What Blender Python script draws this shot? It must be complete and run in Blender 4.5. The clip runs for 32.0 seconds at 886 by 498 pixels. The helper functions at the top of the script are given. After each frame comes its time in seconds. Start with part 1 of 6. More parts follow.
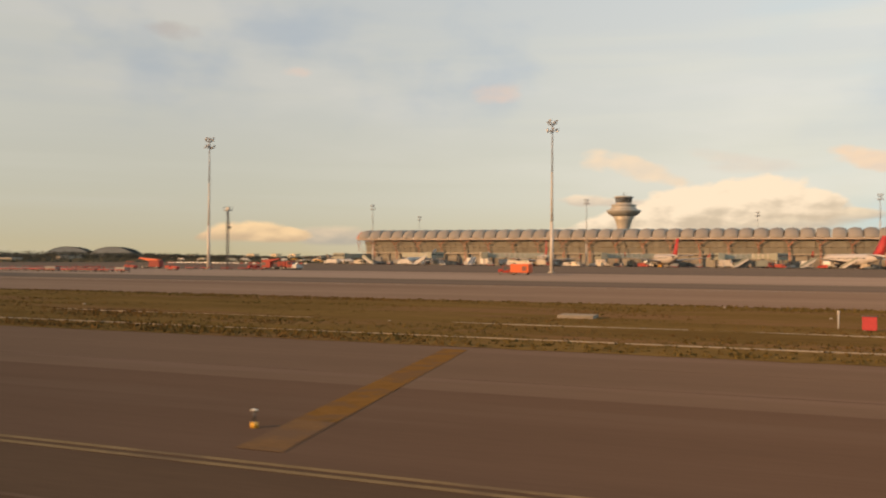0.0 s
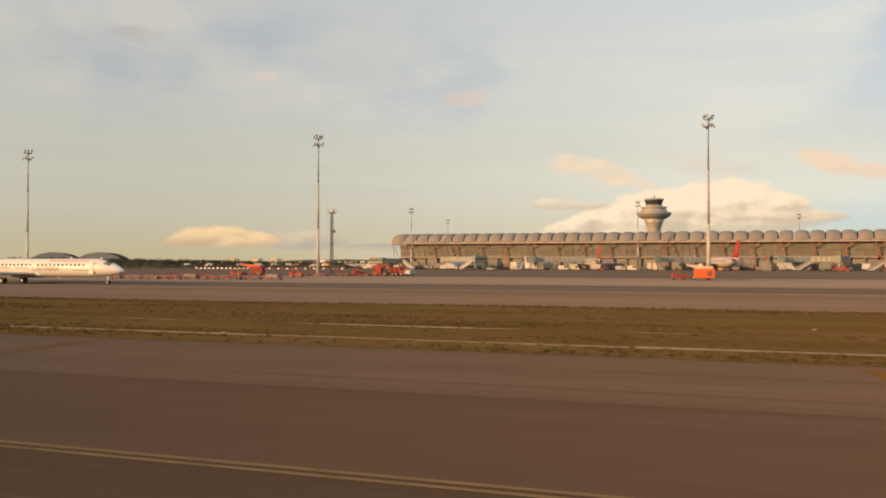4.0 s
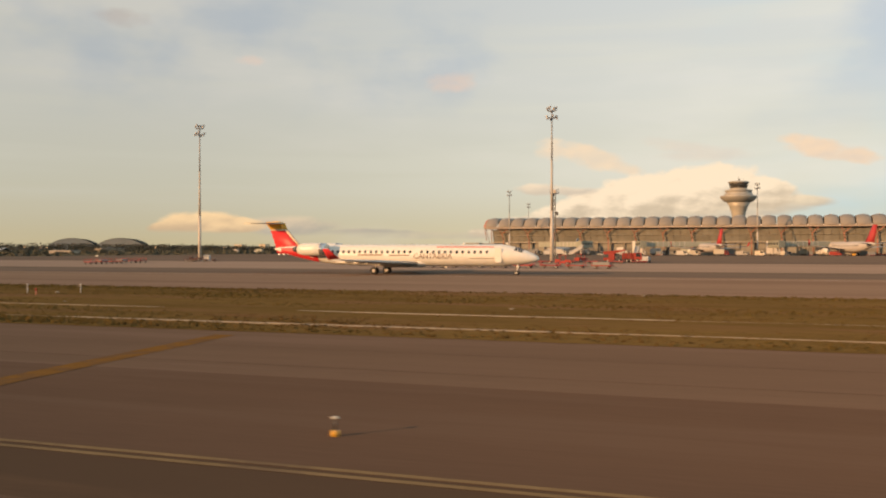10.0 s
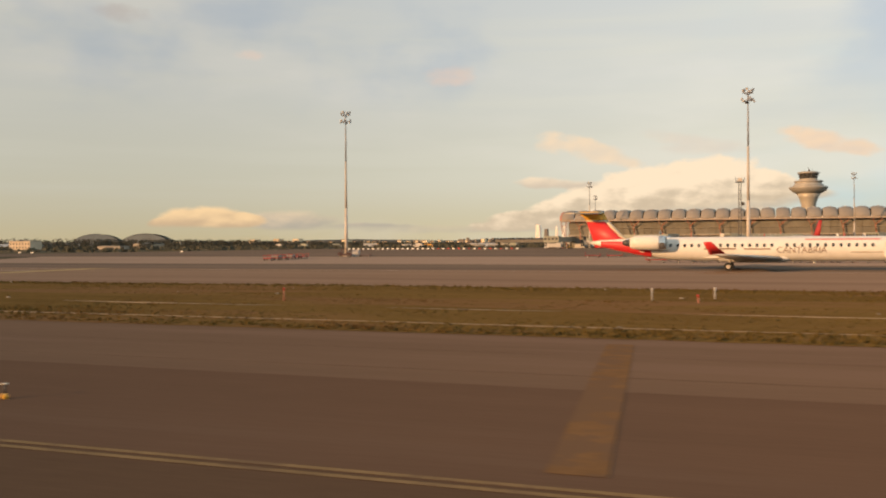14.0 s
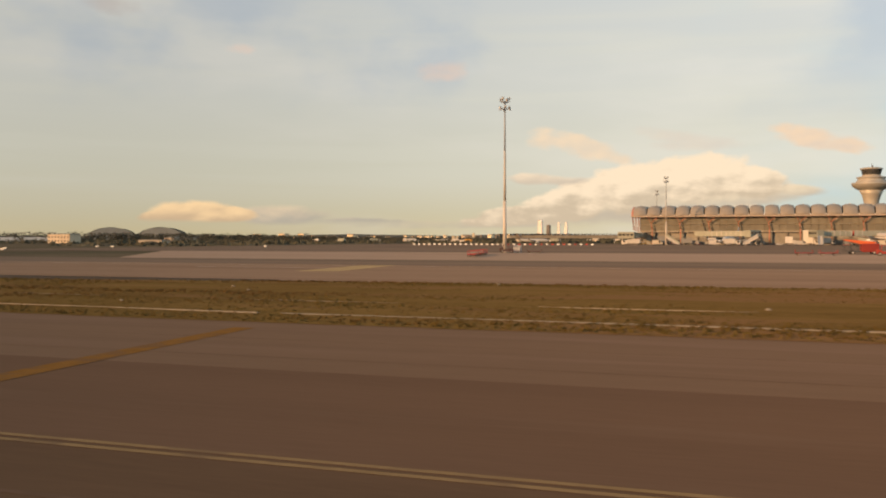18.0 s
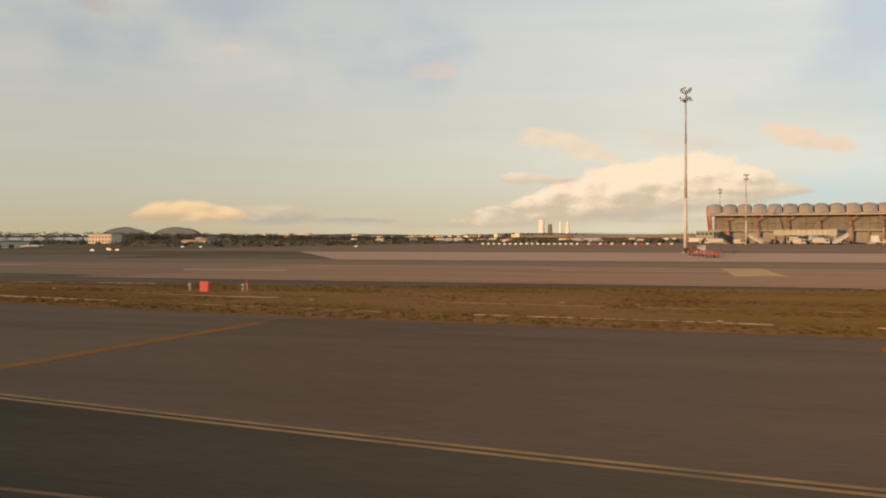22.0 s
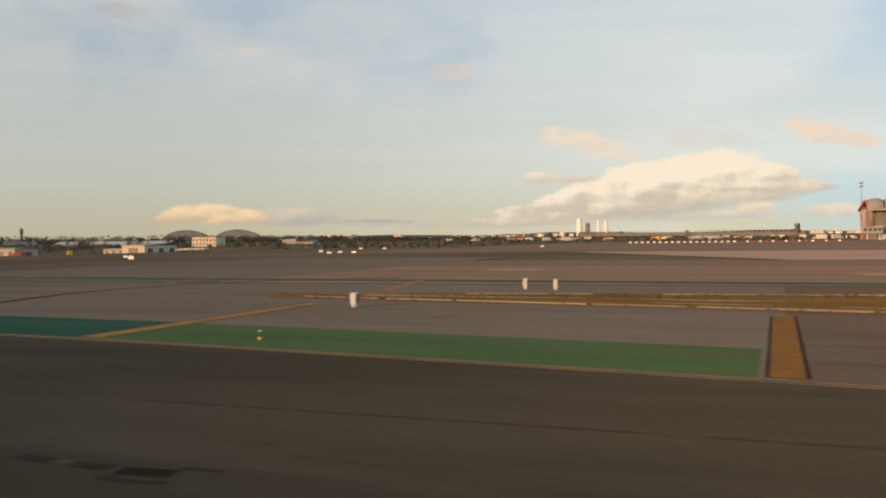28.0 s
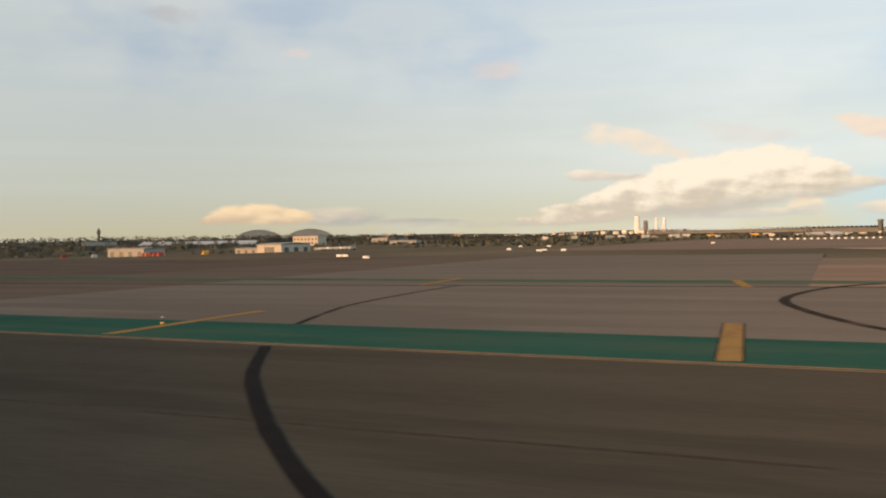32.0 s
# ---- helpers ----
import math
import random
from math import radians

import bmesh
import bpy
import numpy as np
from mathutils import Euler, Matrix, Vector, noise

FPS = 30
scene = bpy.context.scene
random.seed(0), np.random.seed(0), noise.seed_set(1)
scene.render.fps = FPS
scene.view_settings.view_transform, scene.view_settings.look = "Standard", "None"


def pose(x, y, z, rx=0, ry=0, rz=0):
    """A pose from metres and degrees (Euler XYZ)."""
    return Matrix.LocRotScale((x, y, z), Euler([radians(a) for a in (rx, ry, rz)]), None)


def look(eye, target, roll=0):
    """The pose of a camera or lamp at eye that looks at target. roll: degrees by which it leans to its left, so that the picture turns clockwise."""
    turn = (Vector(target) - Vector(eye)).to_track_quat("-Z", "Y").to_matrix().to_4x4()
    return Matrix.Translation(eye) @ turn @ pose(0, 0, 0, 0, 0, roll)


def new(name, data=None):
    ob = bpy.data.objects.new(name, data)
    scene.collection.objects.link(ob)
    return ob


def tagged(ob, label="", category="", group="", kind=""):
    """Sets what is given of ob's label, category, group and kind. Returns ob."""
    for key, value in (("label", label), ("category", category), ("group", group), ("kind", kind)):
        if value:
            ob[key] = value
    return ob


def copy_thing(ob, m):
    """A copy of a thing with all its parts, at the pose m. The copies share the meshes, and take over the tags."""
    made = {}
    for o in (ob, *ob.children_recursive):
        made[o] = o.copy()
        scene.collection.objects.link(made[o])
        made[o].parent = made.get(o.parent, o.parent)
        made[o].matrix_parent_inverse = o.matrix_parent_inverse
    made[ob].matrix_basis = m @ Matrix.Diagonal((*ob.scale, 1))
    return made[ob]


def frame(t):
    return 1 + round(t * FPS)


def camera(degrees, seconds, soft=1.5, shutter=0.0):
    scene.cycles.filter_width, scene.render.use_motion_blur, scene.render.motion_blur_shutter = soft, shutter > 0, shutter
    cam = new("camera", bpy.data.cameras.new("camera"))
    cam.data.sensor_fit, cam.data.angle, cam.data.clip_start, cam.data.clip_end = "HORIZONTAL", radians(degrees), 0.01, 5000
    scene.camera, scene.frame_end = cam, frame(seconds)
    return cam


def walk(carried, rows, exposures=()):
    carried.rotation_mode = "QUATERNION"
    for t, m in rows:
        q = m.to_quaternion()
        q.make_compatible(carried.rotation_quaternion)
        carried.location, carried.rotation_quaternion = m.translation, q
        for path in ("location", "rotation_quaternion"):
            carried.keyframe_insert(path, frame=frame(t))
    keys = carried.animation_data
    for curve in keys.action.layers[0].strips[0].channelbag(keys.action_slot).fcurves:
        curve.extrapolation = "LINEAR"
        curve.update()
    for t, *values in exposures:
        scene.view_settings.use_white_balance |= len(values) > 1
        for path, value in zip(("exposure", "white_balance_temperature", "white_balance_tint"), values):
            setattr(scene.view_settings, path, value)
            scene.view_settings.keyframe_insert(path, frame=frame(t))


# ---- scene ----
cam = camera(51.23, 32.0, soft=2.0, shutter=0.35)
PATH = [
    (0, (-1.127, 0.324, 3.082), (-1.901, 2.168, 3.105), 0.4),
    (0.5, (-6.685, 0.144, 3.09), (-7.327, 2.037, 3.13), 1.2),
    (1, (-12.222, -0.006, 3.098), (-12.856, 1.891, 3.126), 1.2),
    (1.5, (-17.742, -0.127, 3.105), (-18.377, 1.769, 3.146), 1.0),
    (2, (-23.246, -0.223, 3.113), (-23.935, 1.654, 3.148), 0.7),
    (2.5, (-28.736, -0.296, 3.121), (-29.446, 1.574, 3.147), 0.5),
    (3, (-34.214, -0.348, 3.128), (-34.928, 1.52, 3.155), 0.3),
    (3.5, (-39.681, -0.382, 3.136), (-40.4, 1.484, 3.159), 0.3),
    (4, (-45.14, -0.4, 3.143), (-45.851, 1.469, 3.175), 0.1),
    (4.5, (-50.591, -0.404, 3.151), (-51.34, 1.451, 3.163), -0.0),
    (6.5, (-72.348, -0.322, 3.181), (-73.027, 1.56, 3.189), -0.2),
    (7, (-77.781, -0.285, 3.188), (-78.462, 1.595, 3.198), -0.2),
    (7.5, (-83.213, -0.246, 3.195), (-83.89, 1.636, 3.204), -0.1),
    (8, (-88.645, -0.205, 3.202), (-89.321, 1.677, 3.21), 0.0),
    (8.5, (-94.077, -0.163, 3.21), (-94.758, 1.717, 3.214), -0.0),
    (9, (-99.511, -0.123, 3.217), (-100.189, 1.759, 3.219), 0.0),
    (9.5, (-104.947, -0.084, 3.224), (-105.632, 1.795, 3.224), -0.0),
    (10, (-110.384, -0.048, 3.231), (-111.069, 1.831, 3.231), 0.0),
    (10.5, (-115.824, -0.016, 3.238), (-116.51, 1.863, 3.237), -0.1),
    (11, (-121.267, 0.012, 3.245), (-121.953, 1.89, 3.243), -0.1),
    (11.5, (-126.712, 0.034, 3.252), (-127.399, 1.913, 3.25), 0.1),
    (12, (-132.161, 0.051, 3.259), (-132.85, 1.929, 3.255), 0.0),
    (12.5, (-137.613, 0.061, 3.266), (-138.308, 1.937, 3.259), -0.1),
    (13, (-143.068, 0.065, 3.273), (-143.752, 1.945, 3.264), -0.5),
    (13.5, (-148.526, 0.063, 3.279), (-149.208, 1.943, 3.269), -0.5),
    (14, (-153.987, 0.053, 3.286), (-154.673, 1.932, 3.273), -0.3),
    (14.5, (-159.45, 0.037, 3.293), (-160.137, 1.915, 3.276), -0.2),
    (16.5, (-181.33, -0.096, 3.319), (-181.997, 1.79, 3.304), -0.1),
    (17, (-186.805, -0.143, 3.326), (-187.471, 1.742, 3.31), -0.0),
    (17.5, (-192.281, -0.196, 3.332), (-192.946, 1.69, 3.314), -0.1),
    (18, (-197.757, -0.253, 3.339), (-198.425, 1.633, 3.316), -0.0),
    (18.5, (-203.235, -0.312, 3.345), (-203.897, 1.575, 3.324), 0.0),
    (19, (-208.712, -0.375, 3.352), (-209.374, 1.512, 3.33), 0.0),
    (19.5, (-214.189, -0.438, 3.358), (-214.849, 1.45, 3.334), 0.1),
    (20, (-219.666, -0.502, 3.364), (-220.321, 1.387, 3.34), 0.1),
    (20.5, (-225.141, -0.565, 3.371), (-225.794, 1.326, 3.346), 0.1),
    (21, (-230.615, -0.625, 3.377), (-231.266, 1.266, 3.353), 0.1),
    (21.5, (-236.087, -0.681, 3.383), (-236.739, 1.21, 3.358), -0.1),
    (22, (-241.557, -0.732, 3.389), (-242.205, 1.16, 3.365), -0.1),
    (22.5, (-247.024, -0.775, 3.395), (-247.706, 1.105, 3.373), -0.5),
    (23, (-252.488, -0.81, 3.401), (-253.157, 1.075, 3.381), -0.5),
    (23.5, (-257.948, -0.833, 3.407), (-258.607, 1.055, 3.393), -0.8),
    (24, (-263.404, -0.844, 3.413), (-264.062, 1.045, 3.406), -1.5),
    (24.5, (-268.857, -0.84, 3.419), (-269.54, 1.04, 3.418), -1.9),
    (25, (-274.305, -0.819, 3.425), (-274.994, 1.059, 3.429), -1.1),
    (25.5, (-279.748, -0.778, 3.431), (-280.444, 1.097, 3.427), -1.2),
    (27.5, (-301.47, -0.369, 3.454), (-302.167, 1.506, 3.434), -0.5),
    (28, (-306.887, -0.192, 3.46), (-307.578, 1.685, 3.437), -0.7),
    (28.5, (-312.299, 0.021, 3.465), (-312.992, 1.897, 3.439), -0.8),
    (29, (-317.705, 0.272, 3.471), (-318.396, 2.149, 3.443), -0.6),
    (29.5, (-323.107, 0.566, 3.476), (-323.812, 2.437, 3.441), -0.7),
    (30, (-328.503, 0.904, 3.482), (-329.198, 2.779, 3.445), -0.9),
    (30.5, (-333.645, 1.291, 3.487), (-334.324, 3.172, 3.456), -1.0),
    (31, (-338.832, 1.73, 3.493), (-339.562, 3.592, 3.46), -0.8),
    (31.5, (-344.615, 2.225, 3.498), (-345.368, 4.078, 3.463), -1.0),
    (32, (-350.395, 2.779, 3.503), (-351.177, 4.62, 3.479), -1.0),
]
EXPOSURES = [(0, 0.02, 6900, 10), (8, 0.02, 6950, 10), (20, 0.0, 6900, 10), (23, 0.0, 6700, 10), (25.5, 0.0, 6400, 9), (28, 0.02, 6250, 8), (30.5, 0.01, 6200, 8), (31, 0.0, 6190, 8), (32, 0.14, 6150, 8)]
walk(cam, [(t, look(eye, target, roll)) for t, eye, target, roll in PATH], EXPOSURES)

# ---------------------------------------------------------------- world, sun
SUN_AZ, SUN_EL = radians(218.0), radians(12.0)      # clockwise from +y, and up
world = bpy.data.worlds.new("sky")
scene.world = world
world.use_nodes = True
wt = world.node_tree
wt.nodes.clear()


def wn(kind, **props):
    n = wt.nodes.new(kind)
    for k, v in props.items():
        if k == "operation":
            n.operation = v
    return n


def wm(op, a, b=None, c=None, clamp=False):
    n = wt.nodes.new("ShaderNodeMath")
    n.operation, n.use_clamp = op, clamp
    for i, v in enumerate((a, b, c)):
        if v is None:
            continue
        if isinstance(v, (int, float)):
            n.inputs[i].default_value = v
        else:
            wt.links.new(v, n.inputs[i])
    return n.outputs[0]


def wmix(fac, a, b):
    n = wt.nodes.new("ShaderNodeMix")
    n.data_type = "RGBA"
    for sock, v in ((n.inputs[0], fac), (n.inputs[6], a), (n.inputs[7], b)):
        if isinstance(v, (int, float)):
            sock.default_value = v
        elif isinstance(v, tuple):
            sock.default_value = (*v, 1)
        else:
            wt.links.new(v, sock)
    return n.outputs[2]


def wstep(v, lo, hi):
    n = wt.nodes.new("ShaderNodeMapRange")
    n.interpolation_type = "SMOOTHSTEP"
    wt.links.new(v, n.inputs[0])
    n.inputs[1].default_value, n.inputs[2].default_value = lo, hi
    return n.outputs[0]


coords = wt.nodes.new("ShaderNodeTexCoord")
split = wt.nodes.new("ShaderNodeSeparateXYZ")
wt.links.new(coords.outputs["Generated"], split.inputs[0])
DX, DY, DZ = split.outputs
AZ = wm("MULTIPLY", wm("ARCTAN2", DX, DY), 57.29578)
EL = wm("MULTIPLY", wm("ARCSINE", DZ), 57.29578)


def wnoise(sx, sy, seed, detail=6.0, rough=0.55, scale=1.0):
    c = wt.nodes.new("ShaderNodeCombineXYZ")
    wt.links.new(wm("MULTIPLY", AZ, sx), c.inputs[0])
    wt.links.new(wm("MULTIPLY", EL, sy), c.inputs[1])
    c.inputs[2].default_value = seed
    n = wt.nodes.new("ShaderNodeTexNoise")
    wt.links.new(c.outputs[0], n.inputs["Vector"])
    n.inputs["Scale"].default_value = scale
    n.inputs["Detail"].default_value = detail
    n.inputs["Roughness"].default_value = rough
    return n.outputs[0]


nishita = wt.nodes.new("ShaderNodeTexSky")
nishita.sky_type, nishita.sun_disc = "NISHITA", False
nishita.sun_elevation, nishita.sun_rotation = SUN_EL, SUN_AZ
nishita.dust_density, nishita.air_density = 2.5, 1.2
clear = wt.nodes.new("ShaderNodeMix")
clear.data_type, clear.blend_type = "RGBA", "MULTIPLY"
clear.inputs[0].default_value = 1.0
wt.links.new(nishita.outputs[0], clear.inputs[6])
clear.inputs[7].default_value = (0.11, 0.11, 0.11, 1)

# thin high veil: yellow towards the horizon, grey higher up
ramp = wt.nodes.new("ShaderNodeValToRGB")
wt.links.new(wm("DIVIDE", EL, 90.0, clamp=True), ramp.inputs[0])
stops = [(0.0, (0.62, 0.53, 0.33)), (0.018, (0.60, 0.56, 0.42)), (0.045, (0.595, 0.59, 0.505)),
         (0.10, (0.58, 0.595, 0.572)), (0.19, (0.53, 0.57, 0.60)), (0.36, (0.32, 0.37, 0.45)), (1.0, (0.15, 0.20, 0.31))]
while len(ramp.color_ramp.elements) < len(stops):
    ramp.color_ramp.elements.new(0.5)
for e, (p, c) in zip(ramp.color_ramp.elements, stops):
    e.position, e.color = p, (*c, 1)
bluer = wstep(wm("ADD", wm("MULTIPLY", AZ, 0.030), wm("ADD", wm("MULTIPLY", EL, -0.02), wm("MULTIPLY", wnoise(0.05, 0.11, 3.0, 4), 1.6))), 0.56, 1.15)
veil = wmix(wm("MULTIPLY", bluer, 0.8), ramp.outputs[0], (0.43, 0.60, 0.69))
streak = wstep(wnoise(0.035, 0.14, 8.0, 5, 0.5), 0.46, 0.66)
veil = wmix(wm("MULTIPLY", streak, 0.55), veil, (0.72, 0.70, 0.66))
bands = wstep(wnoise(0.022, 0.42, 41.0, 4, 0.5), 0.44, 0.62)
veil = wmix(wm("MULTIPLY", wm("MULTIPLY", bands, wstep(EL, 1.5, 4.0)), 0.42), veil, (0.64, 0.64, 0.575))
streak2 = wstep(wnoise(0.06, 0.10, 14.0, 5, 0.5), 0.50, 0.64)
veil = wmix(wm("MULTIPLY", wm("MULTIPLY", streak2, wstep(EL, 5.0, 12.0)), 0.6), veil, (0.38, 0.46, 0.57))
glow = wt.nodes.new("ShaderNodeMix")
glow.data_type, glow.blend_type = "RGBA", "MULTIPLY"
glow.inputs[0].default_value = 1.0
wt.links.new(veil, glow.inputs[6])
bright = wt.nodes.new("ShaderNodeCombineXYZ")
gain = wm("ADD", 0.94, wm("MULTIPLY", wstep(AZ, -44.0, 4.0), 0.30))
for k in range(3):
    wt.links.new(gain, bright.inputs[k])
wt.links.new(bright.outputs[0], glow.inputs[7])
sky = wmix(0.90, clear.outputs[2], glow.outputs[2])

# cumulus: lumpy ellipses in degrees of azimuth and height
LUMPS = wnoise(0.50, 0.85, 21.0, 7, 0.52)
AZ, EL = wm("ADD", AZ, -0.42), wm("ADD", EL, 0.34)
SUNWARD = wnoise(0.42, 0.80, 21.0, 4.5, 0.5)
AZ, EL = wm("ADD", AZ, 0.42), wm("ADD", EL, -0.34)
RELIEF = wm("SUBTRACT", wnoise(0.42, 0.80, 21.0, 4.5, 0.5), SUNWARD)
SOFTS = wnoise(0.16, 0.5, 33.0, 6, 0.5)
DRIFT = -1.1


def puff(az, el, sa, se, lean=0.0, amp=1.4):
    da = wm("SUBTRACT", AZ, az + DRIFT)
    de = wm("SUBTRACT", wm("SUBTRACT", EL, el), wm("MULTIPLY", da, lean))
    q = wm("ADD", wm("POWER", wm("ABSOLUTE", wm("DIVIDE", da, sa)), 2.0), wm("POWER", wm("ABSOLUTE", wm("DIVIDE", de, se)), 2.0))
    return wm("ADD", wm("SUBTRACT", 1.0, q), wm("MULTIPLY", wm("SUBTRACT", LUMPS, 0.52), amp))


def cloud(under, shapes, lit, shade, edge=(0.0, 0.35), dense=1.0, base=None, flat_base=None, relief=2.2):
    """base: azimuth, height and slope of the underside, and the thickness over it; flat_base: height and softness of a level cut."""
    total = None
    for s in shapes:
        d = puff(*s)
        total = d if total is None else wm("MAXIMUM", total, d)
    mask = wm("MULTIPLY", wstep(total, *edge), dense)
    if flat_base:
        level = wm("ADD", EL, wm("MULTIPLY", wm("SUBTRACT", SOFTS, 0.5), 0.5))
        mask = wm("MULTIPLY", mask, wstep(level, flat_base[0], flat_base[0] + flat_base[1]))
    form = wm("ADD", wm("MULTIPLY", RELIEF, relief), wm("MULTIPLY", wm("SUBTRACT", SOFTS, 0.5), 1.1))
    if base:
        floor_ = wm("ADD", base[1], wm("MULTIPLY", wm("SUBTRACT", AZ, base[0] + DRIFT), base[2]))
        form = wm("ADD", form, wm("SUBTRACT", wm("MULTIPLY", wm("DIVIDE", wm("SUBTRACT", EL, floor_), base[3]), 2.2), 1.05))
    light = wstep(form, -0.95, 0.85)
    return wmix(mask, under, wmix(light, shade, lit))


peach = (0.93, 0.70, 0.50)
# high peach wisps
sky = cloud(sky, [(3.2, 5.9, 2.4, 0.75, -0.22, 2.4), (2.2, 6.3, 1.8, 0.45, -0.1, 2.4), (5.0, 5.35, 1.8, 0.55, -0.2, 2.4)], peach, (0.74, 0.63, 0.54), (-0.1, 0.8), 0.92)
sky = cloud(sky, [(-10.2, 5.7, 2.9, 0.85, -0.22, 2.8), (-11.8, 5.9, 1.6, 0.7, 0.0, 2.6), (-8.2, 5.0, 1.8, 0.5, -0.2, 2.6)], (0.93, 0.73, 0.53), (0.76, 0.66, 0.54), (-0.15, 0.9), 0.9)
sky = cloud(sky, [(-4.0, 6.0, 3.4, 0.5, -0.18, 1.8), (-3.0, 5.6, 3.0, 0.5, 0.0, 1.6)], (0.80, 0.68, 0.56), (0.68, 0.62, 0.56), (-0.2, 1.2), 0.6)
sky = cloud(sky, [(-18.4, 10.2, 2.0, 0.7, 0.05, 2.8), (-31.0, 11.3, 1.2, 0.4, 0.0, 3.2)], (0.80, 0.60, 0.50), (0.68, 0.58, 0.52), (-0.1, 1.3), 0.7)
sky = cloud(sky, [(-38.0, 13.3, 2.0, 0.6, 0.0, 2.6)], (0.50, 0.45, 0.42), (0.44, 0.41, 0.40), (0.0, 1.3), 0.6)
# grey bank beside the small cloud, and banks low on the horizon
sky = cloud(sky, [(-28.2, 1.35, 3.4, 0.75, 0.0, 1.3), (-24.0, 1.0, 4.0, 0.3, 0.0, 1.6)], (0.80, 0.63, 0.45), (0.46, 0.42, 0.36), (-0.15, 0.8), 0.88, (-28, 0.8, 0.0, 1.9), (0.72, 0.4))
sky = cloud(sky, [(-19.0, 0.85, 6.0, 0.3, 0.0, 1.4)], (0.66, 0.56, 0.40), (0.50, 0.46, 0.38), (-0.1, 1.0), 0.7)
sky = cloud(sky, [(-3.5, 1.15, 4.4, 0.35, 0.02, 1.5), (-0.4, 1.5, 1.2, 0.7, 0.0, 1.4), (4.0, 1.35, 2.0, 0.5, 0.0, 1.5), (8.5, 1.2, 3.0, 0.4, 0.0, 1.5)], (0.97, 0.74, 0.50), (0.60, 0.55, 0.47), (-0.1, 0.7), 0.85, (-2, 0.8, 0.0, 1.3), (0.55, 0.5))
# the small bright cloud
sky = cloud(sky, [(-33.6, 1.45, 2.9, 0.95, 0.0, 1.1), (-31.6, 1.4, 1.9, 0.6, 0.0, 1.1), (-35.4, 1.25, 1.5, 0.5, 0.0, 1.1)], (0.97, 0.69, 0.40), (0.60, 0.44, 0.29), (0.0, 0.55), 0.96, (-34, 0.75, 0.0, 1.7), (0.85, 0.35))
# ragged shelf beside the large cloud
sky = cloud(sky, [(-12.3, 3.6, 2.4, 0.42, -0.05, 2.4), (-10.2, 3.45, 1.8, 0.4, 0.0, 2.2)], (0.96, 0.77, 0.57), (0.66, 0.55, 0.44), (-0.1, 0.8), 0.85, (-12, 3.3, 0.0, 0.9))
# the large cloud: its shaded base and tail first, then the sunlit body
sky = cloud(sky, [(-6.0, 1.9, 7.5, 0.95, 0.085, 1.2), (-0.5, 2.5, 4.0, 0.7, 0.03, 1.2), (2.1, 2.8, 2.2, 0.40, -0.05, 1.3), (-13.5, 1.15, 4.2, 0.55, 0.06, 1.2)], (0.86, 0.70, 0.50), (0.57, 0.49, 0.395), (-0.15, 0.8), 0.93, (-14, 0.75, 0.07, 1.7))
sky = cloud(sky, [(-3.2, 3.6, 4.2, 1.65, 0.02, 1.7), (-6.8, 3.05, 4.3, 1.6, 0.10, 1.7), (-10.4, 2.2, 3.8, 1.3, 0.17, 1.7), (-13.8, 1.4, 3.7, 0.72, 0.10, 1.7), (-0.1, 3.4, 2.5, 1.1, -0.1, 1.5)],
            (0.99, 0.81, 0.605), (0.64, 0.525, 0.39), (-0.02, 0.42), 0.96, (-16, 0.65, 0.085, 2.5), None, 4.6)
back = wt.nodes.new("ShaderNodeBackground")
wt.links.new(sky, back.inputs[0])
back.inputs[1].default_value = 1.0
wout = wt.nodes.new("ShaderNodeOutputWorld")
wt.links.new(back.outputs[0], wout.inputs[0])

sun = new("sun", bpy.data.lights.new("sun", "SUN"))
sun.data.energy, sun.data.angle, sun.data.color = 5.0, radians(0.6), (1.0, 0.57, 0.28)
sun_dir = Vector((math.sin(SUN_AZ) * math.cos(SUN_EL), math.cos(SUN_AZ) * math.cos(SUN_EL), math.sin(SUN_EL)))
sun.matrix_world = look(sun_dir * 100, (0, 0, 0))

# ---------------------------------------------------------------- materials


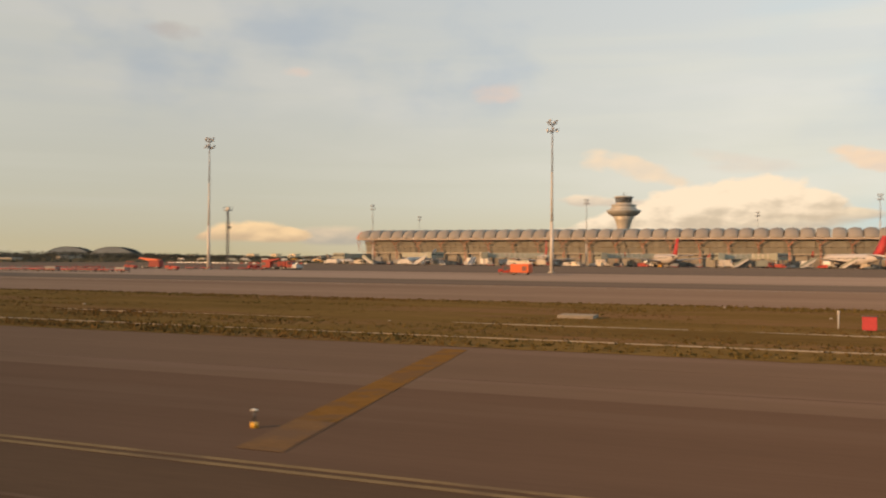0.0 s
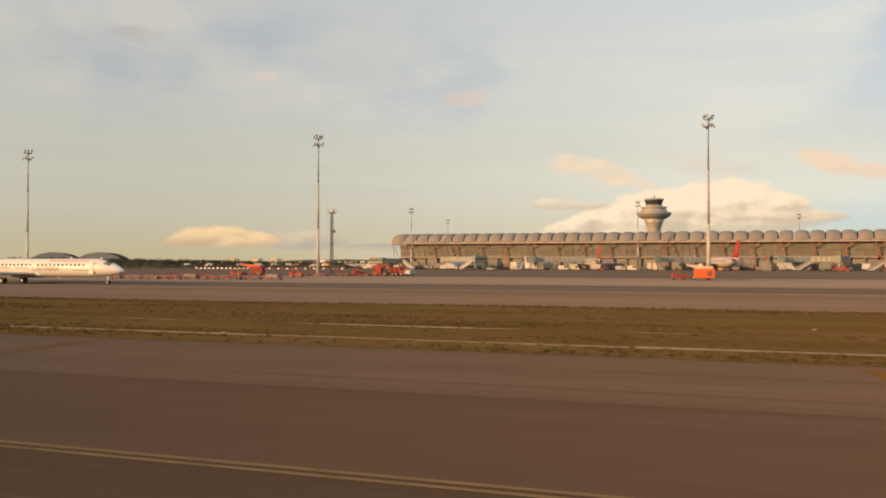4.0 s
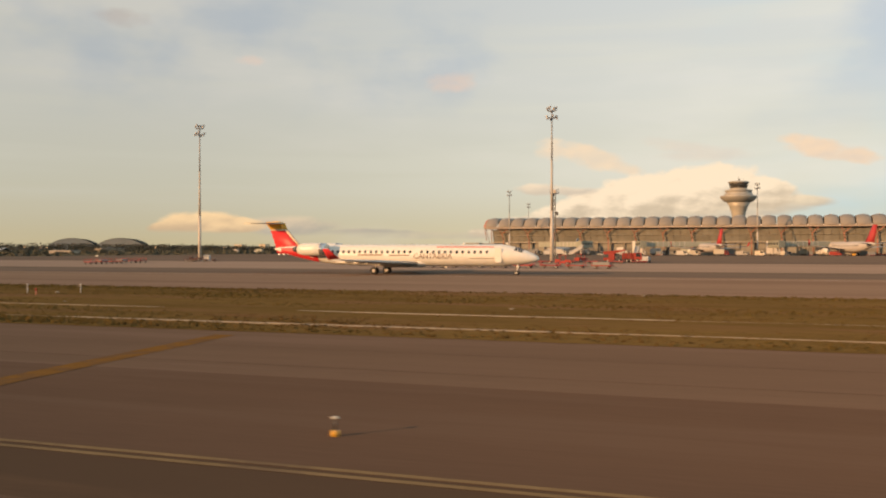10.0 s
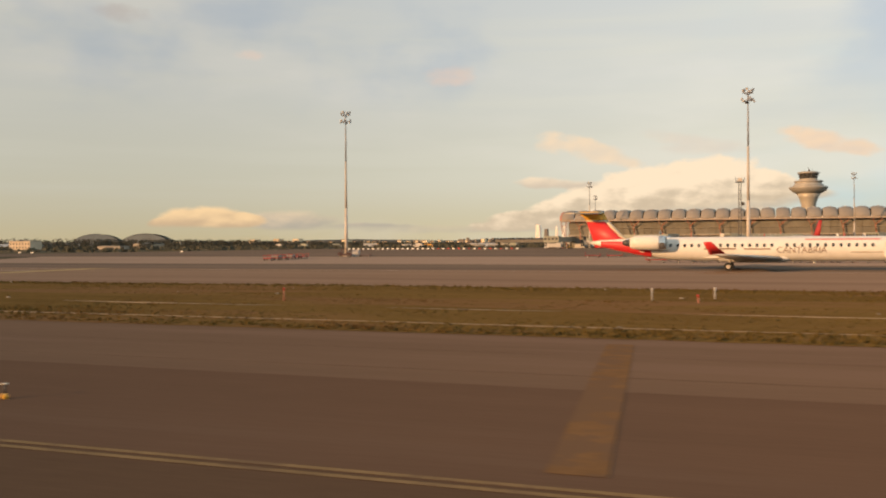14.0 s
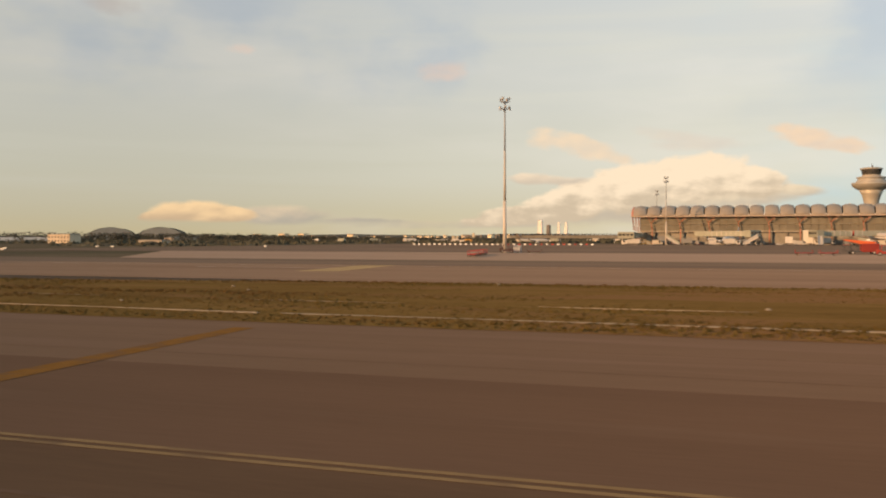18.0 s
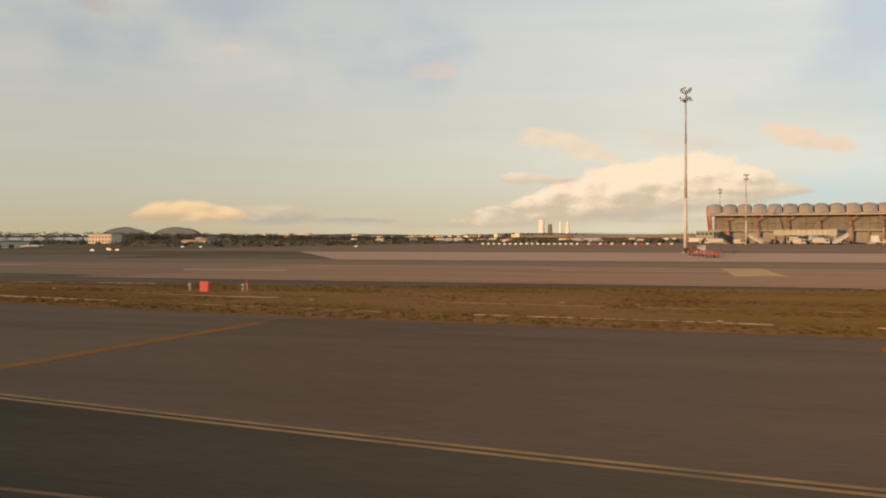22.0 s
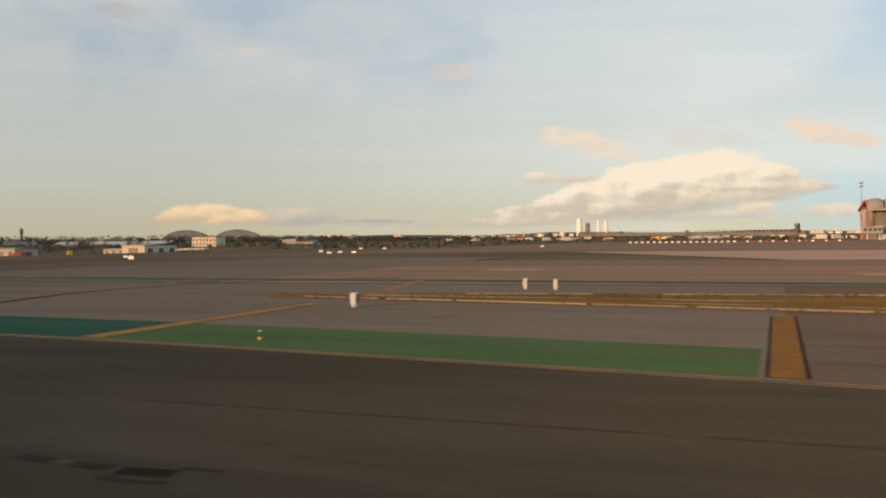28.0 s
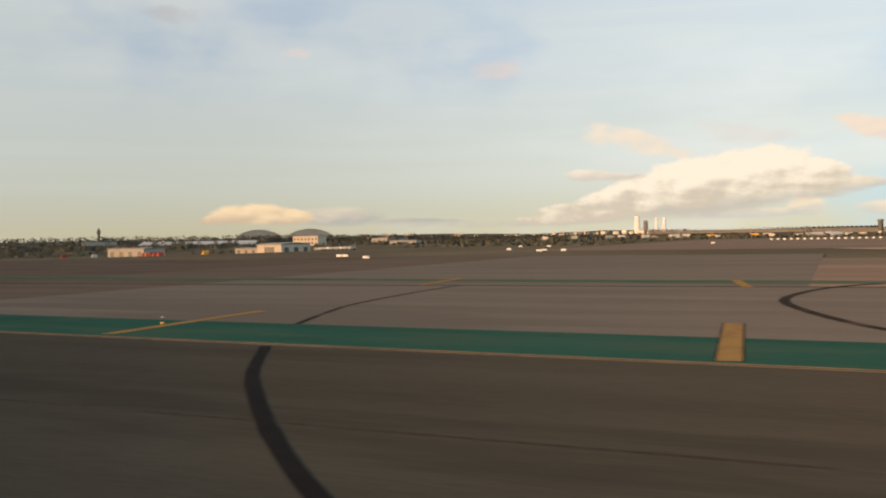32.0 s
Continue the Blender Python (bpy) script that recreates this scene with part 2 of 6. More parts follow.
def material(name, base, rough=0.6, metal=0.0, vary=0.25, grain=8.0, blotch=0.3, bump=0.0, stretch=(1, 1, 1),
             second=None, amount=0.0, random_shade=0.0, spec=0.4, emit=None, coarse=0.3):
    """Grain and blotches in object space, an optional second colour in patches, optional shade per object."""
    m = bpy.data.materials.new(name)
    m.use_nodes = True
    t = m.node_tree
    b = t.nodes["Principled BSDF"]
    b.inputs["Roughness"].default_value = rough
    b.inputs["Metallic"].default_value = metal
    b.inputs["Specular IOR Level"].default_value = spec
    if spec == 0.0:
        b.inputs["Diffuse Roughness"].default_value = coarse
    geo = t.nodes.new("ShaderNodeNewGeometry")
    mp = t.nodes.new("ShaderNodeMapping")
    t.links.new(geo.outputs["Position"], mp.inputs[0])
    mp.inputs["Scale"].default_value = stretch

    def noise_at(scale, detail, rgh=0.6):
        n = t.nodes.new("ShaderNodeTexNoise")
        t.links.new(mp.outputs[0], n.inputs["Vector"])
        n.inputs["Scale"].default_value, n.inputs["Detail"].default_value, n.inputs["Roughness"].default_value = scale, detail, rgh
        return n.outputs[0]

    fine, broad = noise_at(grain, 4), noise_at(blotch, 5)
    col = t.nodes.new("ShaderNodeMix")
    col.data_type = "RGBA"
    col.inputs[6].default_value = (*[c * (1 - vary) for c in base], 1)
    col.inputs[7].default_value = (*[min(1, c * (1 + vary)) for c in base], 1)
    mix = t.nodes.new("ShaderNodeMath")
    mix.operation = "MULTIPLY_ADD"
    mix.inputs[1].default_value = 0.45
    half = t.nodes.new("ShaderNodeMath")
    half.operation = "MULTIPLY"
    half.inputs[1].default_value = 0.55
    t.links.new(broad, half.inputs[0])
    t.links.new(fine, mix.inputs[0])
    t.links.new(half.outputs[0], mix.inputs[2])
    mr = t.nodes.new("ShaderNodeMapRange")
    mr.inputs[1].default_value, mr.inputs[2].default_value = 0.3, 0.7
    t.links.new(mix.outputs[0], mr.inputs[0])
    t.links.new(mr.outputs[0], col.inputs[0])
    out = col.outputs[2]
    if second:
        patch = noise_at(blotch * 0.6, 6, 0.65)
        st = t.nodes.new("ShaderNodeMapRange")
        st.interpolation_type = "SMOOTHSTEP"
        st.inputs[1].default_value, st.inputs[2].default_value = 0.62 - amount * 0.3, 0.74 - amount * 0.3
        t.links.new(patch, st.inputs[0])
        c2 = t.nodes.new("ShaderNodeMix")
        c2.data_type = "RGBA"
        t.links.new(st.outputs[0], c2.inputs[0])
        t.links.new(out, c2.inputs[6])
        c2.inputs[7].default_value = (*second, 1)
        out = c2.outputs[2]
    if random_shade:
        info = t.nodes.new("ShaderNodeObjectInfo")
        hs = t.nodes.new("ShaderNodeHueSaturation")
        r = t.nodes.new("ShaderNodeMapRange")
        r.inputs[3].default_value, r.inputs[4].default_value = 1 - random_shade, 1 + random_shade
        t.links.new(info.outputs["Random"], r.inputs[0])
        t.links.new(r.outputs[0], hs.inputs["Value"])
        t.links.new(out, hs.inputs["Color"])
        out = hs.outputs[0]
    t.links.new(out, b.inputs["Base Color"])
    if bump:
        bp = t.nodes.new("ShaderNodeBump")
        bp.inputs["Strength"].default_value, bp.inputs["Distance"].default_value = bump, 0.02
        t.links.new(fine, bp.inputs["Height"])
        t.links.new(bp.outputs[0], b.inputs["Normal"])
    if emit:
        b.inputs["Emission Color"].default_value = (*emit[0], 1)
        b.inputs["Emission Strength"].default_value = emit[1]
    return m


M = {}
M["asphalt_lane"] = material("asphalt_lane", (0.100, 0.066, 0.044), 0.9, vary=0.13, grain=9, blotch=0.5, bump=0.25, stretch=(0.12, 1, 1), second=(0.087, 0.059, 0.040), amount=0.35, spec=0.0)
M["asphalt_shoulder"] = material("asphalt_shoulder", (0.116, 0.075, 0.052), 0.9, vary=0.12, grain=9, blotch=0.35, bump=0.25, stretch=(0.08, 1, 1), second=(0.128, 0.085, 0.060), amount=0.4, spec=0.0)
M["asphalt_new"] = material("asphalt_new", (0.050, 0.047, 0.038), 0.9, vary=0.24, grain=9, blotch=0.3, bump=0.3, stretch=(0.15, 1, 1), second=(0.040, 0.038, 0.031), amount=0.42, spec=0.0, coarse=0.7)
M["asphalt_far"] = material("asphalt_far", (0.218, 0.151, 0.107), 0.9, vary=0.2, grain=3, blotch=0.12, stretch=(0.1, 1, 1), second=(0.184, 0.125, 0.090), amount=0.4, spec=0.0)
M["asphalt_dark"] = material("asphalt_dark", (0.147, 0.113, 0.088), 0.9, vary=0.25, grain=2, blotch=0.08, stretch=(0.1, 1, 1), second=(0.180, 0.135, 0.104), amount=0.35, spec=0.0)
M["concrete"] = material("concrete", (0.283, 0.209, 0.159), 0.9, vary=0.14, grain=2, blotch=0.06, stretch=(0.2, 1, 1), second=(0.240, 0.176, 0.133), amount=0.3, spec=0.0)
M["earth"] = material("earth", (0.106, 0.089, 0.063), 0.95, vary=0.35, grain=0.6, blotch=0.02, second=(0.083, 0.076, 0.052), amount=0.5, spec=0.0)
M["turf"] = material("turf", (0.133, 0.085, 0.031), 0.95, vary=0.35, grain=5, blotch=0.22, bump=0.4, stretch=(0.25, 1, 1), second=(0.160, 0.094, 0.044), amount=0.42, spec=0.0)
M["grass"] = material("grass", (0.112, 0.080, 0.028), 0.9, vary=0.3, grain=2.5, blotch=0.15, stretch=(0.4, 1, 1), second=(0.115, 0.070, 0.028), amount=0.5, spec=0.0)
M["paint_yellow"] = material("paint_yellow", (0.200, 0.140, 0.076), 0.85, vary=0.25, grain=14, blotch=1.0, second=(0.151, 0.106, 0.066), amount=0.45, spec=0.0)
M["paint_old"] = material("paint_old", (0.171, 0.090, 0.029), 0.9, vary=0.2, grain=12, blotch=1.5, second=(0.140, 0.081, 0.040), amount=0.5, spec=0.0)
M["paint_fresh"] = material("paint_fresh", (0.230, 0.140, 0.054), 0.85, vary=0.2, grain=12, blotch=0.8, second=(0.180, 0.115, 0.056), amount=0.45, spec=0.0)
M["paint_green"] = material("paint_green", (0.027, 0.072, 0.054), 0.9, vary=0.25, grain=9, blotch=0.3, stretch=(0.3, 1, 1), second=(0.041, 0.075, 0.054), amount=0.45, spec=0.0)
M["paint_green_pale"] = material("paint_green_pale", (0.059, 0.101, 0.045), 0.9, vary=0.25, grain=9, blotch=0.3, stretch=(0.3, 1, 1), second=(0.070, 0.095, 0.052), amount=0.45, spec=0.0)
M["paint_white"] = material("paint_white", (0.28, 0.22, 0.165), 0.8, vary=0.3, grain=6, blotch=0.5)
M["tar"] = material("tar", (0.014, 0.012, 0.011), 0.9, vary=0.3, grain=10, blotch=1.0, spec=0.02)
M["kerb"] = material("kerb", (0.248, 0.209, 0.160), 0.95, vary=0.3, grain=5, blotch=0.6, random_shade=0.3, spec=0.0)
M["galvanised"] = material("galvanised", (0.50, 0.45, 0.39), 0.6, 0.0, vary=0.12, grain=2, blotch=0.3)
M["mast_cream"] = material("mast_cream", (0.54, 0.47, 0.39), 0.55, 0.0, vary=0.12, grain=2, blotch=0.3)
M["mast_tan"] = material("mast_tan", (0.44, 0.38, 0.31), 0.55, 0.0, vary=0.12, grain=2, blotch=0.3)
M["mast_grey"] = material("mast_grey", (0.27, 0.26, 0.25), 0.5, 0.2, vary=0.15, grain=2, blotch=0.3)
M["dark_metal"] = material("dark_metal", (0.08, 0.078, 0.075), 0.5, 0.4, vary=0.2)
M["lamp_glass"] = material("lamp_glass", (0.40, 0.41, 0.42), 0.2, 0.0, vary=0.1)
M["roof_metal"] = material("roof_metal", (0.262, 0.232, 0.195), 0.7, 0.0, vary=0.1, grain=1.5, blotch=0.25, random_shade=0.06, spec=0.25)
M["roof_under"] = material("roof_under", (0.46, 0.32, 0.20), 0.8, vary=0.2, grain=1.5, blotch=0.3)
M["eave"] = material("eave", (0.36, 0.28, 0.21), 0.7, 0.0, vary=0.15)
M["terminal_glass"] = material("terminal_glass", (0.25, 0.23, 0.18), 0.35, 0.0, vary=0.2, grain=0.4, blotch=0.08, random_shade=0.10, spec=0.4)
M["dark_glass"] = material("dark_glass", (0.03, 0.032, 0.035), 0.1, vary=0.2, spec=0.7)
# grey-tan base stands in for the sky reflected in the tower cab
M["cab_glass_sky_tint"] = material("cab_glass_sky_tint", (0.13, 0.125, 0.115), 0.25, vary=0.15, spec=0.6)
M["mullion"] = material("mullion", (0.30, 0.265, 0.205), 0.6, 0.1, vary=0.2)
M["column_red"] = material("column_red", (0.44, 0.19, 0.13), 0.6, vary=0.2, random_shade=0.2)
M["plinth"] = material("plinth", (0.205, 0.182, 0.145), 0.85, vary=0.3, grain=0.6, blotch=0.1)
M["plinth_pale"] = material("plinth_pale", (0.27, 0.245, 0.195), 0.85, vary=0.3, grain=0.6, blotch=0.1)
M["white_paint"] = material("white_paint", (0.74, 0.70, 0.62), 0.35, vary=0.07, grain=1.2, blotch=0.3)
# white_paint dulled and pinked: back-lit haze put into the colour
M["airliner_white_hazed"] = material("airliner_white_hazed", (0.50, 0.46, 0.42), 0.4, vary=0.1, grain=1.2, blotch=0.3)
M["cream_paint"] = material("cream_paint", (0.60, 0.50, 0.36), 0.5, vary=0.12, grain=2, blotch=0.4)
M["bridge_panel"] = material("bridge_panel", (0.27, 0.27, 0.21), 0.5, vary=0.12, grain=2, blotch=0.3, random_shade=0.2)
M["red_paint"] = material("red_paint", (0.60, 0.035, 0.04), 0.45, vary=0.1)
M["sign_red"] = material("sign_red", (0.42, 0.045, 0.045), 0.6, vary=0.15)
M["gold_paint"] = material("gold_paint", (0.66, 0.34, 0.04), 0.45, vary=0.12)
M["vehicle_red"] = material("vehicle_red", (0.33, 0.040, 0.024), 0.6, vary=0.25, random_shade=0.35)
M["vehicle_orange"] = material("vehicle_orange", (0.62, 0.12, 0.035), 0.55, vary=0.15)
M["vehicle_yellow"] = material("vehicle_yellow", (0.66, 0.33, 0.04), 0.5, vary=0.15)
M["vehicle_white"] = material("vehicle_white", (0.52, 0.48, 0.42), 0.5, vary=0.12, random_shade=0.3)
M["blue_paint"] = material("blue_paint", (0.05, 0.08, 0.2), 0.4, vary=0.1)
M["belly_grey"] = material("belly_grey", (0.40, 0.39, 0.37), 0.4, vary=0.1)
M["titles"] = material("titles", (0.66, 0.24, 0.20), 0.4, vary=0.08)
M["letter_brown"] = material("letter_brown", (0.20, 0.13, 0.08), 0.5, vary=0.1)
M["rubber"] = material("rubber", (0.02, 0.02, 0.02), 0.8, vary=0.2)
M["chrome"] = material("chrome", (0.65, 0.63, 0.6), 0.2, 0.9, vary=0.08)
M["tower_concrete"] = material("tower_concrete", (0.40, 0.35, 0.28), 0.6, 0.1, vary=0.12, grain=0.6, blotch=0.15)
M["tower_disc"] = material("tower_disc", (0.37, 0.345, 0.30), 0.45, 0.15, vary=0.1, grain=0.6, blotch=0.15)
M["sign_casing"] = material("sign_casing", (0.58, 0.53, 0.46), 0.5, vary=0.15, grain=6, blotch=1.0)
M["shed_wall"] = material("shed_wall", (0.36, 0.31, 0.24), 0.8, vary=0.15, grain=0.6, blotch=0.1, random_shade=0.2)
M["shed_grey"] = material("shed_grey", (0.23, 0.22, 0.20), 0.75, vary=0.15, grain=0.6, blotch=0.1, random_shade=0.15)
M["long_roof"] = material("long_roof", (0.30, 0.32, 0.32), 0.8, vary=0.12, grain=0.4, blotch=0.06)
# greyed for distance: haze is in this colour, on far walls and doors too
M["hangar_roof"] = material("hangar_roof", (0.215, 0.225, 0.215), 0.8, vary=0.12, grain=0.4, blotch=0.06)
M["city_wall"] = material("city_wall", (0.86, 0.68, 0.45), 0.8, vary=0.15, grain=0.2, blotch=0.03, random_shade=0.3)
M["city_dark"] = material("city_dark", (0.15, 0.13, 0.11), 0.7, vary=0.15, grain=0.2, blotch=0.03, random_shade=0.3)
M["city_white"] = material("city_white", (0.85, 0.80, 0.72), 0.3, vary=0.05)
M["leaf"] = material("leaf", (0.068, 0.066, 0.045), 0.9, vary=0.25, grain=1.0, blotch=0.1, random_shade=0.3)
# darker, greyer, flatter copy of leaf; the smooth look of haze is coloured in
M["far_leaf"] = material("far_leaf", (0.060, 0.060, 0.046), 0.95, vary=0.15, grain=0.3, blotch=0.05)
M["bark"] = material("bark", (0.10, 0.075, 0.055), 0.9, vary=0.3)
M["hill"] = material("hill", (0.06, 0.058, 0.045), 0.95, vary=0.3, grain=0.1, blotch=0.01, second=(0.085, 0.07, 0.045), amount=0.4)
M["asphalt_cross"] = material("asphalt_cross", (0.131, 0.112, 0.092), 0.9, vary=0.18, grain=9, blotch=0.25, bump=0.3, stretch=(0.15, 1, 1), second=(0.111, 0.096, 0.079), amount=0.42, spec=0.0)
M["asphalt_mid"] = material("asphalt_mid", (0.184, 0.133, 0.098), 0.9, vary=0.2, grain=3, blotch=0.12, stretch=(0.1, 1, 1), second=(0.158, 0.115, 0.086), amount=0.4, spec=0.0)
M["asphalt_pale"] = material("asphalt_pale", (0.143, 0.097, 0.068), 0.9, vary=0.12, grain=9, blotch=0.35, bump=0.25, stretch=(0.08, 1, 1), second=(0.158, 0.107, 0.078), amount=0.4, spec=0.0)
M["joint_faint"] = material("joint_faint", (0.104, 0.069, 0.049), 0.9, vary=0.25, grain=5, blotch=0.4, second=(0.124, 0.083, 0.058), amount=0.6, spec=0.0)
M["paint_faint"] = material("paint_faint", (0.160, 0.094, 0.047), 0.9, vary=0.2, grain=12, blotch=1.2, second=(0.135, 0.086, 0.054), amount=0.65, spec=0.0)
M["tower_stem"] = material("tower_stem", (0.43, 0.39, 0.32), 0.45, 0.15, vary=0.12, grain=0.6, blotch=0.15)
M["asphalt_turn"] = material("asphalt_turn", (0.095, 0.075, 0.059), 0.9, vary=0.22, grain=9, blotch=0.25, bump=0.3, stretch=(0.15, 1, 1), second=(0.079, 0.063, 0.050), amount=0.45, spec=0.0)
M["asphalt_bend"] = material("asphalt_bend", (0.107, 0.084, 0.066), 0.9, vary=0.2, grain=9, blotch=0.25, bump=0.3, stretch=(0.15, 1, 1), second=(0.089, 0.070, 0.056), amount=0.45, spec=0.0)
M["tar_faded"] = material("tar_faded", (0.032, 0.028, 0.024), 0.9, vary=0.35, grain=6, blotch=0.6, second=(0.068, 0.054, 0.045), amount=0.35, spec=0.0)
M["dolly_red"] = material("dolly_red", (0.34, 0.040, 0.028), 0.6, vary=0.25, random_shade=0.3)
M["dolly_dark"] = material("dolly_dark", (0.11, 0.055, 0.045), 0.7, vary=0.3, random_shade=0.3)
M["shed_tan"] = material("shed_tan", (0.50, 0.41, 0.30), 0.8, vary=0.15, grain=0.6, blotch=0.1)
M["paint_green_worn"] = material("paint_green_worn", (0.056, 0.094, 0.066), 0.9, vary=0.2, grain=9, blotch=0.2, stretch=(0.2, 1, 1), second=(0.099, 0.095, 0.077), amount=0.5, spec=0.0)
M["joint_dark"] = material("joint_dark", (0.045, 0.038, 0.032), 0.9, vary=0.3, grain=4, blotch=0.5, second=(0.063, 0.052, 0.042), amount=0.5, spec=0.0)
M["paint_patch"] = material("paint_patch", (0.324, 0.243, 0.135), 0.9, vary=0.25, grain=4, blotch=0.5, spec=0.0)
M["blue_lens"] = material("blue_lens", (0.55, 0.49, 0.38), 0.3, vary=0.1)

# ---------------------------------------------------------------- mesh helpers


def box(bm, x0, x1, y0, y1, z0, z1, bevel=0.0):
    vs = [bm.verts.new((x, y, z)) for x in (x0, x1) for y in (y0, y1) for z in (z0, z1)]
    fs = [bm.faces.new([vs[i] for i in f]) for f in ((0, 1, 3, 2), (4, 6, 7, 5), (0, 4, 5, 1), (2, 3, 7, 6), (0, 2, 6, 4), (1, 5, 7, 3))]
    if bevel:
        es = list({e for f in fs for e in f.edges})
        bmesh.ops.bevel(bm, geom=es, offset=bevel, segments=1, affect="EDGES")
    return bm


def tube(bm, p0, p1, r0, r1=None, seg=8, caps=True):
    r1 = r0 if r1 is None else r1
    p0, p1 = Vector(p0), Vector(p1)
    d = (p1 - p0).normalized()
    a = d.orthogonal().normalized()
    b = d.cross(a)
    rings = []
    for p, r in ((p0, r0), (p1, r1)):
        rings.append([bm.verts.new(p + (a * math.cos(k * math.tau / seg) + b * math.sin(k * math.tau / seg)) * r) for k in range(seg)])
    for k in range(seg):
        f = bm.faces.new((rings[0][k], rings[0][(k + 1) % seg], rings[1][(k + 1) % seg], rings[1][k]))
        f.smooth = seg > 6
    if caps:
        bm.faces.new(rings[0][::-1])
        bm.faces.new(rings[1])
    return bm


def loft(bm, rings, closed_ring=True, caps=True, smooth=True):
    """Skin over rings of points."""
    vr = [[bm.verts.new(p) for p in r] for r in rings]
    n = len(rings[0])
    for a, b in zip(vr, vr[1:]):
        for k in range(n if closed_ring else n - 1):
            f = bm.faces.new((a[k], a[(k + 1) % n], b[(k + 1) % n], b[k]))
            f.smooth = smooth
    if caps and closed_ring:
        bm.faces.new(vr[0][::-1])
        bm.faces.new(vr[-1])
    return bm


def lathe(bm, profile, seg=24, at=(0, 0, 0)):
    """Profile of (radius, z), turned round z."""
    return loft(bm, [[(at[0] + r * math.cos(k * math.tau / seg), at[1] + r * math.sin(k * math.tau / seg), at[2] + z) for k in range(seg)] for r, z in profile])


def mesh_of(bm, name, mat):
    bmesh.ops.recalc_face_normals(bm, faces=bm.faces[:])
    me = bpy.data.meshes.new(name)
    bm.to_mesh(me)
    bm.free()
    me.materials.append(M[mat])
    return me


def part(name, bm, mat, parent, label=""):
    ob = new(name, mesh_of(bm, name, mat))
    ob.parent = parent
    if label:
        ob["label"] = label
    return ob


def solid(name, bm, mat, label="", category="", group="", kind=""):
    return tagged(new(name, mesh_of(bm, name, mat)), label, category, group, kind)


def thing(name, label, category, group="", at=(0, 0, 0), turn=0.0, kind=""):
    ob = new(name)
    ob.matrix_world = pose(*at, 0, 0, turn)
    return tagged(ob, label, category, group, kind)


def B():
    return bmesh.new()


def curve_at(knots, x):
    xs = sorted(knots)
    return float(np.interp(x, [k[0] for k in xs], [k[1] for k in xs]))


def eased(knots, x, w=9.0):
    """A knotted line with its corners rounded."""
    return sum(curve_at(knots, x + d * w) for d in (-1, -0.5, 0, 0.5, 1)) / 5


# ---------------------------------------------------------------- ground plan
LINE = [(-900, 52), (-440, 34.4), (-381, 30.2), (-350, 28.2), (-331, 26.8), (-307, 22.9), (-297, 21.4), (-286, 19.2), (-271, 17.0), (-260, 15.5), (-251, 14.1), (-243, 12.9), (-232, 12.0), (400, 12.0)]
NEAR = [(-338, 49.4), (-327, 47.3), (-314, 45.0), (-304, 43.4), (-294, 40.5), (-274, 36.9), (-262, 34.9), (-245, 33.4), (-225, 32.0), (-150, 31.3), (0, 30.6), (400, 30.6)]
FAR = [(-338, 49.8), (-330, 53.4), (-305, 55.6), (-275, 58.0), (-245, 61.5), (-222, 65.4), (400, 65.8)]


def line_y(x):
    return eased(LINE, x, 8)


def near_y(x):
    return eased(NEAR, x, 4)


def far_y(x):
    return eased(FAR, x, 5)


def strip(lo, hi, x0, x1, z, step=4.0, rows=1):
    """A flat strip between two lines y = lo(x) and y = hi(x)."""
    bm = B()
    n = max(1, int(round((x1 - x0) / step)))
    grid = []
    for i in range(n + 1):
        x = x0 + (x1 - x0) * i / n
        grid.append([bm.verts.new((x, lo(x) + (hi(x) - lo(x)) * j / rows, z)) for j in range(rows + 1)])
    for a, b in zip(grid, grid[1:]):
        for j in range(rows):
            bm.faces.new((a[j], b[j], b[j + 1], a[j + 1]))
    return bm


def flat(v):
    return lambda x: v




def ease(v):
    v = min(1.0, max(0.0, v))
    return v * v * (3 - 2 * v)


def ground_z(x, y):
    """The field dips gently past the crossing."""
    return -0.10 - 2.6 * ease((-500 - x) / 120) * ease((y - 170) / 90) * (1 - ease((y - 330) / 150))


bm = B()
xs = [-5200, -3500, -2200, -1500] + list(range(-1200, -399, 25)) + [-200, 200, 900, 2400, 4600]
ys = [-4900, -2000, -700, -200, 0, 100] + list(range(150, 526, 25)) + [650, 900, 1500, 2600, 4900]
grid = [[bm.verts.new((x, y, ground_z(x, y))) for y in ys] for x in xs]
for ca, cb in zip(grid, grid[1:]):
    for j in range(len(ys) - 1):
        bm.faces.new((ca[j], cb[j], cb[j + 1], ca[j + 1])).smooth = True
solid("ground", bm, "earth", "flat dry airfield earth with sparse dark grass", "ground", kind="structure")

solid("taxiway_lane", strip(flat(-45), line_y, -240, 400, -0.004), "asphalt_lane", "brownish worn asphalt taxiway lane", "taxiway", kind="structure")
solid("taxiway_shoulder", strip(line_y, flat(34.0), -236, 400, -0.004), "asphalt_shoulder", "pale brown asphalt shoulder beside the edge line", "shoulder", kind="structure")
bm = B()
bm.faces.new([bm.verts.new(p) for p in ((-1000, -45, 0), (-228, -45, 0), (-232.8, 12, 0), (-235.2, 34, 0), (-235.2, 66, 0), (-1000, 66, 0))])
solid("taxiway_crossing", bm, "asphalt_new", "darker newer asphalt of the taxiway crossing", "taxiway", kind="structure")
solid("taxiway_second_end", strip(flat(65.0), flat(107.0), -352, -296, -0.012, 8), "asphalt_mid", "greyish brown asphalt at the end of the parallel taxiway", "taxiway", kind="structure")
solid("taxiway_second", strip(flat(65.0), flat(107.0), -296, 400, -0.012, 20), "asphalt_far", "brown asphalt of the parallel taxiway", "taxiway", kind="structure")
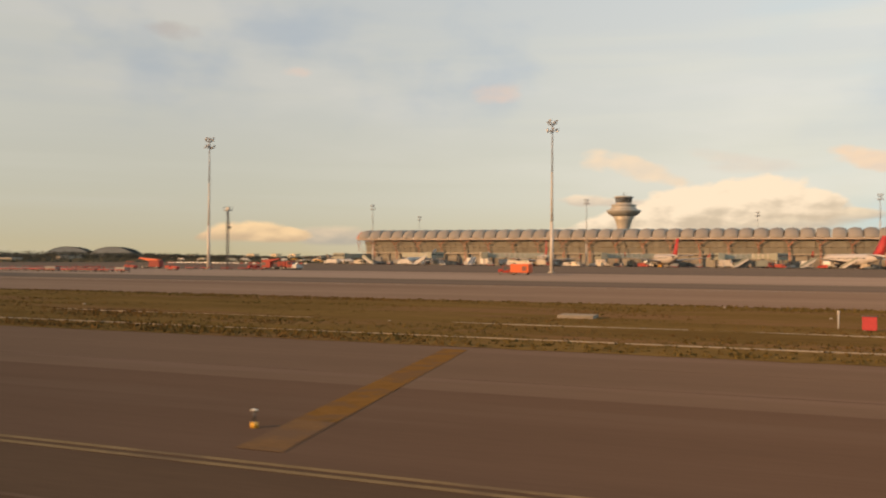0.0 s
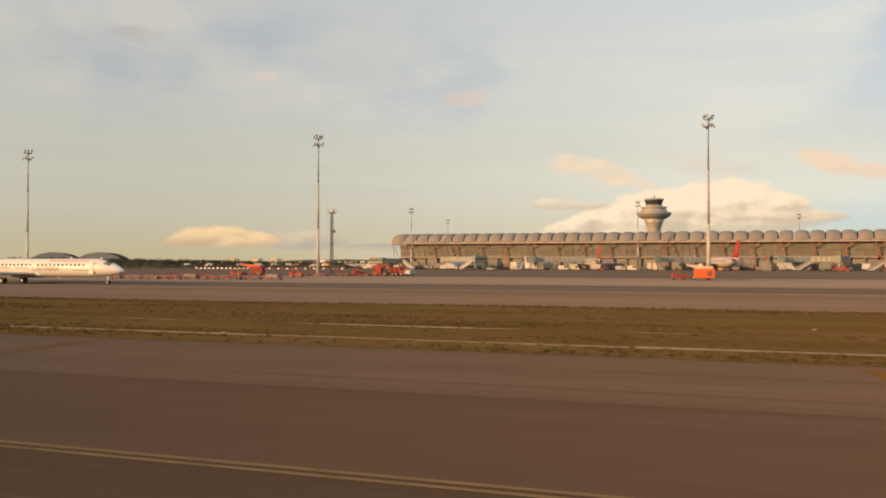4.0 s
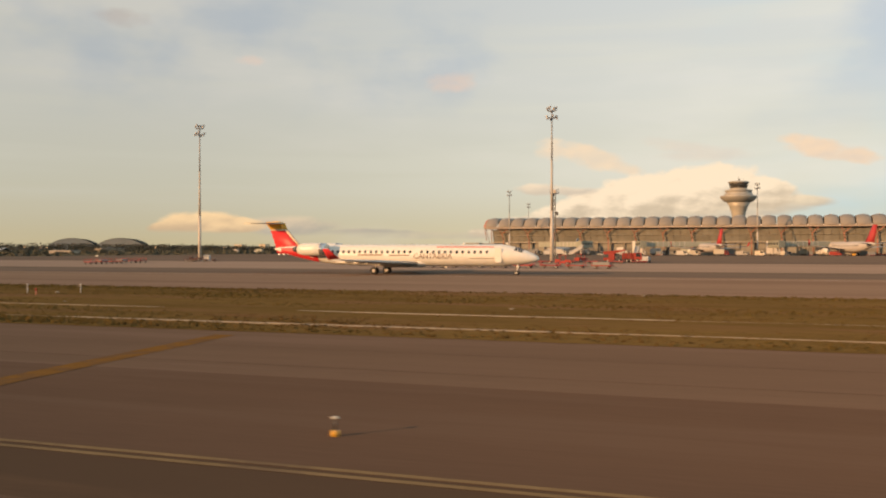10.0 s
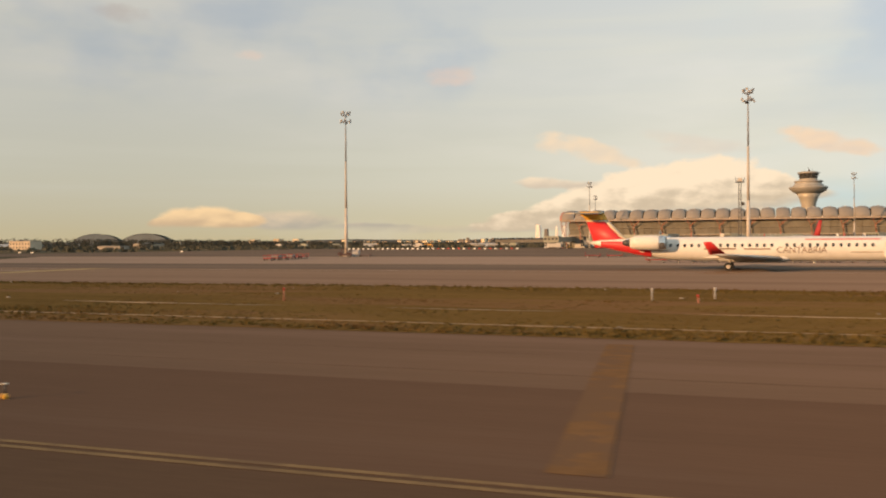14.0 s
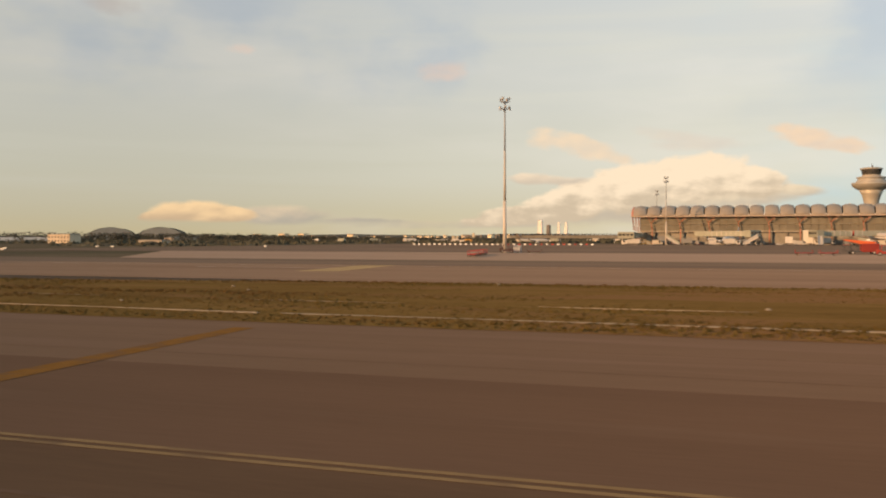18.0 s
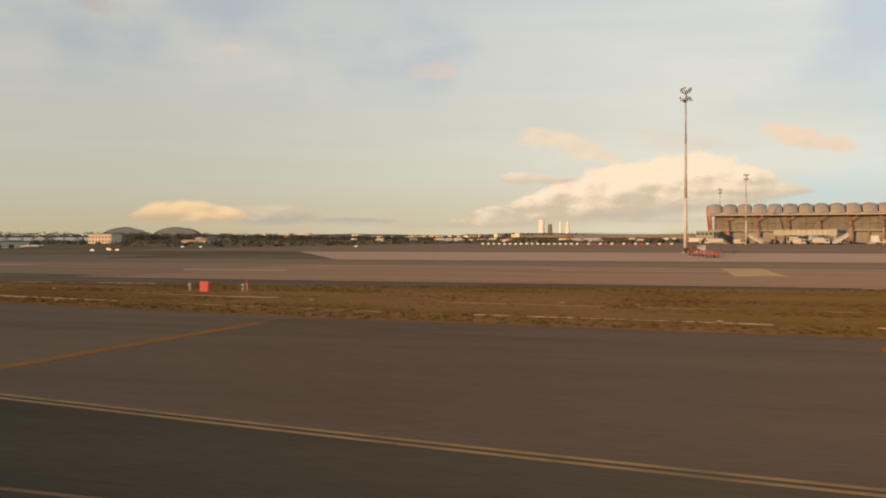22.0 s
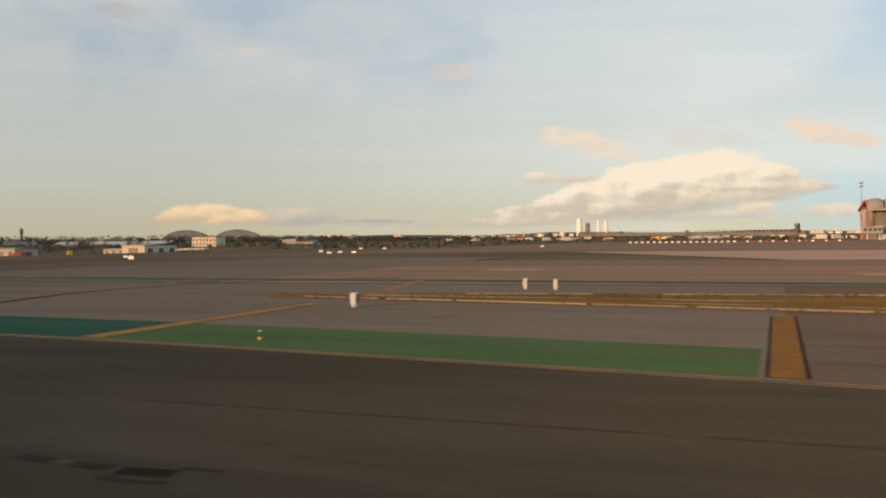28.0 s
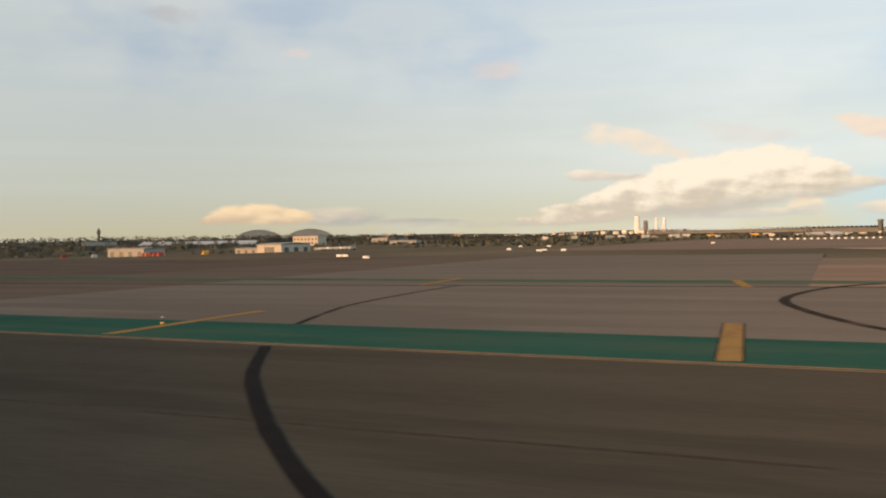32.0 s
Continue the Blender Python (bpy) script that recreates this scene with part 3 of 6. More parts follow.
solid("taxiway_second_dark", strip(flat(65.0), flat(160.0), -399.8, -352, -0.012, 20), "asphalt_cross", "grey asphalt beyond the green line", "taxiway", kind="structure")
solid("apron_strip", strip(flat(107.0), flat(134.0), -352, 400, -0.012, 20), "asphalt_dark", "dark asphalt strip along the apron", "apron", kind="structure")
bm = B()
bm.faces.new([bm.verts.new(p) for p in ((-306, 134, -0.012), (400, 134, -0.012), (400, 209, -0.012), (-352, 209, -0.012))])
solid("apron_concrete", bm, "concrete", "pale concrete apron band under the light masts", "apron", kind="structure")
solid("apron", strip(flat(209), flat(545), -420, 400, -0.03, 40), "asphalt_dark", "dark asphalt apron before the terminal", "apron", kind="structure")

bm = B()
edge = [(-232.8, line_y(-232.8)), (-235.2, 34.0), (-235.2, 65.0), (-260.4, 65.0)] + [(x, line_y(x)) for x in (-260.4, -255, -250, -245, -240, -236)]
bm.faces.new([bm.verts.new((x, y, 0.002)) for x, y in edge])
solid("crossing_near_end", bm, "asphalt_turn", "dark worn asphalt where the taxiway bends", "taxiway", kind="structure")
solid("crossing_middle", strip(line_y, flat(65.0), -306.8, -260.4, 0.002, 6), "asphalt_bend", "greyish worn asphalt along the bend", "taxiway", kind="structure")
for xa, xb, mt in ((-1000, -424, "asphalt_turn"), (-424, -399.8, "asphalt_bend")):
    solid("crossing_far_end", strip(line_y, flat(65.0), xa, xb, 0.002, 6), mt, "dark worn asphalt at the far end of the crossing", "taxiway", kind="structure")
    solid("far_taxiway_end", strip(flat(65.0), flat(160.0), xa, xb, -0.012, 20), mt, "dark asphalt beyond the green line", "taxiway", kind="structure")
solid("crossing_far_side", strip(line_y, flat(65.0), -399.8, -306.8, 0.002, 6), "asphalt_cross", "greyish worn asphalt beyond the edge line", "taxiway", kind="structure")

solid("shoulder_outer", strip(lambda x: 20.5 + 0.12 * math.sin(x * 0.13), flat(34.0), -233.5, 400, -0.001, 5), "asphalt_pale", "paler brown asphalt of the outer shoulder", "shoulder", kind="structure")

# painted double edge line
for off in (-0.30, 0.02):
    solid("edge_line", strip(lambda x: line_y(x) + off, lambda x: line_y(x) + off + 0.16, -470, 400, 0.005, 3), "paint_yellow", "worn yellow painted taxiway edge line", "road marking", "edge lines", "structure")

# transverse stripes on the shoulder
stripe_x = [(19.4, 16.0), (-9.6, -13.0), (-40.2, -42.8), (-69.4, -71.9), (-98.6, -101.0), (-127.6, -130.0), (-156.7, -158.8), (-186.0, -187.8), (-214.8, -216.3)]
for i, (xa, xb) in enumerate(stripe_x):
    xm = xa + (xb - xa) * 0.16
    for x0, y0, x1, y1, worn in ((xa, 12.9, xm, 15.6, True), (xm, 15.6, xb, 29.8, i in (3, 6, 7))):
        bm = B()
        bm.faces.new([bm.verts.new(p) for p in ((x0 - 0.45, y0, 0.006), (x0 + 0.45, y0, 0.006), (x1 + 0.44, y1, 0.006), (x1 - 0.44, y1, 0.006))])
        solid("shoulder_stripe", bm, "paint_faint" if worn else "paint_old", "worn-off end of an orange-yellow stripe" if y0 < 13 else "faded orange-yellow stripe painted across the shoulder", "road marking", "shoulder stripes", "structure")
for x, y1 in ((-237.7, 30.5), (-260.4, 32.0), (-283.3, 33.0)):
    bm = B()
    y0 = line_y(x) + 0.6
    bm.faces.new([bm.verts.new(p) for p in ((x - 0.3, y0, 0.006), (x + 0.3, y0, 0.006), (x + 0.22, y1, 0.006), (x - 0.38, y1, 0.006))])
    solid("shoulder_stripe", bm, "paint_faint" if x < -280 else "paint_old", "faded orange-yellow stripe painted across the shoulder", "road marking", "shoulder stripes", "structure")


def bordered_stripe(x0, y0, x1, y1, w, mat, border=0.14):
    d = Vector((x1 - x0, y1 - y0, 0)).normalized()
    s = Vector((d.y, -d.x, 0))
    if border:
        bm = B()
        a, b = Vector((x0, y0, 0.008)), Vector((x1, y1, 0.008))
        bm.faces.new([bm.verts.new(p) for p in (a - s * (w / 2 + border), a + s * (w / 2 + border), b + s * (w / 2 + border), b - s * (w / 2 + border))])
        solid("stripe_border", bm, "tar", "black painted border under a yellow stripe", "road marking", "stripe borders", "structure")
    bm = B()
    a, b = Vector((x0, y0, 0.012)), Vector((x1, y1, 0.012))
    bm.faces.new([bm.verts.new(p) for p in (a - s * w / 2, a + s * w / 2, b + s * w / 2, b - s * w / 2)])
    solid("crossing_stripe", bm, mat, "bright yellow stripe painted on asphalt", "road marking", "crossing stripes", "structure")


bordered_stripe(-306.8, 23.4, -306.9, 41.2, 0.85, "paint_old", 0.09)
bordered_stripe(-330.7, 27.0, -330.8, 44.5, 1.0, "paint_fresh", 0.07)
bordered_stripe(-353.1, 28.95, -354.05, 40.0, 0.7, "paint_fresh", 0.06)
bordered_stripe(-376.4, 30.6, -376.9, 41.9, 0.65, "paint_fresh", 0.0)
bordered_stripe(-399.5, 32.2, -400.2, 43.0, 0.65, "paint_fresh", 0.0)
bordered_stripe(-332.0, 56.8, -335.0, 71.0, 0.7, "paint_fresh", 0.0)
bordered_stripe(-355.6, 65.0, -357.3, 74.6, 0.7, "paint_fresh", 0.0)
bordered_stripe(-379.0, 66.0, -380.2, 77.0, 0.7, "paint_fresh", 0.0)

# green painted bands
solid("green_band", strip(lambda x: line_y(x) + 0.25, lambda x: line_y(x) + 6.3, -330.6, -307.5, 0.004, 3), "paint_green_pale", "pale green painted band along the edge line", "road marking", kind="structure")
solid("green_band_long", strip(lambda x: line_y(x) + 0.25, lambda x: line_y(x) + 6.4, -470, -330.6, 0.004, 3), "paint_green", "deep green painted band along the edge line", "road marking", kind="structure")
solid("green_band_far", strip(lambda x: 69.0 + (-335 - x) * 0.055, lambda x: 72.6 + (-335 - x) * 0.065, -480, -300, 0.004, 6), "paint_green_worn", "worn green painted band of the far taxiway side", "road marking", kind="structure")
solid("far_edge_line", strip(lambda x: 72.7 + (-335 - x) * 0.065, lambda x: 73.1 + (-335 - x) * 0.065, -480, -250, 0.006, 6), "paint_yellow", "thin yellow line along the far green band", "road marking", kind="structure")

# tarred joints sweeping across the crossing
ARC_A = [(-350.5, 8.3), (-353.6, 10.6), (-356.9, 13.6), (-359.75, 16.8), (-362.2, 19.9), (-364.8, 23.5), (-367.9, 28.75)]
ARC_A_FAR = [(-371.2, 36.0), (-373.1, 41.8), (-374.5, 47.5), (-375.5, 57.0), (-375.9, 66.0)]
ARC_B = [(-343.2, 31.6), (-345.8, 34.2), (-349.2, 39.6), (-351.6, 46.5), (-352.8, 52.5), (-352.4, 58.3), (-350.4, 65.5), (-346.5, 71.0), (-339.0, 76.0)]


def ribbon(points, w, z):
    pts = [Vector((x, y, z)) for x, y in points]
    fine = []
    for i in range(len(pts) - 1):
        p0, p1, p2, p3 = pts[max(i - 1, 0)], pts[i], pts[i + 1], pts[min(i + 2, len(pts) - 1)]
        for k in range(8):
            t = k / 8
            fine.append(0.5 * (2 * p1 + (p2 - p0) * t + (2 * p0 - 5 * p1 + 4 * p2 - p3) * t * t + (3 * p1 - p0 - 3 * p2 + p3) * t ** 3))
    fine.append(pts[-1])
    bm = B()
    prev = None
    for i, p in enumerate(fine):
        d = (fine[min(i + 1, len(fine) - 1)] - fine[max(i - 1, 0)]).normalized()
        s = Vector((d.y, -d.x, 0)) * w / 2 * (1 + 0.15 * noise.noise(p * 0.8))
        cur = (bm.verts.new(p - s), bm.verts.new(p + s))
        if prev:
            bm.faces.new((prev[0], prev[1], cur[1], cur[0]))
        prev = cur
    return bm


solid("tar_joint", ribbon(ARC_A, 0.37, 0.009), "tar", "black curved tar strip across the asphalt", "road marking", "tar joints", "structure")
solid("tar_joint", ribbon(ARC_A_FAR, 0.30, 0.009), "tar_faded", "worn black tar strip curving on beyond the green band", "road marking", "tar joints", "structure")
solid("tar_joint", ribbon(ARC_B, 0.55, 0.009), "tar_faded", "black curved tar strip across the asphalt", "road marking", "tar joints", "structure")
solid("tar_joint", ribbon([(-470, 44), (-440, 56), (-420, 66)], 0.5, 0.009), "tar", "black curved tar strip across the asphalt", "road marking", "tar joints", "structure")
for y, x0, x1, w, mat in ((9.2, -330, 40, 0.14, "joint_faint"), (22.5, -232, 60, 0.07, "joint_faint"), (26.6, -232, 60, 0.06, "joint_faint"), (6.4, -420, -240, 0.18, "tar_faded")):
    solid("sealed_joint", ribbon([(x0 + (x1 - x0) * k / 12, y + 0.12 * math.sin(k * 2.1)) for k in range(13)], w, 0.003), mat, "thin sealed joint along the asphalt", "road marking", "sealed joints", "structure")

solid("sealed_joint", ribbon([(-264, 15.25), (-285, 15.6), (-310, 16.2), (-332, 16.8), (-345, 17.3), (-380, 18.6), (-430, 20.5)], 0.16, 0.003), "joint_dark", "thin sealed joint along the asphalt", "road marking", "sealed joints", "structure")

# lines on the parallel taxiway and apron
for y, x0, x1, w in ((102.5, -300, 380, 0.45), (93.5, -262, -242, 0.7)):
    solid("taxi_line", strip(flat(y), flat(y + w), x0, x1, -0.004, 20), "paint_white", "pale worn line on the parallel taxiway", "road marking", "taxi lines", "structure")
bm = B()
bm.faces.new([bm.verts.new(p) for p in ((-243.6, 83.6, -0.004), (-239.2, 84.6, -0.004), (-241.4, 105.5, -0.004), (-245.6, 104.5, -0.004))])
solid("painted_patch", bm, "paint_patch", "pale yellow painted patch on the parallel taxiway", "road marking", kind="structure")
bm = B()
bm.faces.new([bm.verts.new(p) for p in ((-300, 84, -0.004), (-288, 84.8, -0.004), (-290, 88, -0.004), (-302, 87, -0.004))])
solid("concrete_patch", bm, "concrete", "pale repaired concrete patch on the taxiway", "road marking", kind="structure")

bm = B()
bm.faces.new([bm.verts.new(p) for p in ((-337.0, 94.0, -0.004), (-330.8, 93.6, -0.004), (-331.0, 97.0, -0.004), (-337.2, 97.4, -0.004))])
solid("worn_patch", bm, "concrete", "pale worn rectangle on the far taxiway", "road marking", kind="structure")

bm = B()
bm.faces.new([bm.verts.new(p) for p in ((-321.5, 37.5, 0.008), (-320.3, 37.7, 0.008), (-320.35, 39.2, 0.008), (-321.55, 39.0, 0.008))])
solid("worn_patch", bm, "asphalt_pale", "small pale worn patch beside the green band", "road marking", kind="structure")

# ---------------------------------------------------------------- grass strip
rng = random.Random(7)
bm = B()
x0, x1, nx, ny = -336.4, 300.0, 520, 18
rows_ = []
for i in range(nx + 1):
    x = x0 + (x1 - x0) * i / nx
    lo, hi = near_y(x), far_y(x)
    col = []
    for j in range(ny + 1):
        v = j / ny
        y = lo + (hi - lo) * v
        edge = min(v, 1 - v)
        h = 0.012 if edge == 0 else 0.03 + 0.10 * min(1, edge * 5) * (0.6 + 0.8 * noise.noise(Vector((x * 0.12, y * 0.3, 2))))
        wob = 0.25 * noise.noise(Vector((x * 0.6, v * 9, 5))) if edge == 0 else 0
        col.append(bm.verts.new((x, y + wob, h)))
    rows_.append(col)
for a, b in zip(rows_, rows_[1:]):
    for j in range(ny):
        bm.faces.new((a[j], b[j], b[j + 1], a[j + 1])).smooth = True
solid("grass_strip", bm, "turf", "dry brown and olive grass strip between taxiways", "grass strip", kind="structure")

nr = np.random.RandomState(7)
NT = 120000
tx = nr.uniform(-334, 75, NT)
grid_x = np.linspace(-338, 80, 840)
lo_ = np.interp(tx, grid_x, [near_y(v) for v in grid_x])
hi_ = np.interp(tx, grid_x, [far_y(v) for v in grid_x])
ty = lo_ + 0.1 + (hi_ - lo_ - 0.3) * nr.rand(NT) ** 1.1
patchy = np.sin(tx * 0.11 + 2.0 * np.sin(ty * 0.31)) + np.sin(tx * 0.037 + ty * 0.23) + 0.8 * np.sin(ty * 0.9 + np.sin(tx * 0.05) * 3)
keep = (nr.uniform(-3.4, 1.6, NT) < patchy) & (nr.rand(NT) < np.interp(tx, [-336, -300, -270], [0.15, 0.35, 1.0]))
tx, ty, patchy = tx[keep], ty[keep], patchy[keep]
NT = len(tx)
th = nr.uniform(0.035, 0.10, NT) * (1.0 + 0.28 * np.clip(patchy, 0, 3))
verts = np.zeros((NT, 9, 3))
for k in range(3):
    a, w = nr.uniform(0, math.tau, NT), nr.uniform(0.03, 0.075, NT)
    ox, oy = tx + nr.uniform(-0.12, 0.12, NT), ty + nr.uniform(-0.12, 0.12, NT)
    verts[:, 3 * k] = np.stack([ox - w * np.cos(a), oy - w * np.sin(a), np.full(NT, 0.04)], 1)
    verts[:, 3 * k + 1] = np.stack([ox + w * np.cos(a), oy + w * np.sin(a), np.full(NT, 0.04)], 1)
    verts[:, 3 * k + 2] = np.stack([ox + nr.uniform(-0.08, 0.08, NT), oy + nr.uniform(-0.08, 0.08, NT), 0.05 + th], 1)
verts = verts.reshape(-1, 3).tolist()
faces = [(k, k + 1, k + 2) for k in range(0, len(verts), 3)]
me = bpy.data.meshes.new("grass_tufts")
me.from_pydata(verts, [], faces)
me.materials.append(M["grass"])
tagged(new("grass_tufts", me), "tufts of dry olive and straw grass", "grass", kind="stuff")

# pale concrete drain kerbs in the grass, in broken lengths
for base, amp, seed in ((34.3, 0.15, 1), (41.8, 0.5, 2)):
    r2 = random.Random(seed)
    x = -332.0
    while x < 75:
        ln = r2.uniform(12, 26)
        gap = r2.uniform(1.0, 7.0) if r2.random() < 0.3 else 0.25
        y = base + (near_y(x) - 31.0) * (0.95 if base < 40 else 0.55) + amp * math.sin(x * 0.02)
        if y < far_y(x) - 1 and y > near_y(x) + 0.5:
            y2 = base + (near_y(x + ln) - 31.0) * (0.95 if base < 40 else 0.55) + amp * math.sin((x + ln) * 0.02)
            bm = B()
            w = 0.085
            pts = [(x, y - w, 0.0), (x + ln, y2 - w, 0.0), (x + ln, y2 + w, 0.0), (x, y + w, 0.0)]
            lower = [bm.verts.new(p) for p in pts]
            upper = [bm.verts.new((p[0], p[1], 0.08 + 0.03 * r2.random())) for p in pts]
            bm.faces.new(upper)
            for k in range(4):
                bm.faces.new((lower[k], lower[(k + 1) % 4], upper[(k + 1) % 4], upper[k]))
            solid("drain_kerb", bm, "kerb", "pale weathered concrete drain kerb lying in the grass", "kerb", "drain kerbs", "structure")
        x += ln + gap

r2 = random.Random(9)
for side in (0, 1):
    x = -334.0
    while x < -288:
        ln = r2.uniform(3, 8)
        ya, yb = ((near_y(v) + 0.5) if side == 0 else (far_y(v) - 0.6) for v in (x, x + ln))
        bm = B()
        pts = [(x, ya - 0.07), (x + ln, yb - 0.07), (x + ln, yb + 0.07), (x, ya + 0.07)]
        lower, upper = [bm.verts.new((*p, 0.0)) for p in pts], [bm.verts.new((*p, 0.11)) for p in pts]
        bm.faces.new(upper)
        for k in range(4):
            bm.faces.new((lower[k], lower[(k + 1) % 4], upper[(k + 1) % 4], upper[k]))
        solid("drain_kerb", bm, "kerb", "pale weathered concrete kerb edging the grass tip", "kerb", "drain kerbs", "structure")
        x += ln + r2.choice((0.3, 0.5, 4.0))

# ---------------------------------------------------------------- terminal building
PERIOD, T_X0, BAYS = 7.4, -267.3, 64
EAVE_Y, EAVE_Z, TOP_Z = 500.0, 15.6, 20.9
terminal = thing("terminal_building", "long airport terminal with a scalloped metal roof and glazed front", "building", at=(0, 0, 0))


def bay_mesh(width):
    """One vaulted roof bay, with its front rising from the eave and its back falling away."""
    bm = B()
    prof = [(0.0, 0.0, 0.05), (0.7, 1.3, 0.3), (1.9, 2.9, 0.55), (4.0, 4.1, 0.75), (8.0, 4.7, 0.8), (17.0, 4.8, 0.85), (28.0, 4.0, 0.8), (44.0, 2.2, 0.6), (58.0, 1.0, 0.4)]
    rings = []
    for dy, dz, arch in prof:
        ring = []
        for u in (0.0, 0.015, 0.05, 0.13, 0.26, 0.4, 0.5, 0.6, 0.74, 0.87, 0.95, 0.985, 1.0):
            ring.append((u * width - width / 2, dy - 0.9 * math.sin(math.pi * u) * (1 - min(1, dy / 6)), dz + arch * 2.15 * (max(0.0, math.sin(math.pi * u)) ** 0.33 - 0.66)))
        rings.append(ring)
    loft(bm, rings, closed_ring=False, caps=False)
    geom = bm.faces[:]
    ext = bmesh.ops.extrude_face_region(bm, geom=geom)
    bmesh.ops.translate(bm, verts=[v for v in ext["geom"] if isinstance(v, bmesh.types.BMVert)], vec=(0, 0.12, -0.28))
    return mesh_of(bm, "roof_bay", "roof_metal")


bay = bay_mesh(PERIOD - 0.45)
# small white boxes, added to stand in for glints along eave and ridge
bm = B()
box(bm, -0.22, 0.22, -0.55, 0.0, -0.35, 0.3, 0.05)
glint_mesh = mesh_of(bm, "gutter_cap", "white_paint")
bm = B()
box(bm, -0.12, 0.12, 0.6, 9.0, -0.1, 0.16)
seam_mesh = mesh_of(bm, "valley_gutter", "eave")
for i in range(BAYS):
    ob = new("roof_bay", bay)
    ob.parent = terminal
    ob.matrix_world = pose(T_X0 + PERIOD * (i + 0.5), EAVE_Y, EAVE_Z)
    eave_glint = new("gutter_cap", glint_mesh)
    eave_glint.parent = terminal
    eave_glint.matrix_world = pose(T_X0 + PERIOD * (i + 1), EAVE_Y, EAVE_Z)
    ridge_glint = new("ridge_cap", glint_mesh)
    ridge_glint.parent = terminal
    ridge_glint.matrix_world = pose(T_X0 + PERIOD * (i + 0.5), EAVE_Y + 8.5, EAVE_Z + 5.15)
T_X1 = T_X0 + PERIOD * BAYS
bm = B()
loft(bm, [[(x, 499.3, 15.4), (x, 499.15, 14.6), (x, 501.0, 14.5), (x, 510.0, 14.55), (x, 512.2, 14.9), (x, 511.5, 15.3)] for x in np.linspace(T_X0 - 0.5, T_X1, 60)], smooth=False)
part("eave_soffit", bm, "eave", terminal, "brown curved eave and timber-lined soffit")
bm = B()
box(bm, T_X0 + 3, T_X1, 513.0, 556.0, 12.6, 15.5)
part("roof_core", bm, "roof_under", terminal)
# glazed front wall: panes in two rows between mullions
pane_w = PERIOD / 2
bm = B()
box(bm, -pane_w / 2 + 0.06, pane_w / 2 - 0.06, -0.05, 0.05, 0, 3.4)
pane_mesh = mesh_of(bm, "pane", "terminal_glass")
for i in range(BAYS * 2 - 1):
    for row in range(2):
        if i * 2 + row > 250:
            break
        ob = new("pane", pane_mesh)
        ob.parent = terminal
        ob.matrix_world = pose(T_X0 + 3.6 + pane_w * (i + 0.5), 505.4 - 1.48 * row, 7.35 + 3.42 * row, 23.5, 0, 0)
bm = B()
for i in range(BAYS * 2):
    x = T_X0 + 3.6 + pane_w * i
    tube(bm, (x, 505.15, 7.3), (x, 501.95, 14.6), 0.09, 0.09, 4, False)
box(bm, T_X0 + 3.4, T_X1, 505.0, 505.6, 7.0, 7.35)
box(bm, T_X0 + 3.4, T_X1, 503.45, 503.8, 10.68, 10.86)
part("mullions", bm, "mullion", terminal)
bm = B()
box(bm, T_X0 + 3.5, T_X1, 511.2, 556.0, -0.2, 12.6)
part("rear_wall", bm, "plinth", terminal, "dark interior wall behind the glass front")
bm = B()
box(bm, T_X0 + 2.0, T_X1, 504.4, 511.1, 6.6, 6.95)
part("walkway_slab", bm, "tower_concrete", terminal)
# ground floor: a dull wall with piers and doors
bm = B()
box(bm, T_X0 + 3.5, T_X1, 506.3, 506.7, -0.2, 6.6)
part("ground_floor_wall", bm, "plinth_pale", terminal)
bm = B()
box(bm, -0.45, 0.45, -0.5, 0.5, 0, 6.6, 0.06)
pier_mesh = mesh_of(bm, "pier", "plinth")
bm = B()
box(bm, -3.1, 3.1, -0.06, 0.06, 0.2, 3.6)
shutter_mesh = mesh_of(bm, "shutter", "plinth")
for i in range(BAYS):
    x = T_X0 + 3.6 + PERIOD * i
    ob = new("pier", pier_mesh)
    ob.parent = terminal
    ob.matrix_world = pose(x, 505.9, -0.03)
    if i % 3:
        ob = new("shutter", shutter_mesh)
        ob.parent = terminal
        ob.matrix_world = pose(x + PERIOD / 2, 506.2, 0)
# slanting painted struts in pairs under the eave
bm = B()
tube(bm, (0, 503.6, 0), (0, 503.2, 8.6), 0.30, 0.28, 8)
tube(bm, (0, 503.2, 8.4), (-0.6, 501.9, 11.6), 0.28, 0.24, 8)
tube(bm, (-0.6, 501.9, 11.4), (3.4, 499.9, 14.95), 0.24, 0.18, 8)
tube(bm, (-0.6, 501.9, 11.4), (-2.0, 499.9, 14.95), 0.22, 0.18, 8)
column_mesh = mesh_of(bm, "strut_column", "column_red")
for i in range(BAYS // 2):
    ob = new("strut_column", column_mesh)
    ob.parent = terminal
    ob.matrix_world = pose(T_X0 + 2.6 + PERIOD * 2 * i + PERIOD, 0, 0)
# end bay: gable with lattice struts
bm = B()
for k in range(5):
    tube(bm, (T_X0 + 0.3, 502 + k * 11, 0 if k else 8), (T_X0 - 0.2, 500 + k * 12, 15.4 + 2.0 * math.sin(k * 0.8)), 0.22, 0.2, 6)
    tube(bm, (T_X0 + 0.3, 508 + k * 11, 6.5), (T_X0 - 0.2, 502 + k * 12, 15.4), 0.16, 0.16, 6)
part("gable_struts", bm, "column_red", terminal)
bm = B()
for k in range(12):
    box(bm, T_X0 + 2.9, T_X0 + 3.1, 511.2 + k * 3.7, 511.2 + k * 3.7 + 3.5, 7.2, 13.0)
part("end_glazing", bm, "terminal_glass", terminal)
bm = B()
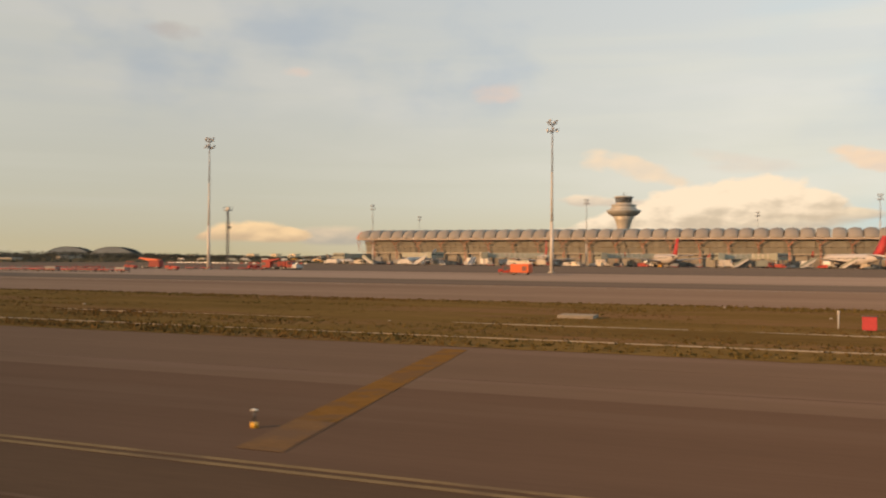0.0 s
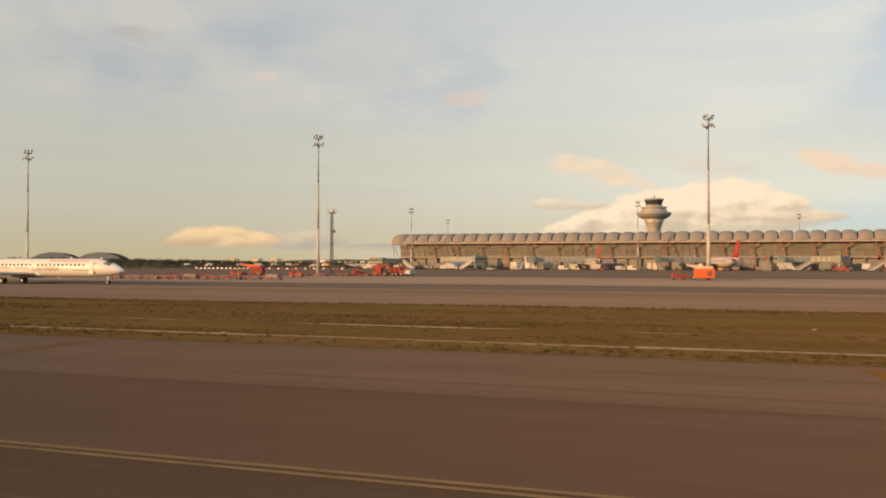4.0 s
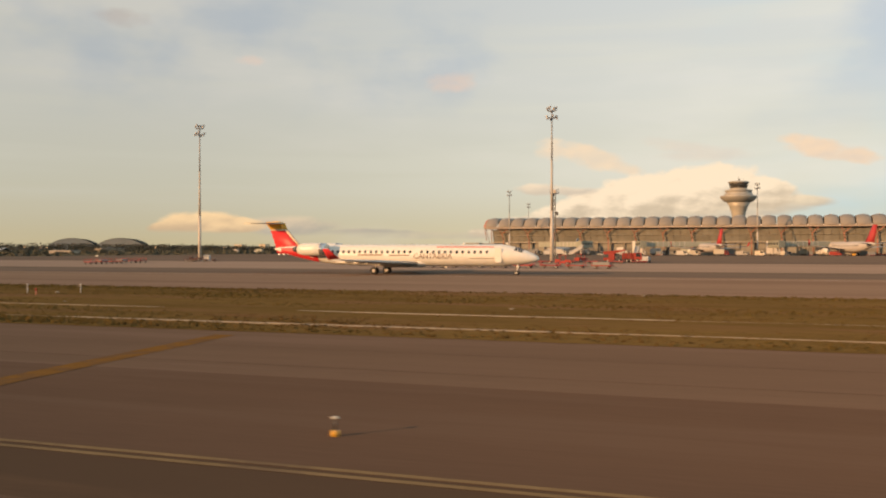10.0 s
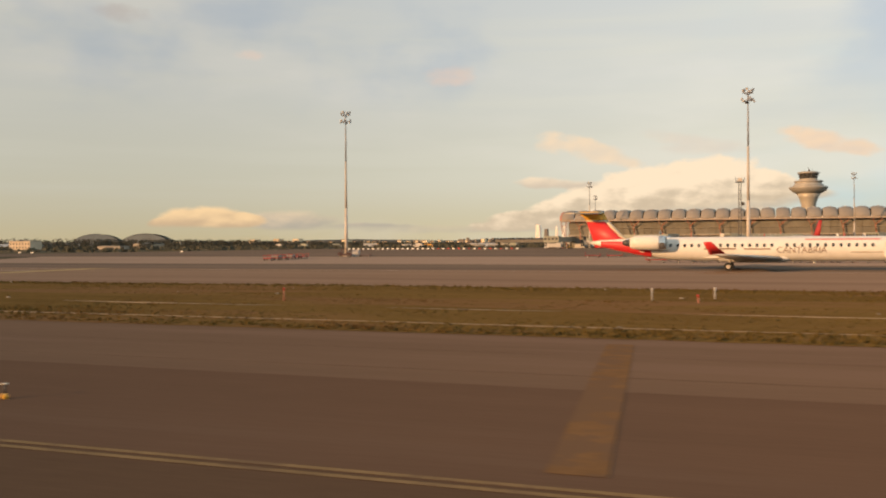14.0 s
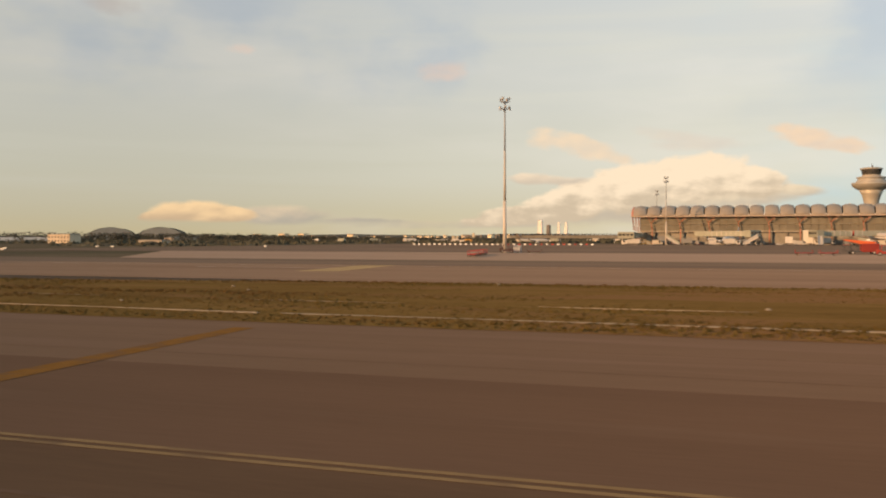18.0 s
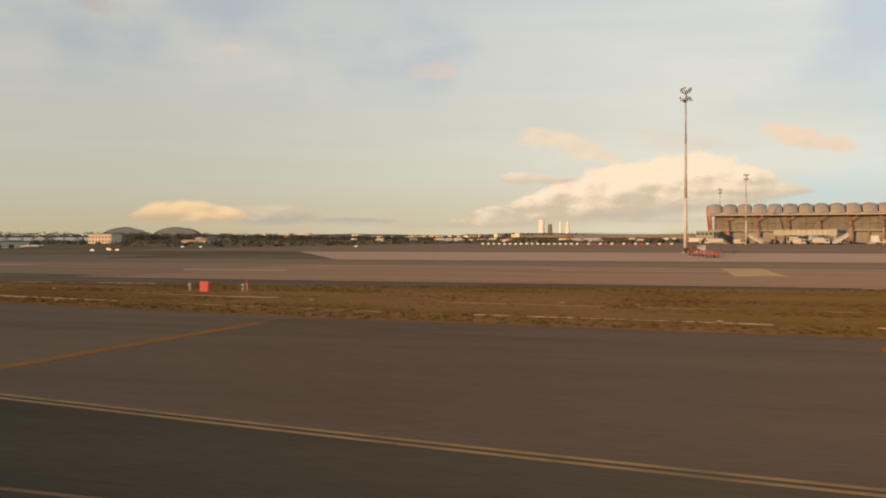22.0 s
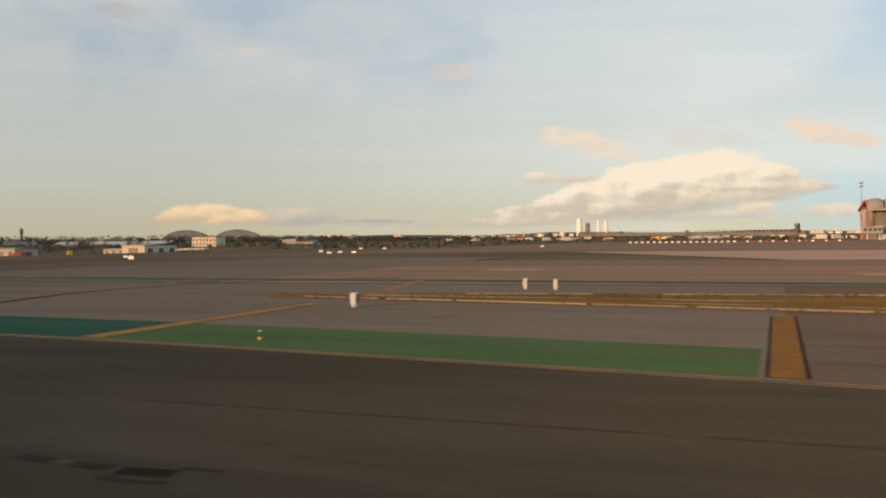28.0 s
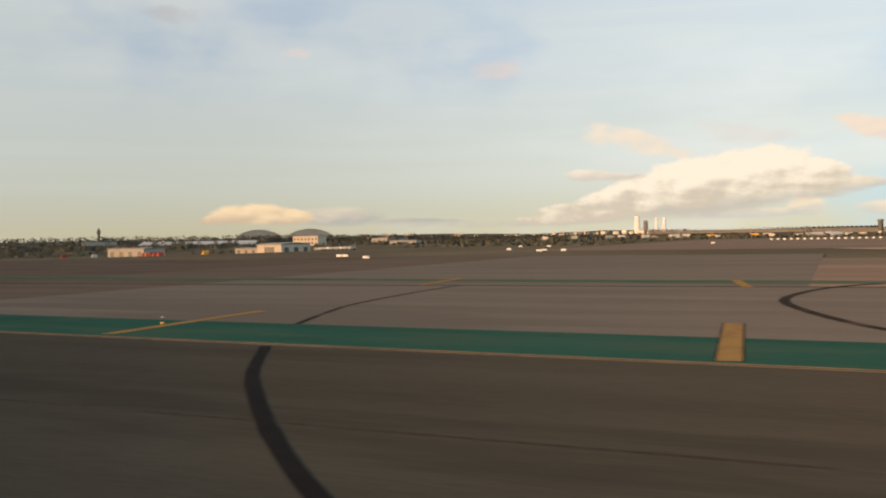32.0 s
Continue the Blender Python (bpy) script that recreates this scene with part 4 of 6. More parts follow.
loft(bm, [[(T_X0 - 0.7, y, z), (T_X0 + 0.6, y, z), (T_X0 + 0.6, y, z - 1.1), (T_X0 - 0.7, y, z - 1.1)] for y, z in ((500.0, 16.0), (501.5, 17.6), (504, 19.2), (508, 20.2), (516, 20.5), (530, 19.6), (546, 17.8), (558, 16.6))])
part("gable_rib", bm, "column_red", terminal, "dark red curved gable rib")

# ---------------------------------------------------------------- control tower
tower = thing("control_tower", "round concrete control tower with a wide saucer deck and glazed cab", "control tower", at=(-136.5, 653.0, 0))
bm = B()
lathe(bm, [(4.9, -0.2), (4.2, 12), (3.9, 20), (4.1, 24), (4.8, 28), (5.9, 31.5), (7.6, 34.8)], 28)
part("shaft", bm, "tower_stem", tower)
bm = B()
lathe(bm, [(6.8, 34.2), (9.2, 35.2), (11.0, 36.6), (12.0, 38.1), (12.1, 38.7), (11.6, 39.1), (9.4, 39.2)], 36)
part("saucer_deck", bm, "tower_disc", tower, "wide dished saucer deck of grey metal")
bm = B()
lathe(bm, [(9.3, 39.0), (9.3, 40.4), (8.3, 40.7), (8.3, 41.9), (8.9, 42.1), (8.9, 42.8), (6.0, 43.3)], 32)
part("upper_gallery", bm, "tower_disc", tower)
bm = B()
lathe(bm, [(5.6, 43.2), (5.5, 44.2)], 24)
part("cab_sill", bm, "tower_concrete", tower)
for k in range(16):
    bm = B()
    a0, a1 = (k + 0.06) * math.tau / 16, (k + 0.94) * math.tau / 16
    inner = [(5.4 * math.cos(a), 5.4 * math.sin(a), 44.2) for a in (a0, a1)]
    outer = [(6.3 * math.cos(a), 6.3 * math.sin(a), 47.6) for a in (a1, a0)]
    bm.faces.new([bm.verts.new(p) for p in inner + outer])
    bmesh.ops.solidify(bm, geom=bm.faces[:], thickness=0.08)
    part("cab_pane", bm, "cab_glass_sky_tint", tower)
bm = B()
lathe(bm, [(6.2, 47.5), (6.9, 47.7), (6.9, 48.4), (5.0, 48.9), (2.2, 49.1)], 28)
part("cab_roof", bm, "tower_disc", tower)
bm = B()
tube(bm, (0, 0, 49), (0, 0, 52.2), 0.16, 0.06, 6)
tube(bm, (2.6, 0, 48.8), (2.6, 0, 50.6), 0.06, 0.04, 5)
tube(bm, (-2.2, 1, 48.8), (-2.2, 1, 50.2), 0.06, 0.04, 5)
tube(bm, (0.5, -1.2, 49), (0.5, -1.2, 50.6), 0.35, 0.35, 8)
part("antennas", bm, "dark_metal", tower)

# ---------------------------------------------------------------- masts


def light_mast(at, height, heads=True, turn=0.0, name="light_mast", label="tall galvanised floodlight mast with a ring of lamps"):
    mast = thing(name, label, "light mast", "apron light masts", at=at, turn=turn)
    k = height / 36.0
    bm = B()
    tube(bm, (0, 0, 0), (0, 0, 0.25), 0.9 * k, 0.9 * k, 12)
    part("base_plate", bm, "tower_concrete", mast)
    bm = B()
    tube(bm, (0, 0, 0.2), (0, 0, height * 0.34), 0.46 * k, 0.36 * k, 12)
    part("lower_shaft", bm, "mast_cream", mast)
    bm = B()
    tube(bm, (0, 0, height * 0.33), (0, 0, height * 0.67), 0.31 * k, 0.24 * k, 12)
    part("middle_shaft", bm, "mast_tan", mast)
    bm = B()
    tube(bm, (0, 0, height * 0.66), (0, 0, height - 0.2), 0.20 * k, 0.14 * k, 12)
    part("upper_shaft", bm, "mast_grey", mast)
    for lvl, r in ((height - 0.3, 1.05 * k), (height - 1.9, 0.95 * k)):
        ring = lathe(B(), [(r - 0.07, lvl), (r, lvl - 0.07), (r + 0.07, lvl), (r, lvl + 0.07), (r - 0.07, lvl)], 14)
        bmesh.ops.delete(ring, geom=[f for f in ring.faces if len(f.verts) > 4], context="FACES_ONLY")
        bmesh.ops.remove_doubles(ring, verts=ring.verts[:], dist=0.001)
        hoop = part("lamp_ring", ring, "mast_grey", mast)
        for q in range(4):
            a = q * math.tau / 4
            part("arm", tube(B(), (0, 0, lvl - 0.5), (r * math.cos(a), r * math.sin(a), lvl), 0.06, 0.06, 5), "mast_grey", hoop)
    for lvl in (0, 1):
        for q in range(6):
            a = (q + 0.5 * lvl) * math.tau / 6 + 0.35
            r = (1.1, 1.3)[lvl] * k
            lamp = B()
            box(lamp, -0.27 * k, 0.27 * k, -0.15, 0.15, -0.27 * k, 0.27 * k, 0.04)
            m = pose(r * math.cos(a), r * math.sin(a), height + (0.45, -1.55)[lvl] - (0.3, 0.6)[lvl] * (q % 2), (8, -12)[lvl], 0, math.degrees(a) + 90)
            bmesh.ops.transform(lamp, matrix=m, verts=lamp.verts[:])
            lp = part("floodlight", lamp, "mast_grey", mast)
            gl = B()
            box(gl, -0.22 * k, 0.22 * k, -0.18, -0.155, -0.22 * k, 0.22 * k)
            bmesh.ops.transform(gl, matrix=m, verts=gl.verts[:])
            part("lens", gl, "lamp_glass", lp)
            top = height - (0.3, 1.9)[lvl]
            part("bracket", tube(B(), (0.95 * k * math.cos(a), 0.95 * k * math.sin(a), top), (r * math.cos(a), r * math.sin(a), top + (0.35, -0.25)[lvl]), 0.05, 0.05, 5), "mast_grey", lp)
    return mast


for x, y, h in ((-63.3, 216.3, 36.4), (-160.5, 211.8, 35.9), (-257.1, 211.2, 36.0)):
    light_mast((x, y, -0.03), h)
for x, y, h in ((-247.9, 482.0, 34.2), (-120.8, 482.0, 35.2), (20.4, 482.0, 35.0)):
    light_mast((x, y, -0.03), h)
for x, y, h in ((-264.3, 585.0, 32.6), (-42.4, 595.0, 33.2)):
    light_mast((x, y, -0.1), h)
cam_pole = thing("camera_pole", "dark slender lattice pole with a platform and box on top", "pole", at=(-162.7, 223.6, -0.03))
bm = B()
for sx, sy in ((-0.3, -0.3), (0.3, -0.3), (0.3, 0.3), (-0.3, 0.3)):
    tube(bm, (sx, sy, 0), (sx * 0.8, sy * 0.8, 17.0), 0.09, 0.08, 6)
for k in range(16):
    s = 1 if k % 2 else -1
    tube(bm, (-0.3 * s, -0.3, k * 1.05), (0.3 * s, -0.3, k * 1.05 + 1.05), 0.05, 0.05, 5)
    tube(bm, (-0.3, 0.3 * s, k * 1.05), (-0.3, -0.3 * s, k * 1.05 + 1.05), 0.05, 0.05, 5)
part("lattice", bm, "dark_metal", cam_pole)
bm = B()
box(bm, -0.9, 0.9, -0.9, 0.9, 16.9, 17.1)
for sx in (-0.9, 0.9):
    tube(bm, (sx, -0.9, 17.1), (sx, -0.9, 18.0), 0.04, 0.04, 5)
    tube(bm, (sx, 0.9, 17.1), (sx, 0.9, 18.0), 0.04, 0.04, 5)
    tube(bm, (sx, -0.9, 18.0), (sx, 0.9, 18.0), 0.04, 0.04, 5)
part("platform", bm, "dark_metal", cam_pole)
bm = B()
box(bm, -0.5, 0.5, -0.4, 0.4, 17.1, 17.9, 0.05)
part("equipment_box", bm, "galvanised", cam_pole)
bm = B()
box(bm, 0.35, 1.0, -0.3, 0.3, 11.6, 12.4, 0.05)
part("side_box", bm, "dark_metal", cam_pole)

# ---------------------------------------------------------------- aircraft


def ring_yz(x, ry, rz, cy, cz, seg=20):
    return [(x, cy + ry * math.cos(k * math.tau / seg), cz + rz * math.sin(k * math.tau / seg)) for k in range(seg)]


def wing(bm, root_le, root_chord, tip_le, tip_chord, thick, tip_thick):
    def sec(le, chord, th):
        x, y, z = le
        prof = [(0, 0), (0.08, 0.45), (0.3, 0.55), (0.65, 0.3), (1, 0.02), (0.65, -0.2), (0.3, -0.4), (0.08, -0.3)]
        return [(x - u * chord, y, z + v * th) for u, v in prof]
    loft(bm, [sec(root_le, root_chord, thick), sec(tip_le, tip_chord, tip_thick)])


def wheel(parent, x, y, z, r, w, name="wheel"):
    bm = B()
    tube(bm, (x, y - w / 2, z), (x, y + w / 2, z), r, r, 16)
    wh = part(name, bm, "rubber", parent)
    bm = B()
    tube(bm, (x, y - w / 2 - 0.015, z), (x, y + w / 2 + 0.015, z), r * 0.5, r * 0.5, 12)
    part("rim", bm, "galvanised", wh)
    return wh


def regional_jet(at, turn=0.0):
    """Nose towards +x, nose tip at the origin."""
    p = thing("regional_jet", "white twin-jet regional airliner with a red and gold T-tail", "airplane", at=at, turn=turn)
    R, CZ = 1.36, 2.45
    st = [(0.0, 0.06, -0.42), (-0.35, 0.36, -0.38), (-0.9, 0.62, -0.32), (-1.7, 0.90, -0.22), (-2.6, 1.12, -0.12), (-3.6, 1.27, -0.04), (-4.8, R, 0), (-24.5, R, 0), (-28.0, 1.30, 0.06),
          (-31.0, 1.08, 0.24), (-34.0, 0.72, 0.50), (-36.2, 0.36, 0.72), (-37.2, 0.10, 0.82)]
    bm = B()
    loft(bm, [ring_yz(x, r, r * (1.02 if x < -4 else 0.94), 0, CZ + dz, 24) for x, r, dz in st])
    part("fuselage", bm, "white_paint", p)
    # cockpit glass
    bm = B()
    for a0, a1 in ((62, 86), (94, 118), (36, 58), (122, 144)):
        q = []
        for x, a in ((-1.95, a0), (-1.95, a1), (-2.95, a1), (-2.95, a0)):
            r = (0.975 if x > -2 else 1.185) + 0.012
            dz = -0.20 if x > -2 else -0.09
            q.append((x, r * math.cos(radians(a)), CZ + dz + r * 0.96 * math.sin(radians(a))))
        bm.faces.new([bm.verts.new(v) for v in q])
    part("windscreen", bm, "dark_glass", p)
    wb = B()
    box(wb, -0.14, 0.14, -0.02, 0.02, -0.19, 0.19, 0.05)
    wm_ = mesh_of(wb, "cabin_window", "dark_glass")
    for i in range(30):
        x = -6.4 - i * 0.79
        if 11 < i < 13:
            continue
        for s in (-1, 1):
            ob = new("cabin_window", wm_)
            ob.parent = p
            ob.matrix_local = pose(x, s * (R * 0.965), CZ + 0.42, 0, 0, 0) @ pose(0, 0, 0, -s * -17, 0, 0)
    # doors outlined
    for x, z0, h in ((-4.9, 1.6, 1.75),):
        bm = B()
        box(bm, x - 0.40, x + 0.40, -R * 1.004 - 0.01, -R * 0.98, z0, z0 + h)
        part("cabin_door", bm, "white_paint", p)
    # wing, belly fairing
    bm = B()
    loft(bm, [ring_yz(x, r, h, 0, 1.42, 16) for x, r, h in ((-14.2, 0.5, 0.15), (-15.5, 1.25, 0.5), (-20.5, 1.32, 0.55), (-23.0, 0.7, 0.25))])
    part("wing_fairing", bm, "white_paint", p)
    for s in (-1, 1):
        bm = B()
        wing(bm, (-15.3, s * 0.9, 1.35), 6.0, (-20.9, s * 12.6, 1.95), 1.7, 0.62, 0.2)
        wg = part("wing", bm, "belly_grey", p)
        bm = B()
        wing(bm, (-20.9, s * 12.55, 1.95), 1.7, (-22.4, s * 12.95, 3.25), 0.8, 0.16, 0.08)
        part("winglet", bm, "red_paint", wg, "red winglet")
        for yy in (4.0, 6.6, 9.2):
            bm = B()
            loft(bm, [ring_yz(x, r, r, s * yy, 1.28 + yy * 0.04, 8) for x, r in ((-18.6 - yy * 0.25, 0.05), (-19.6 - yy * 0.25, 0.15), (-21.6 - yy * 0.2, 0.04))])
            part("flap_fairing", bm, "white_paint", wg)
        # engine at the tail
        bm = B()
        loft(bm, [ring_yz(x, r, r, s * 2.25, CZ + 0.75, 20) for x, r in ((-28.20, 0.66), (-28.50, 0.80), (-29.90, 0.86), (-31.50, 0.80), (-32.20, 0.62))])
        en = part("engine", bm, "white_paint", p)
        bm = B()
        loft(bm, [ring_yz(x, r, r, s * 2.25, CZ + 0.75, 20) for x, r in ((-28.15, 0.67), (-28.12, 0.78), (-28.60, 0.83), (-28.90, 0.855))], caps=False)
        part("intake_lip", bm, "chrome", en, "polished metal intake lip")
        bm = B()
        tube(bm, (-28.35, s * 2.25, CZ + 0.75), (-28.40, s * 2.25, CZ + 0.75), 0.60, 0.60, 16)
        part("fan", bm, "dark_metal", en)
        bm = B()
        loft(bm, [ring_yz(x, r, r, s * 2.25, CZ + 0.75, 16) for x, r in ((-32.10, 0.48), (-32.80, 0.36), (-33.10, 0.2))])
        part("exhaust", bm, "dark_metal", en)
        bm = B()
        box(bm, -31.90, -29.10, min(s * 1.1, s * 1.6), max(s * 1.1, s * 1.6), CZ + 0.6, CZ + 0.86)
        part("pylon", bm, "white_paint", en)
        for dx in (-0.28, 0.28):
            wheel(p, -21.3, s * 2.05 + dx, 0.47, 0.47, 0.24, "main_wheel")
        bm = B()
        tube(bm, (-21.3, s * 2.05, 0.45), (-21.0, s * 1.7, 1.6), 0.11, 0.11, 8)
        part("main_strut", bm, "galvanised", p)
    wheel(p, -2.9, -0.17, 0.30, 0.30, 0.16, "nose_wheel")
    wheel(p, -2.9, 0.17, 0.30, 0.30, 0.16, "nose_wheel")
    bm = B()
    tube(bm, (-2.9, 0, 0.3), (-2.8, 0, 1.5), 0.09, 0.09, 8)
    box(bm, -2.75, -2.6, -0.28, 0.28, 0.95, 1.25)
    part("nose_strut", bm, "white_paint", p)

    def fin_sec(z, le, te, th):
        return [(le, 0, z), (le - (le - te) * 0.3, th, z), (te, 0.02, z), (te, -0.02, z), (le - (le - te) * 0.3, -th, z)]
    bm = B()
    loft(bm, [fin_sec(CZ + 0.2, -31.0, -36.8, 0.26), fin_sec(CZ + 1.4, -33.3, -37.1, 0.24), fin_sec(CZ + 3.3, -35.05, -37.8, 0.20)])
    part("fin", bm, "red_paint", p, "red tail fin")
    bm = B()
    loft(bm, [fin_sec(CZ + 3.3, -35.03, -37.82, 0.205), fin_sec(CZ + 3.5, -35.2, -37.92, 0.205)])
    part("fin_band", bm, "cream_paint", p, "cream band under the golden fin top")
    bm = B()
    loft(bm, [fin_sec(CZ + 3.5, -35.2, -37.92, 0.203), fin_sec(CZ + 3.8, -35.4, -38.1, 0.2), fin_sec(CZ + 4.3, -35.6, -38.6, 0.24), fin_sec(CZ + 4.55, -36.3, -38.5, 0.1)])
    part("fin_top", bm, "gold_paint", p, "golden-yellow fin top")
    bm = B()
    loft(bm, [fin_sec(CZ + 0.9, -32.2, -32.9, 0.262), fin_sec(CZ + 1.5, -33.3, -34.0, 0.252), fin_sec(CZ + 2.4, -34.16, -34.95, 0.235), fin_sec(CZ + 3.3, -35.0, -35.9, 0.215)])
    part("fin_edge", bm, "cream_paint", p, "cream sweep along the leading edge of the fin")
    for s in (-1, 1):
        bm = B()
        wing(bm, (-35.6, s * 0.1, CZ + 4.3), 2.9, (-38.4, s * 4.2, CZ + 4.22), 1.4, 0.24, 0.12)
        part("stabiliser", bm, "cream_paint", p)
    bm = B()
    loft(bm, [[(x, -ry * math.cos(radians(a)) * 1.012, CZ + dz + ry * math.sin(radians(a)) * 1.03) for a in (-62, -40, -15, 10, 35)] for x, ry, dz in ((-30.0, 1.18, 0.15), (-31.8, 1.0, 0.30), (-34.0, 0.73, 0.50), (-36.0, 0.40, 0.70))], closed_ring=False, caps=False)
    part("tail_band", bm, "red_paint", p, "red band round the tail cone")
    # writing on the side
    for x0_, x1_, z0, z1, mat in ((-13.2, -5.6, 3.40, 3.62, "titles"), (-19.6, -16.8, 2.38, 2.52, "letter_brown"), (-24.0, -20.5, 2.40, 2.56, "letter_brown"), (-8.6, -5.4, 2.05, 2.12, "letter_brown")):
        bm = B()
        yy = math.sqrt(max(0.01, (R * 1.012) ** 2 - ((z0 + z1) / 2 - CZ) ** 2))
        ang = math.asin(((z0 + z1) / 2 - CZ) / R)
        box(bm, x0_, x1_, -0.008, 0.008, -(z1 - z0) / 2, (z1 - z0) / 2)
        bmesh.ops.transform(bm, matrix=pose(0, -yy, (z0 + z1) / 2) @ pose(0, 0, 0, -math.degrees(ang), 0, 0), verts=bm.verts[:])
        part("marking", bm, mat, p)
    tx = bpy.data.curves.new("lettering", "FONT")
    tx.body, tx.size, tx.extrude = "CANTABRIA", 0.95, 0.006
    tmp = new("lettering_source", tx)
    bpy.context.view_layer.update()
    me_ = bpy.data.meshes.new_from_object(tmp.evaluated_get(bpy.context.evaluated_depsgraph_get()))
    bpy.data.objects.remove(tmp)
    me_.materials.clear()
    me_.materials.append(M["letter_brown"])
    ob = new("lettering", me_)
    ob.parent = p
    ob.matrix_local = pose(-16.2, -R * 1.03, CZ - 0.42, 84, 0, 0)
    for x, z in ((-9.6, CZ + R), (-3.9, CZ + R * 0.97), (-12.0, CZ - R - 0.25)):
        bm = B()
        loft(bm, [[(x, 0.02, z), (x - 0.35, 0.03, z), (x - 0.35, -0.03, z), (x, -0.02, z)], [(x - 0.2, 0.01, z + 0.3), (x - 0.4, 0.01, z + 0.3), (x - 0.4, -0.01, z + 0.3), (x - 0.2, -0.01, z + 0.3)]])
        part("blade_antenna", bm, "white_paint", p)
    return p


regional_jet((-138.2, 111.0, -0.02), 0.0)


def airliner(at, turn, tail_mat, label, body_mat="white_paint", k=1.0):
    """A parked single-aisle airliner, nose towards local +x, nose at the origin."""
    p = thing("airliner", label, "airplane", "parked airliners", at=at, turn=turn)
    R, CZ = 1.95 * k, 3.3 * k
    st = [(0, 0.1, -0.4), (-0.8, 0.8, -0.3), (-2.2, 1.4, -0.15), (-4.5, 1.88, 0), (-6, 1.95, 0), (-25, 1.95, 0), (-30, 1.5, 0.35), (-34, 0.9, 0.8), (-37, 0.2, 1.2)]
    bm = B()
    loft(bm, [ring_yz(x * k, r * k, r * k, 0, CZ + dz * k, 18) for x, r, dz in st])
    part("fuselage", bm, body_mat, p)
    bm = B()
    for s in (-1, 1):
        q = [(-1.7, s * 0.2, 4.05), (-1.7, s * 0.95, 3.75), (-2.6, s * 1.25, 4.2), (-2.6, s * 0.3, 4.62)]
        bm.faces.new([bm.verts.new([c * k for c in v]) for v in q])
    part("windscreen", bm, "dark_glass", p)
    wb = B()
    box(wb, -0.16 * k, 0.16 * k, -0.02, 0.02, -0.2 * k, 0.2 * k)
    wmesh = mesh_of(wb, "cabin_window", "dark_glass")
    for i in range(24):
        for s in (-1, 1):
            ob = new("cabin_window", wmesh)
            ob.parent = p
            ob.matrix_local = pose((-6.5 - i * 0.95) * k, s * R * 0.985, CZ + 0.4 * k, s * 12, 0, 0)
    for s in (-1, 1):
        bm = B()
        wing(bm, (-12.0 * k, s * 1.2 * k, 2.3 * k), 7.2 * k, (-20.0 * k, s * 16.6 * k, 3.9 * k), 1.8 * k, 0.85 * k, 0.25 * k)
        wg = part("wing", bm, "belly_grey", p)
        bm = B()
        wing(bm, (-20.2 * k, s * 16.6 * k, 3.9 * k), 1.8 * k, (-21.6 * k, s * 17.0 * k, 6.0 * k), 0.8 * k, 0.2 * k, 0.1 * k)
        part("winglet", bm, tail_mat, wg)
        bm = B()
        loft(bm, [ring_yz(x * k, r * k, r * k, s * 5.7 * k, 1.75 * k, 16) for x, r in ((-10.6, 0.9), (-11.2, 1.1), (-13.2, 1.1), (-15.2, 0.6))])
        en = part("engine", bm, "white_paint", p)
        bm = B()
        tube(bm, (-10.7 * k, s * 5.7 * k, 1.75 * k), (-10.55 * k, s * 5.7 * k, 1.75 * k), 0.8 * k, 0.8 * k, 14)
        part("fan", bm, "dark_metal", en)
        bm = B()
        wing(bm, (-32.2 * k, s * 0.5 * k, 4.3 * k), 4.0 * k, (-35.6 * k, s * 6.2 * k, 4.8 * k), 1.5 * k, 0.4 * k, 0.2 * k)
        part("stabiliser", bm, "belly_grey", p)
        wheel(p, -18.0 * k, s * 3.8 * k, 0.55 * k, 0.55 * k, 0.9 * k, "main_wheel")
        bm = B()
        tube(bm, (-18 * k, s * 3.8 * k, 0.6 * k), (-17.6 * k, s * 3.2 * k, 2.6 * k), 0.16 * k, 0.16 * k, 8)
        part("main_strut", bm, "galvanised", p)
    wheel(p, -4.6 * k, 0, 0.4 * k, 0.4 * k, 0.6 * k, "nose_wheel")
    bm = B()
    tube(bm, (-4.6 * k, 0, 0.4 * k), (-4.5 * k, 0, 2.0 * k), 0.12 * k, 0.12 * k, 8)
    part("nose_strut", bm, "white_paint", p)
    bm = B()
    loft(bm, [[(le * k, 0, z * k), ((le * 0.7 + te * 0.3) * k, 0.22 * k, z * k), (te * k, 0, z * k), ((le * 0.7 + te * 0.3) * k, -0.22 * k, z * k)] for z, le, te in ((4.6, -28.6, -36.2), (6.0, -30.6, -36.6), (11.2, -35.0, -38.2))])
    part("fin", bm, tail_mat, p)
    return p


airliner((-89.0, 502.0, -0.03), 114, "sign_red", "white airliner with a red tail parked at the terminal", "airliner_white_hazed", k=1.28)
airliner((-5.0, 502.0, -0.03), 122, "sign_red", "white airliner with a bright red tail parked at the terminal", "airliner_white_hazed", k=1.36)
airliner((-152.5, 501.0, -0.03), 112, "sign_red", "white airliner with a red tail beside catering trucks", "airliner_white_hazed", k=1.16)
airliner((-219.0, 464.0, -0.03), 258, "belly_grey", "grey airliner parked nose out near the end of the terminal", "belly_grey", k=0.82)
airliner((60.0, 470.0, -0.03), 250, "sign_red", "white airliner parked nose out on the apron", "airliner_white_hazed", k=0.9)
airliner((-345.0, 640.0, -0.1), 8, "city_dark", "pale grey airliner with a dark tail far across the apron", "belly_grey", k=0.62)

# ---------------------------------------------------------------- boarding bridges


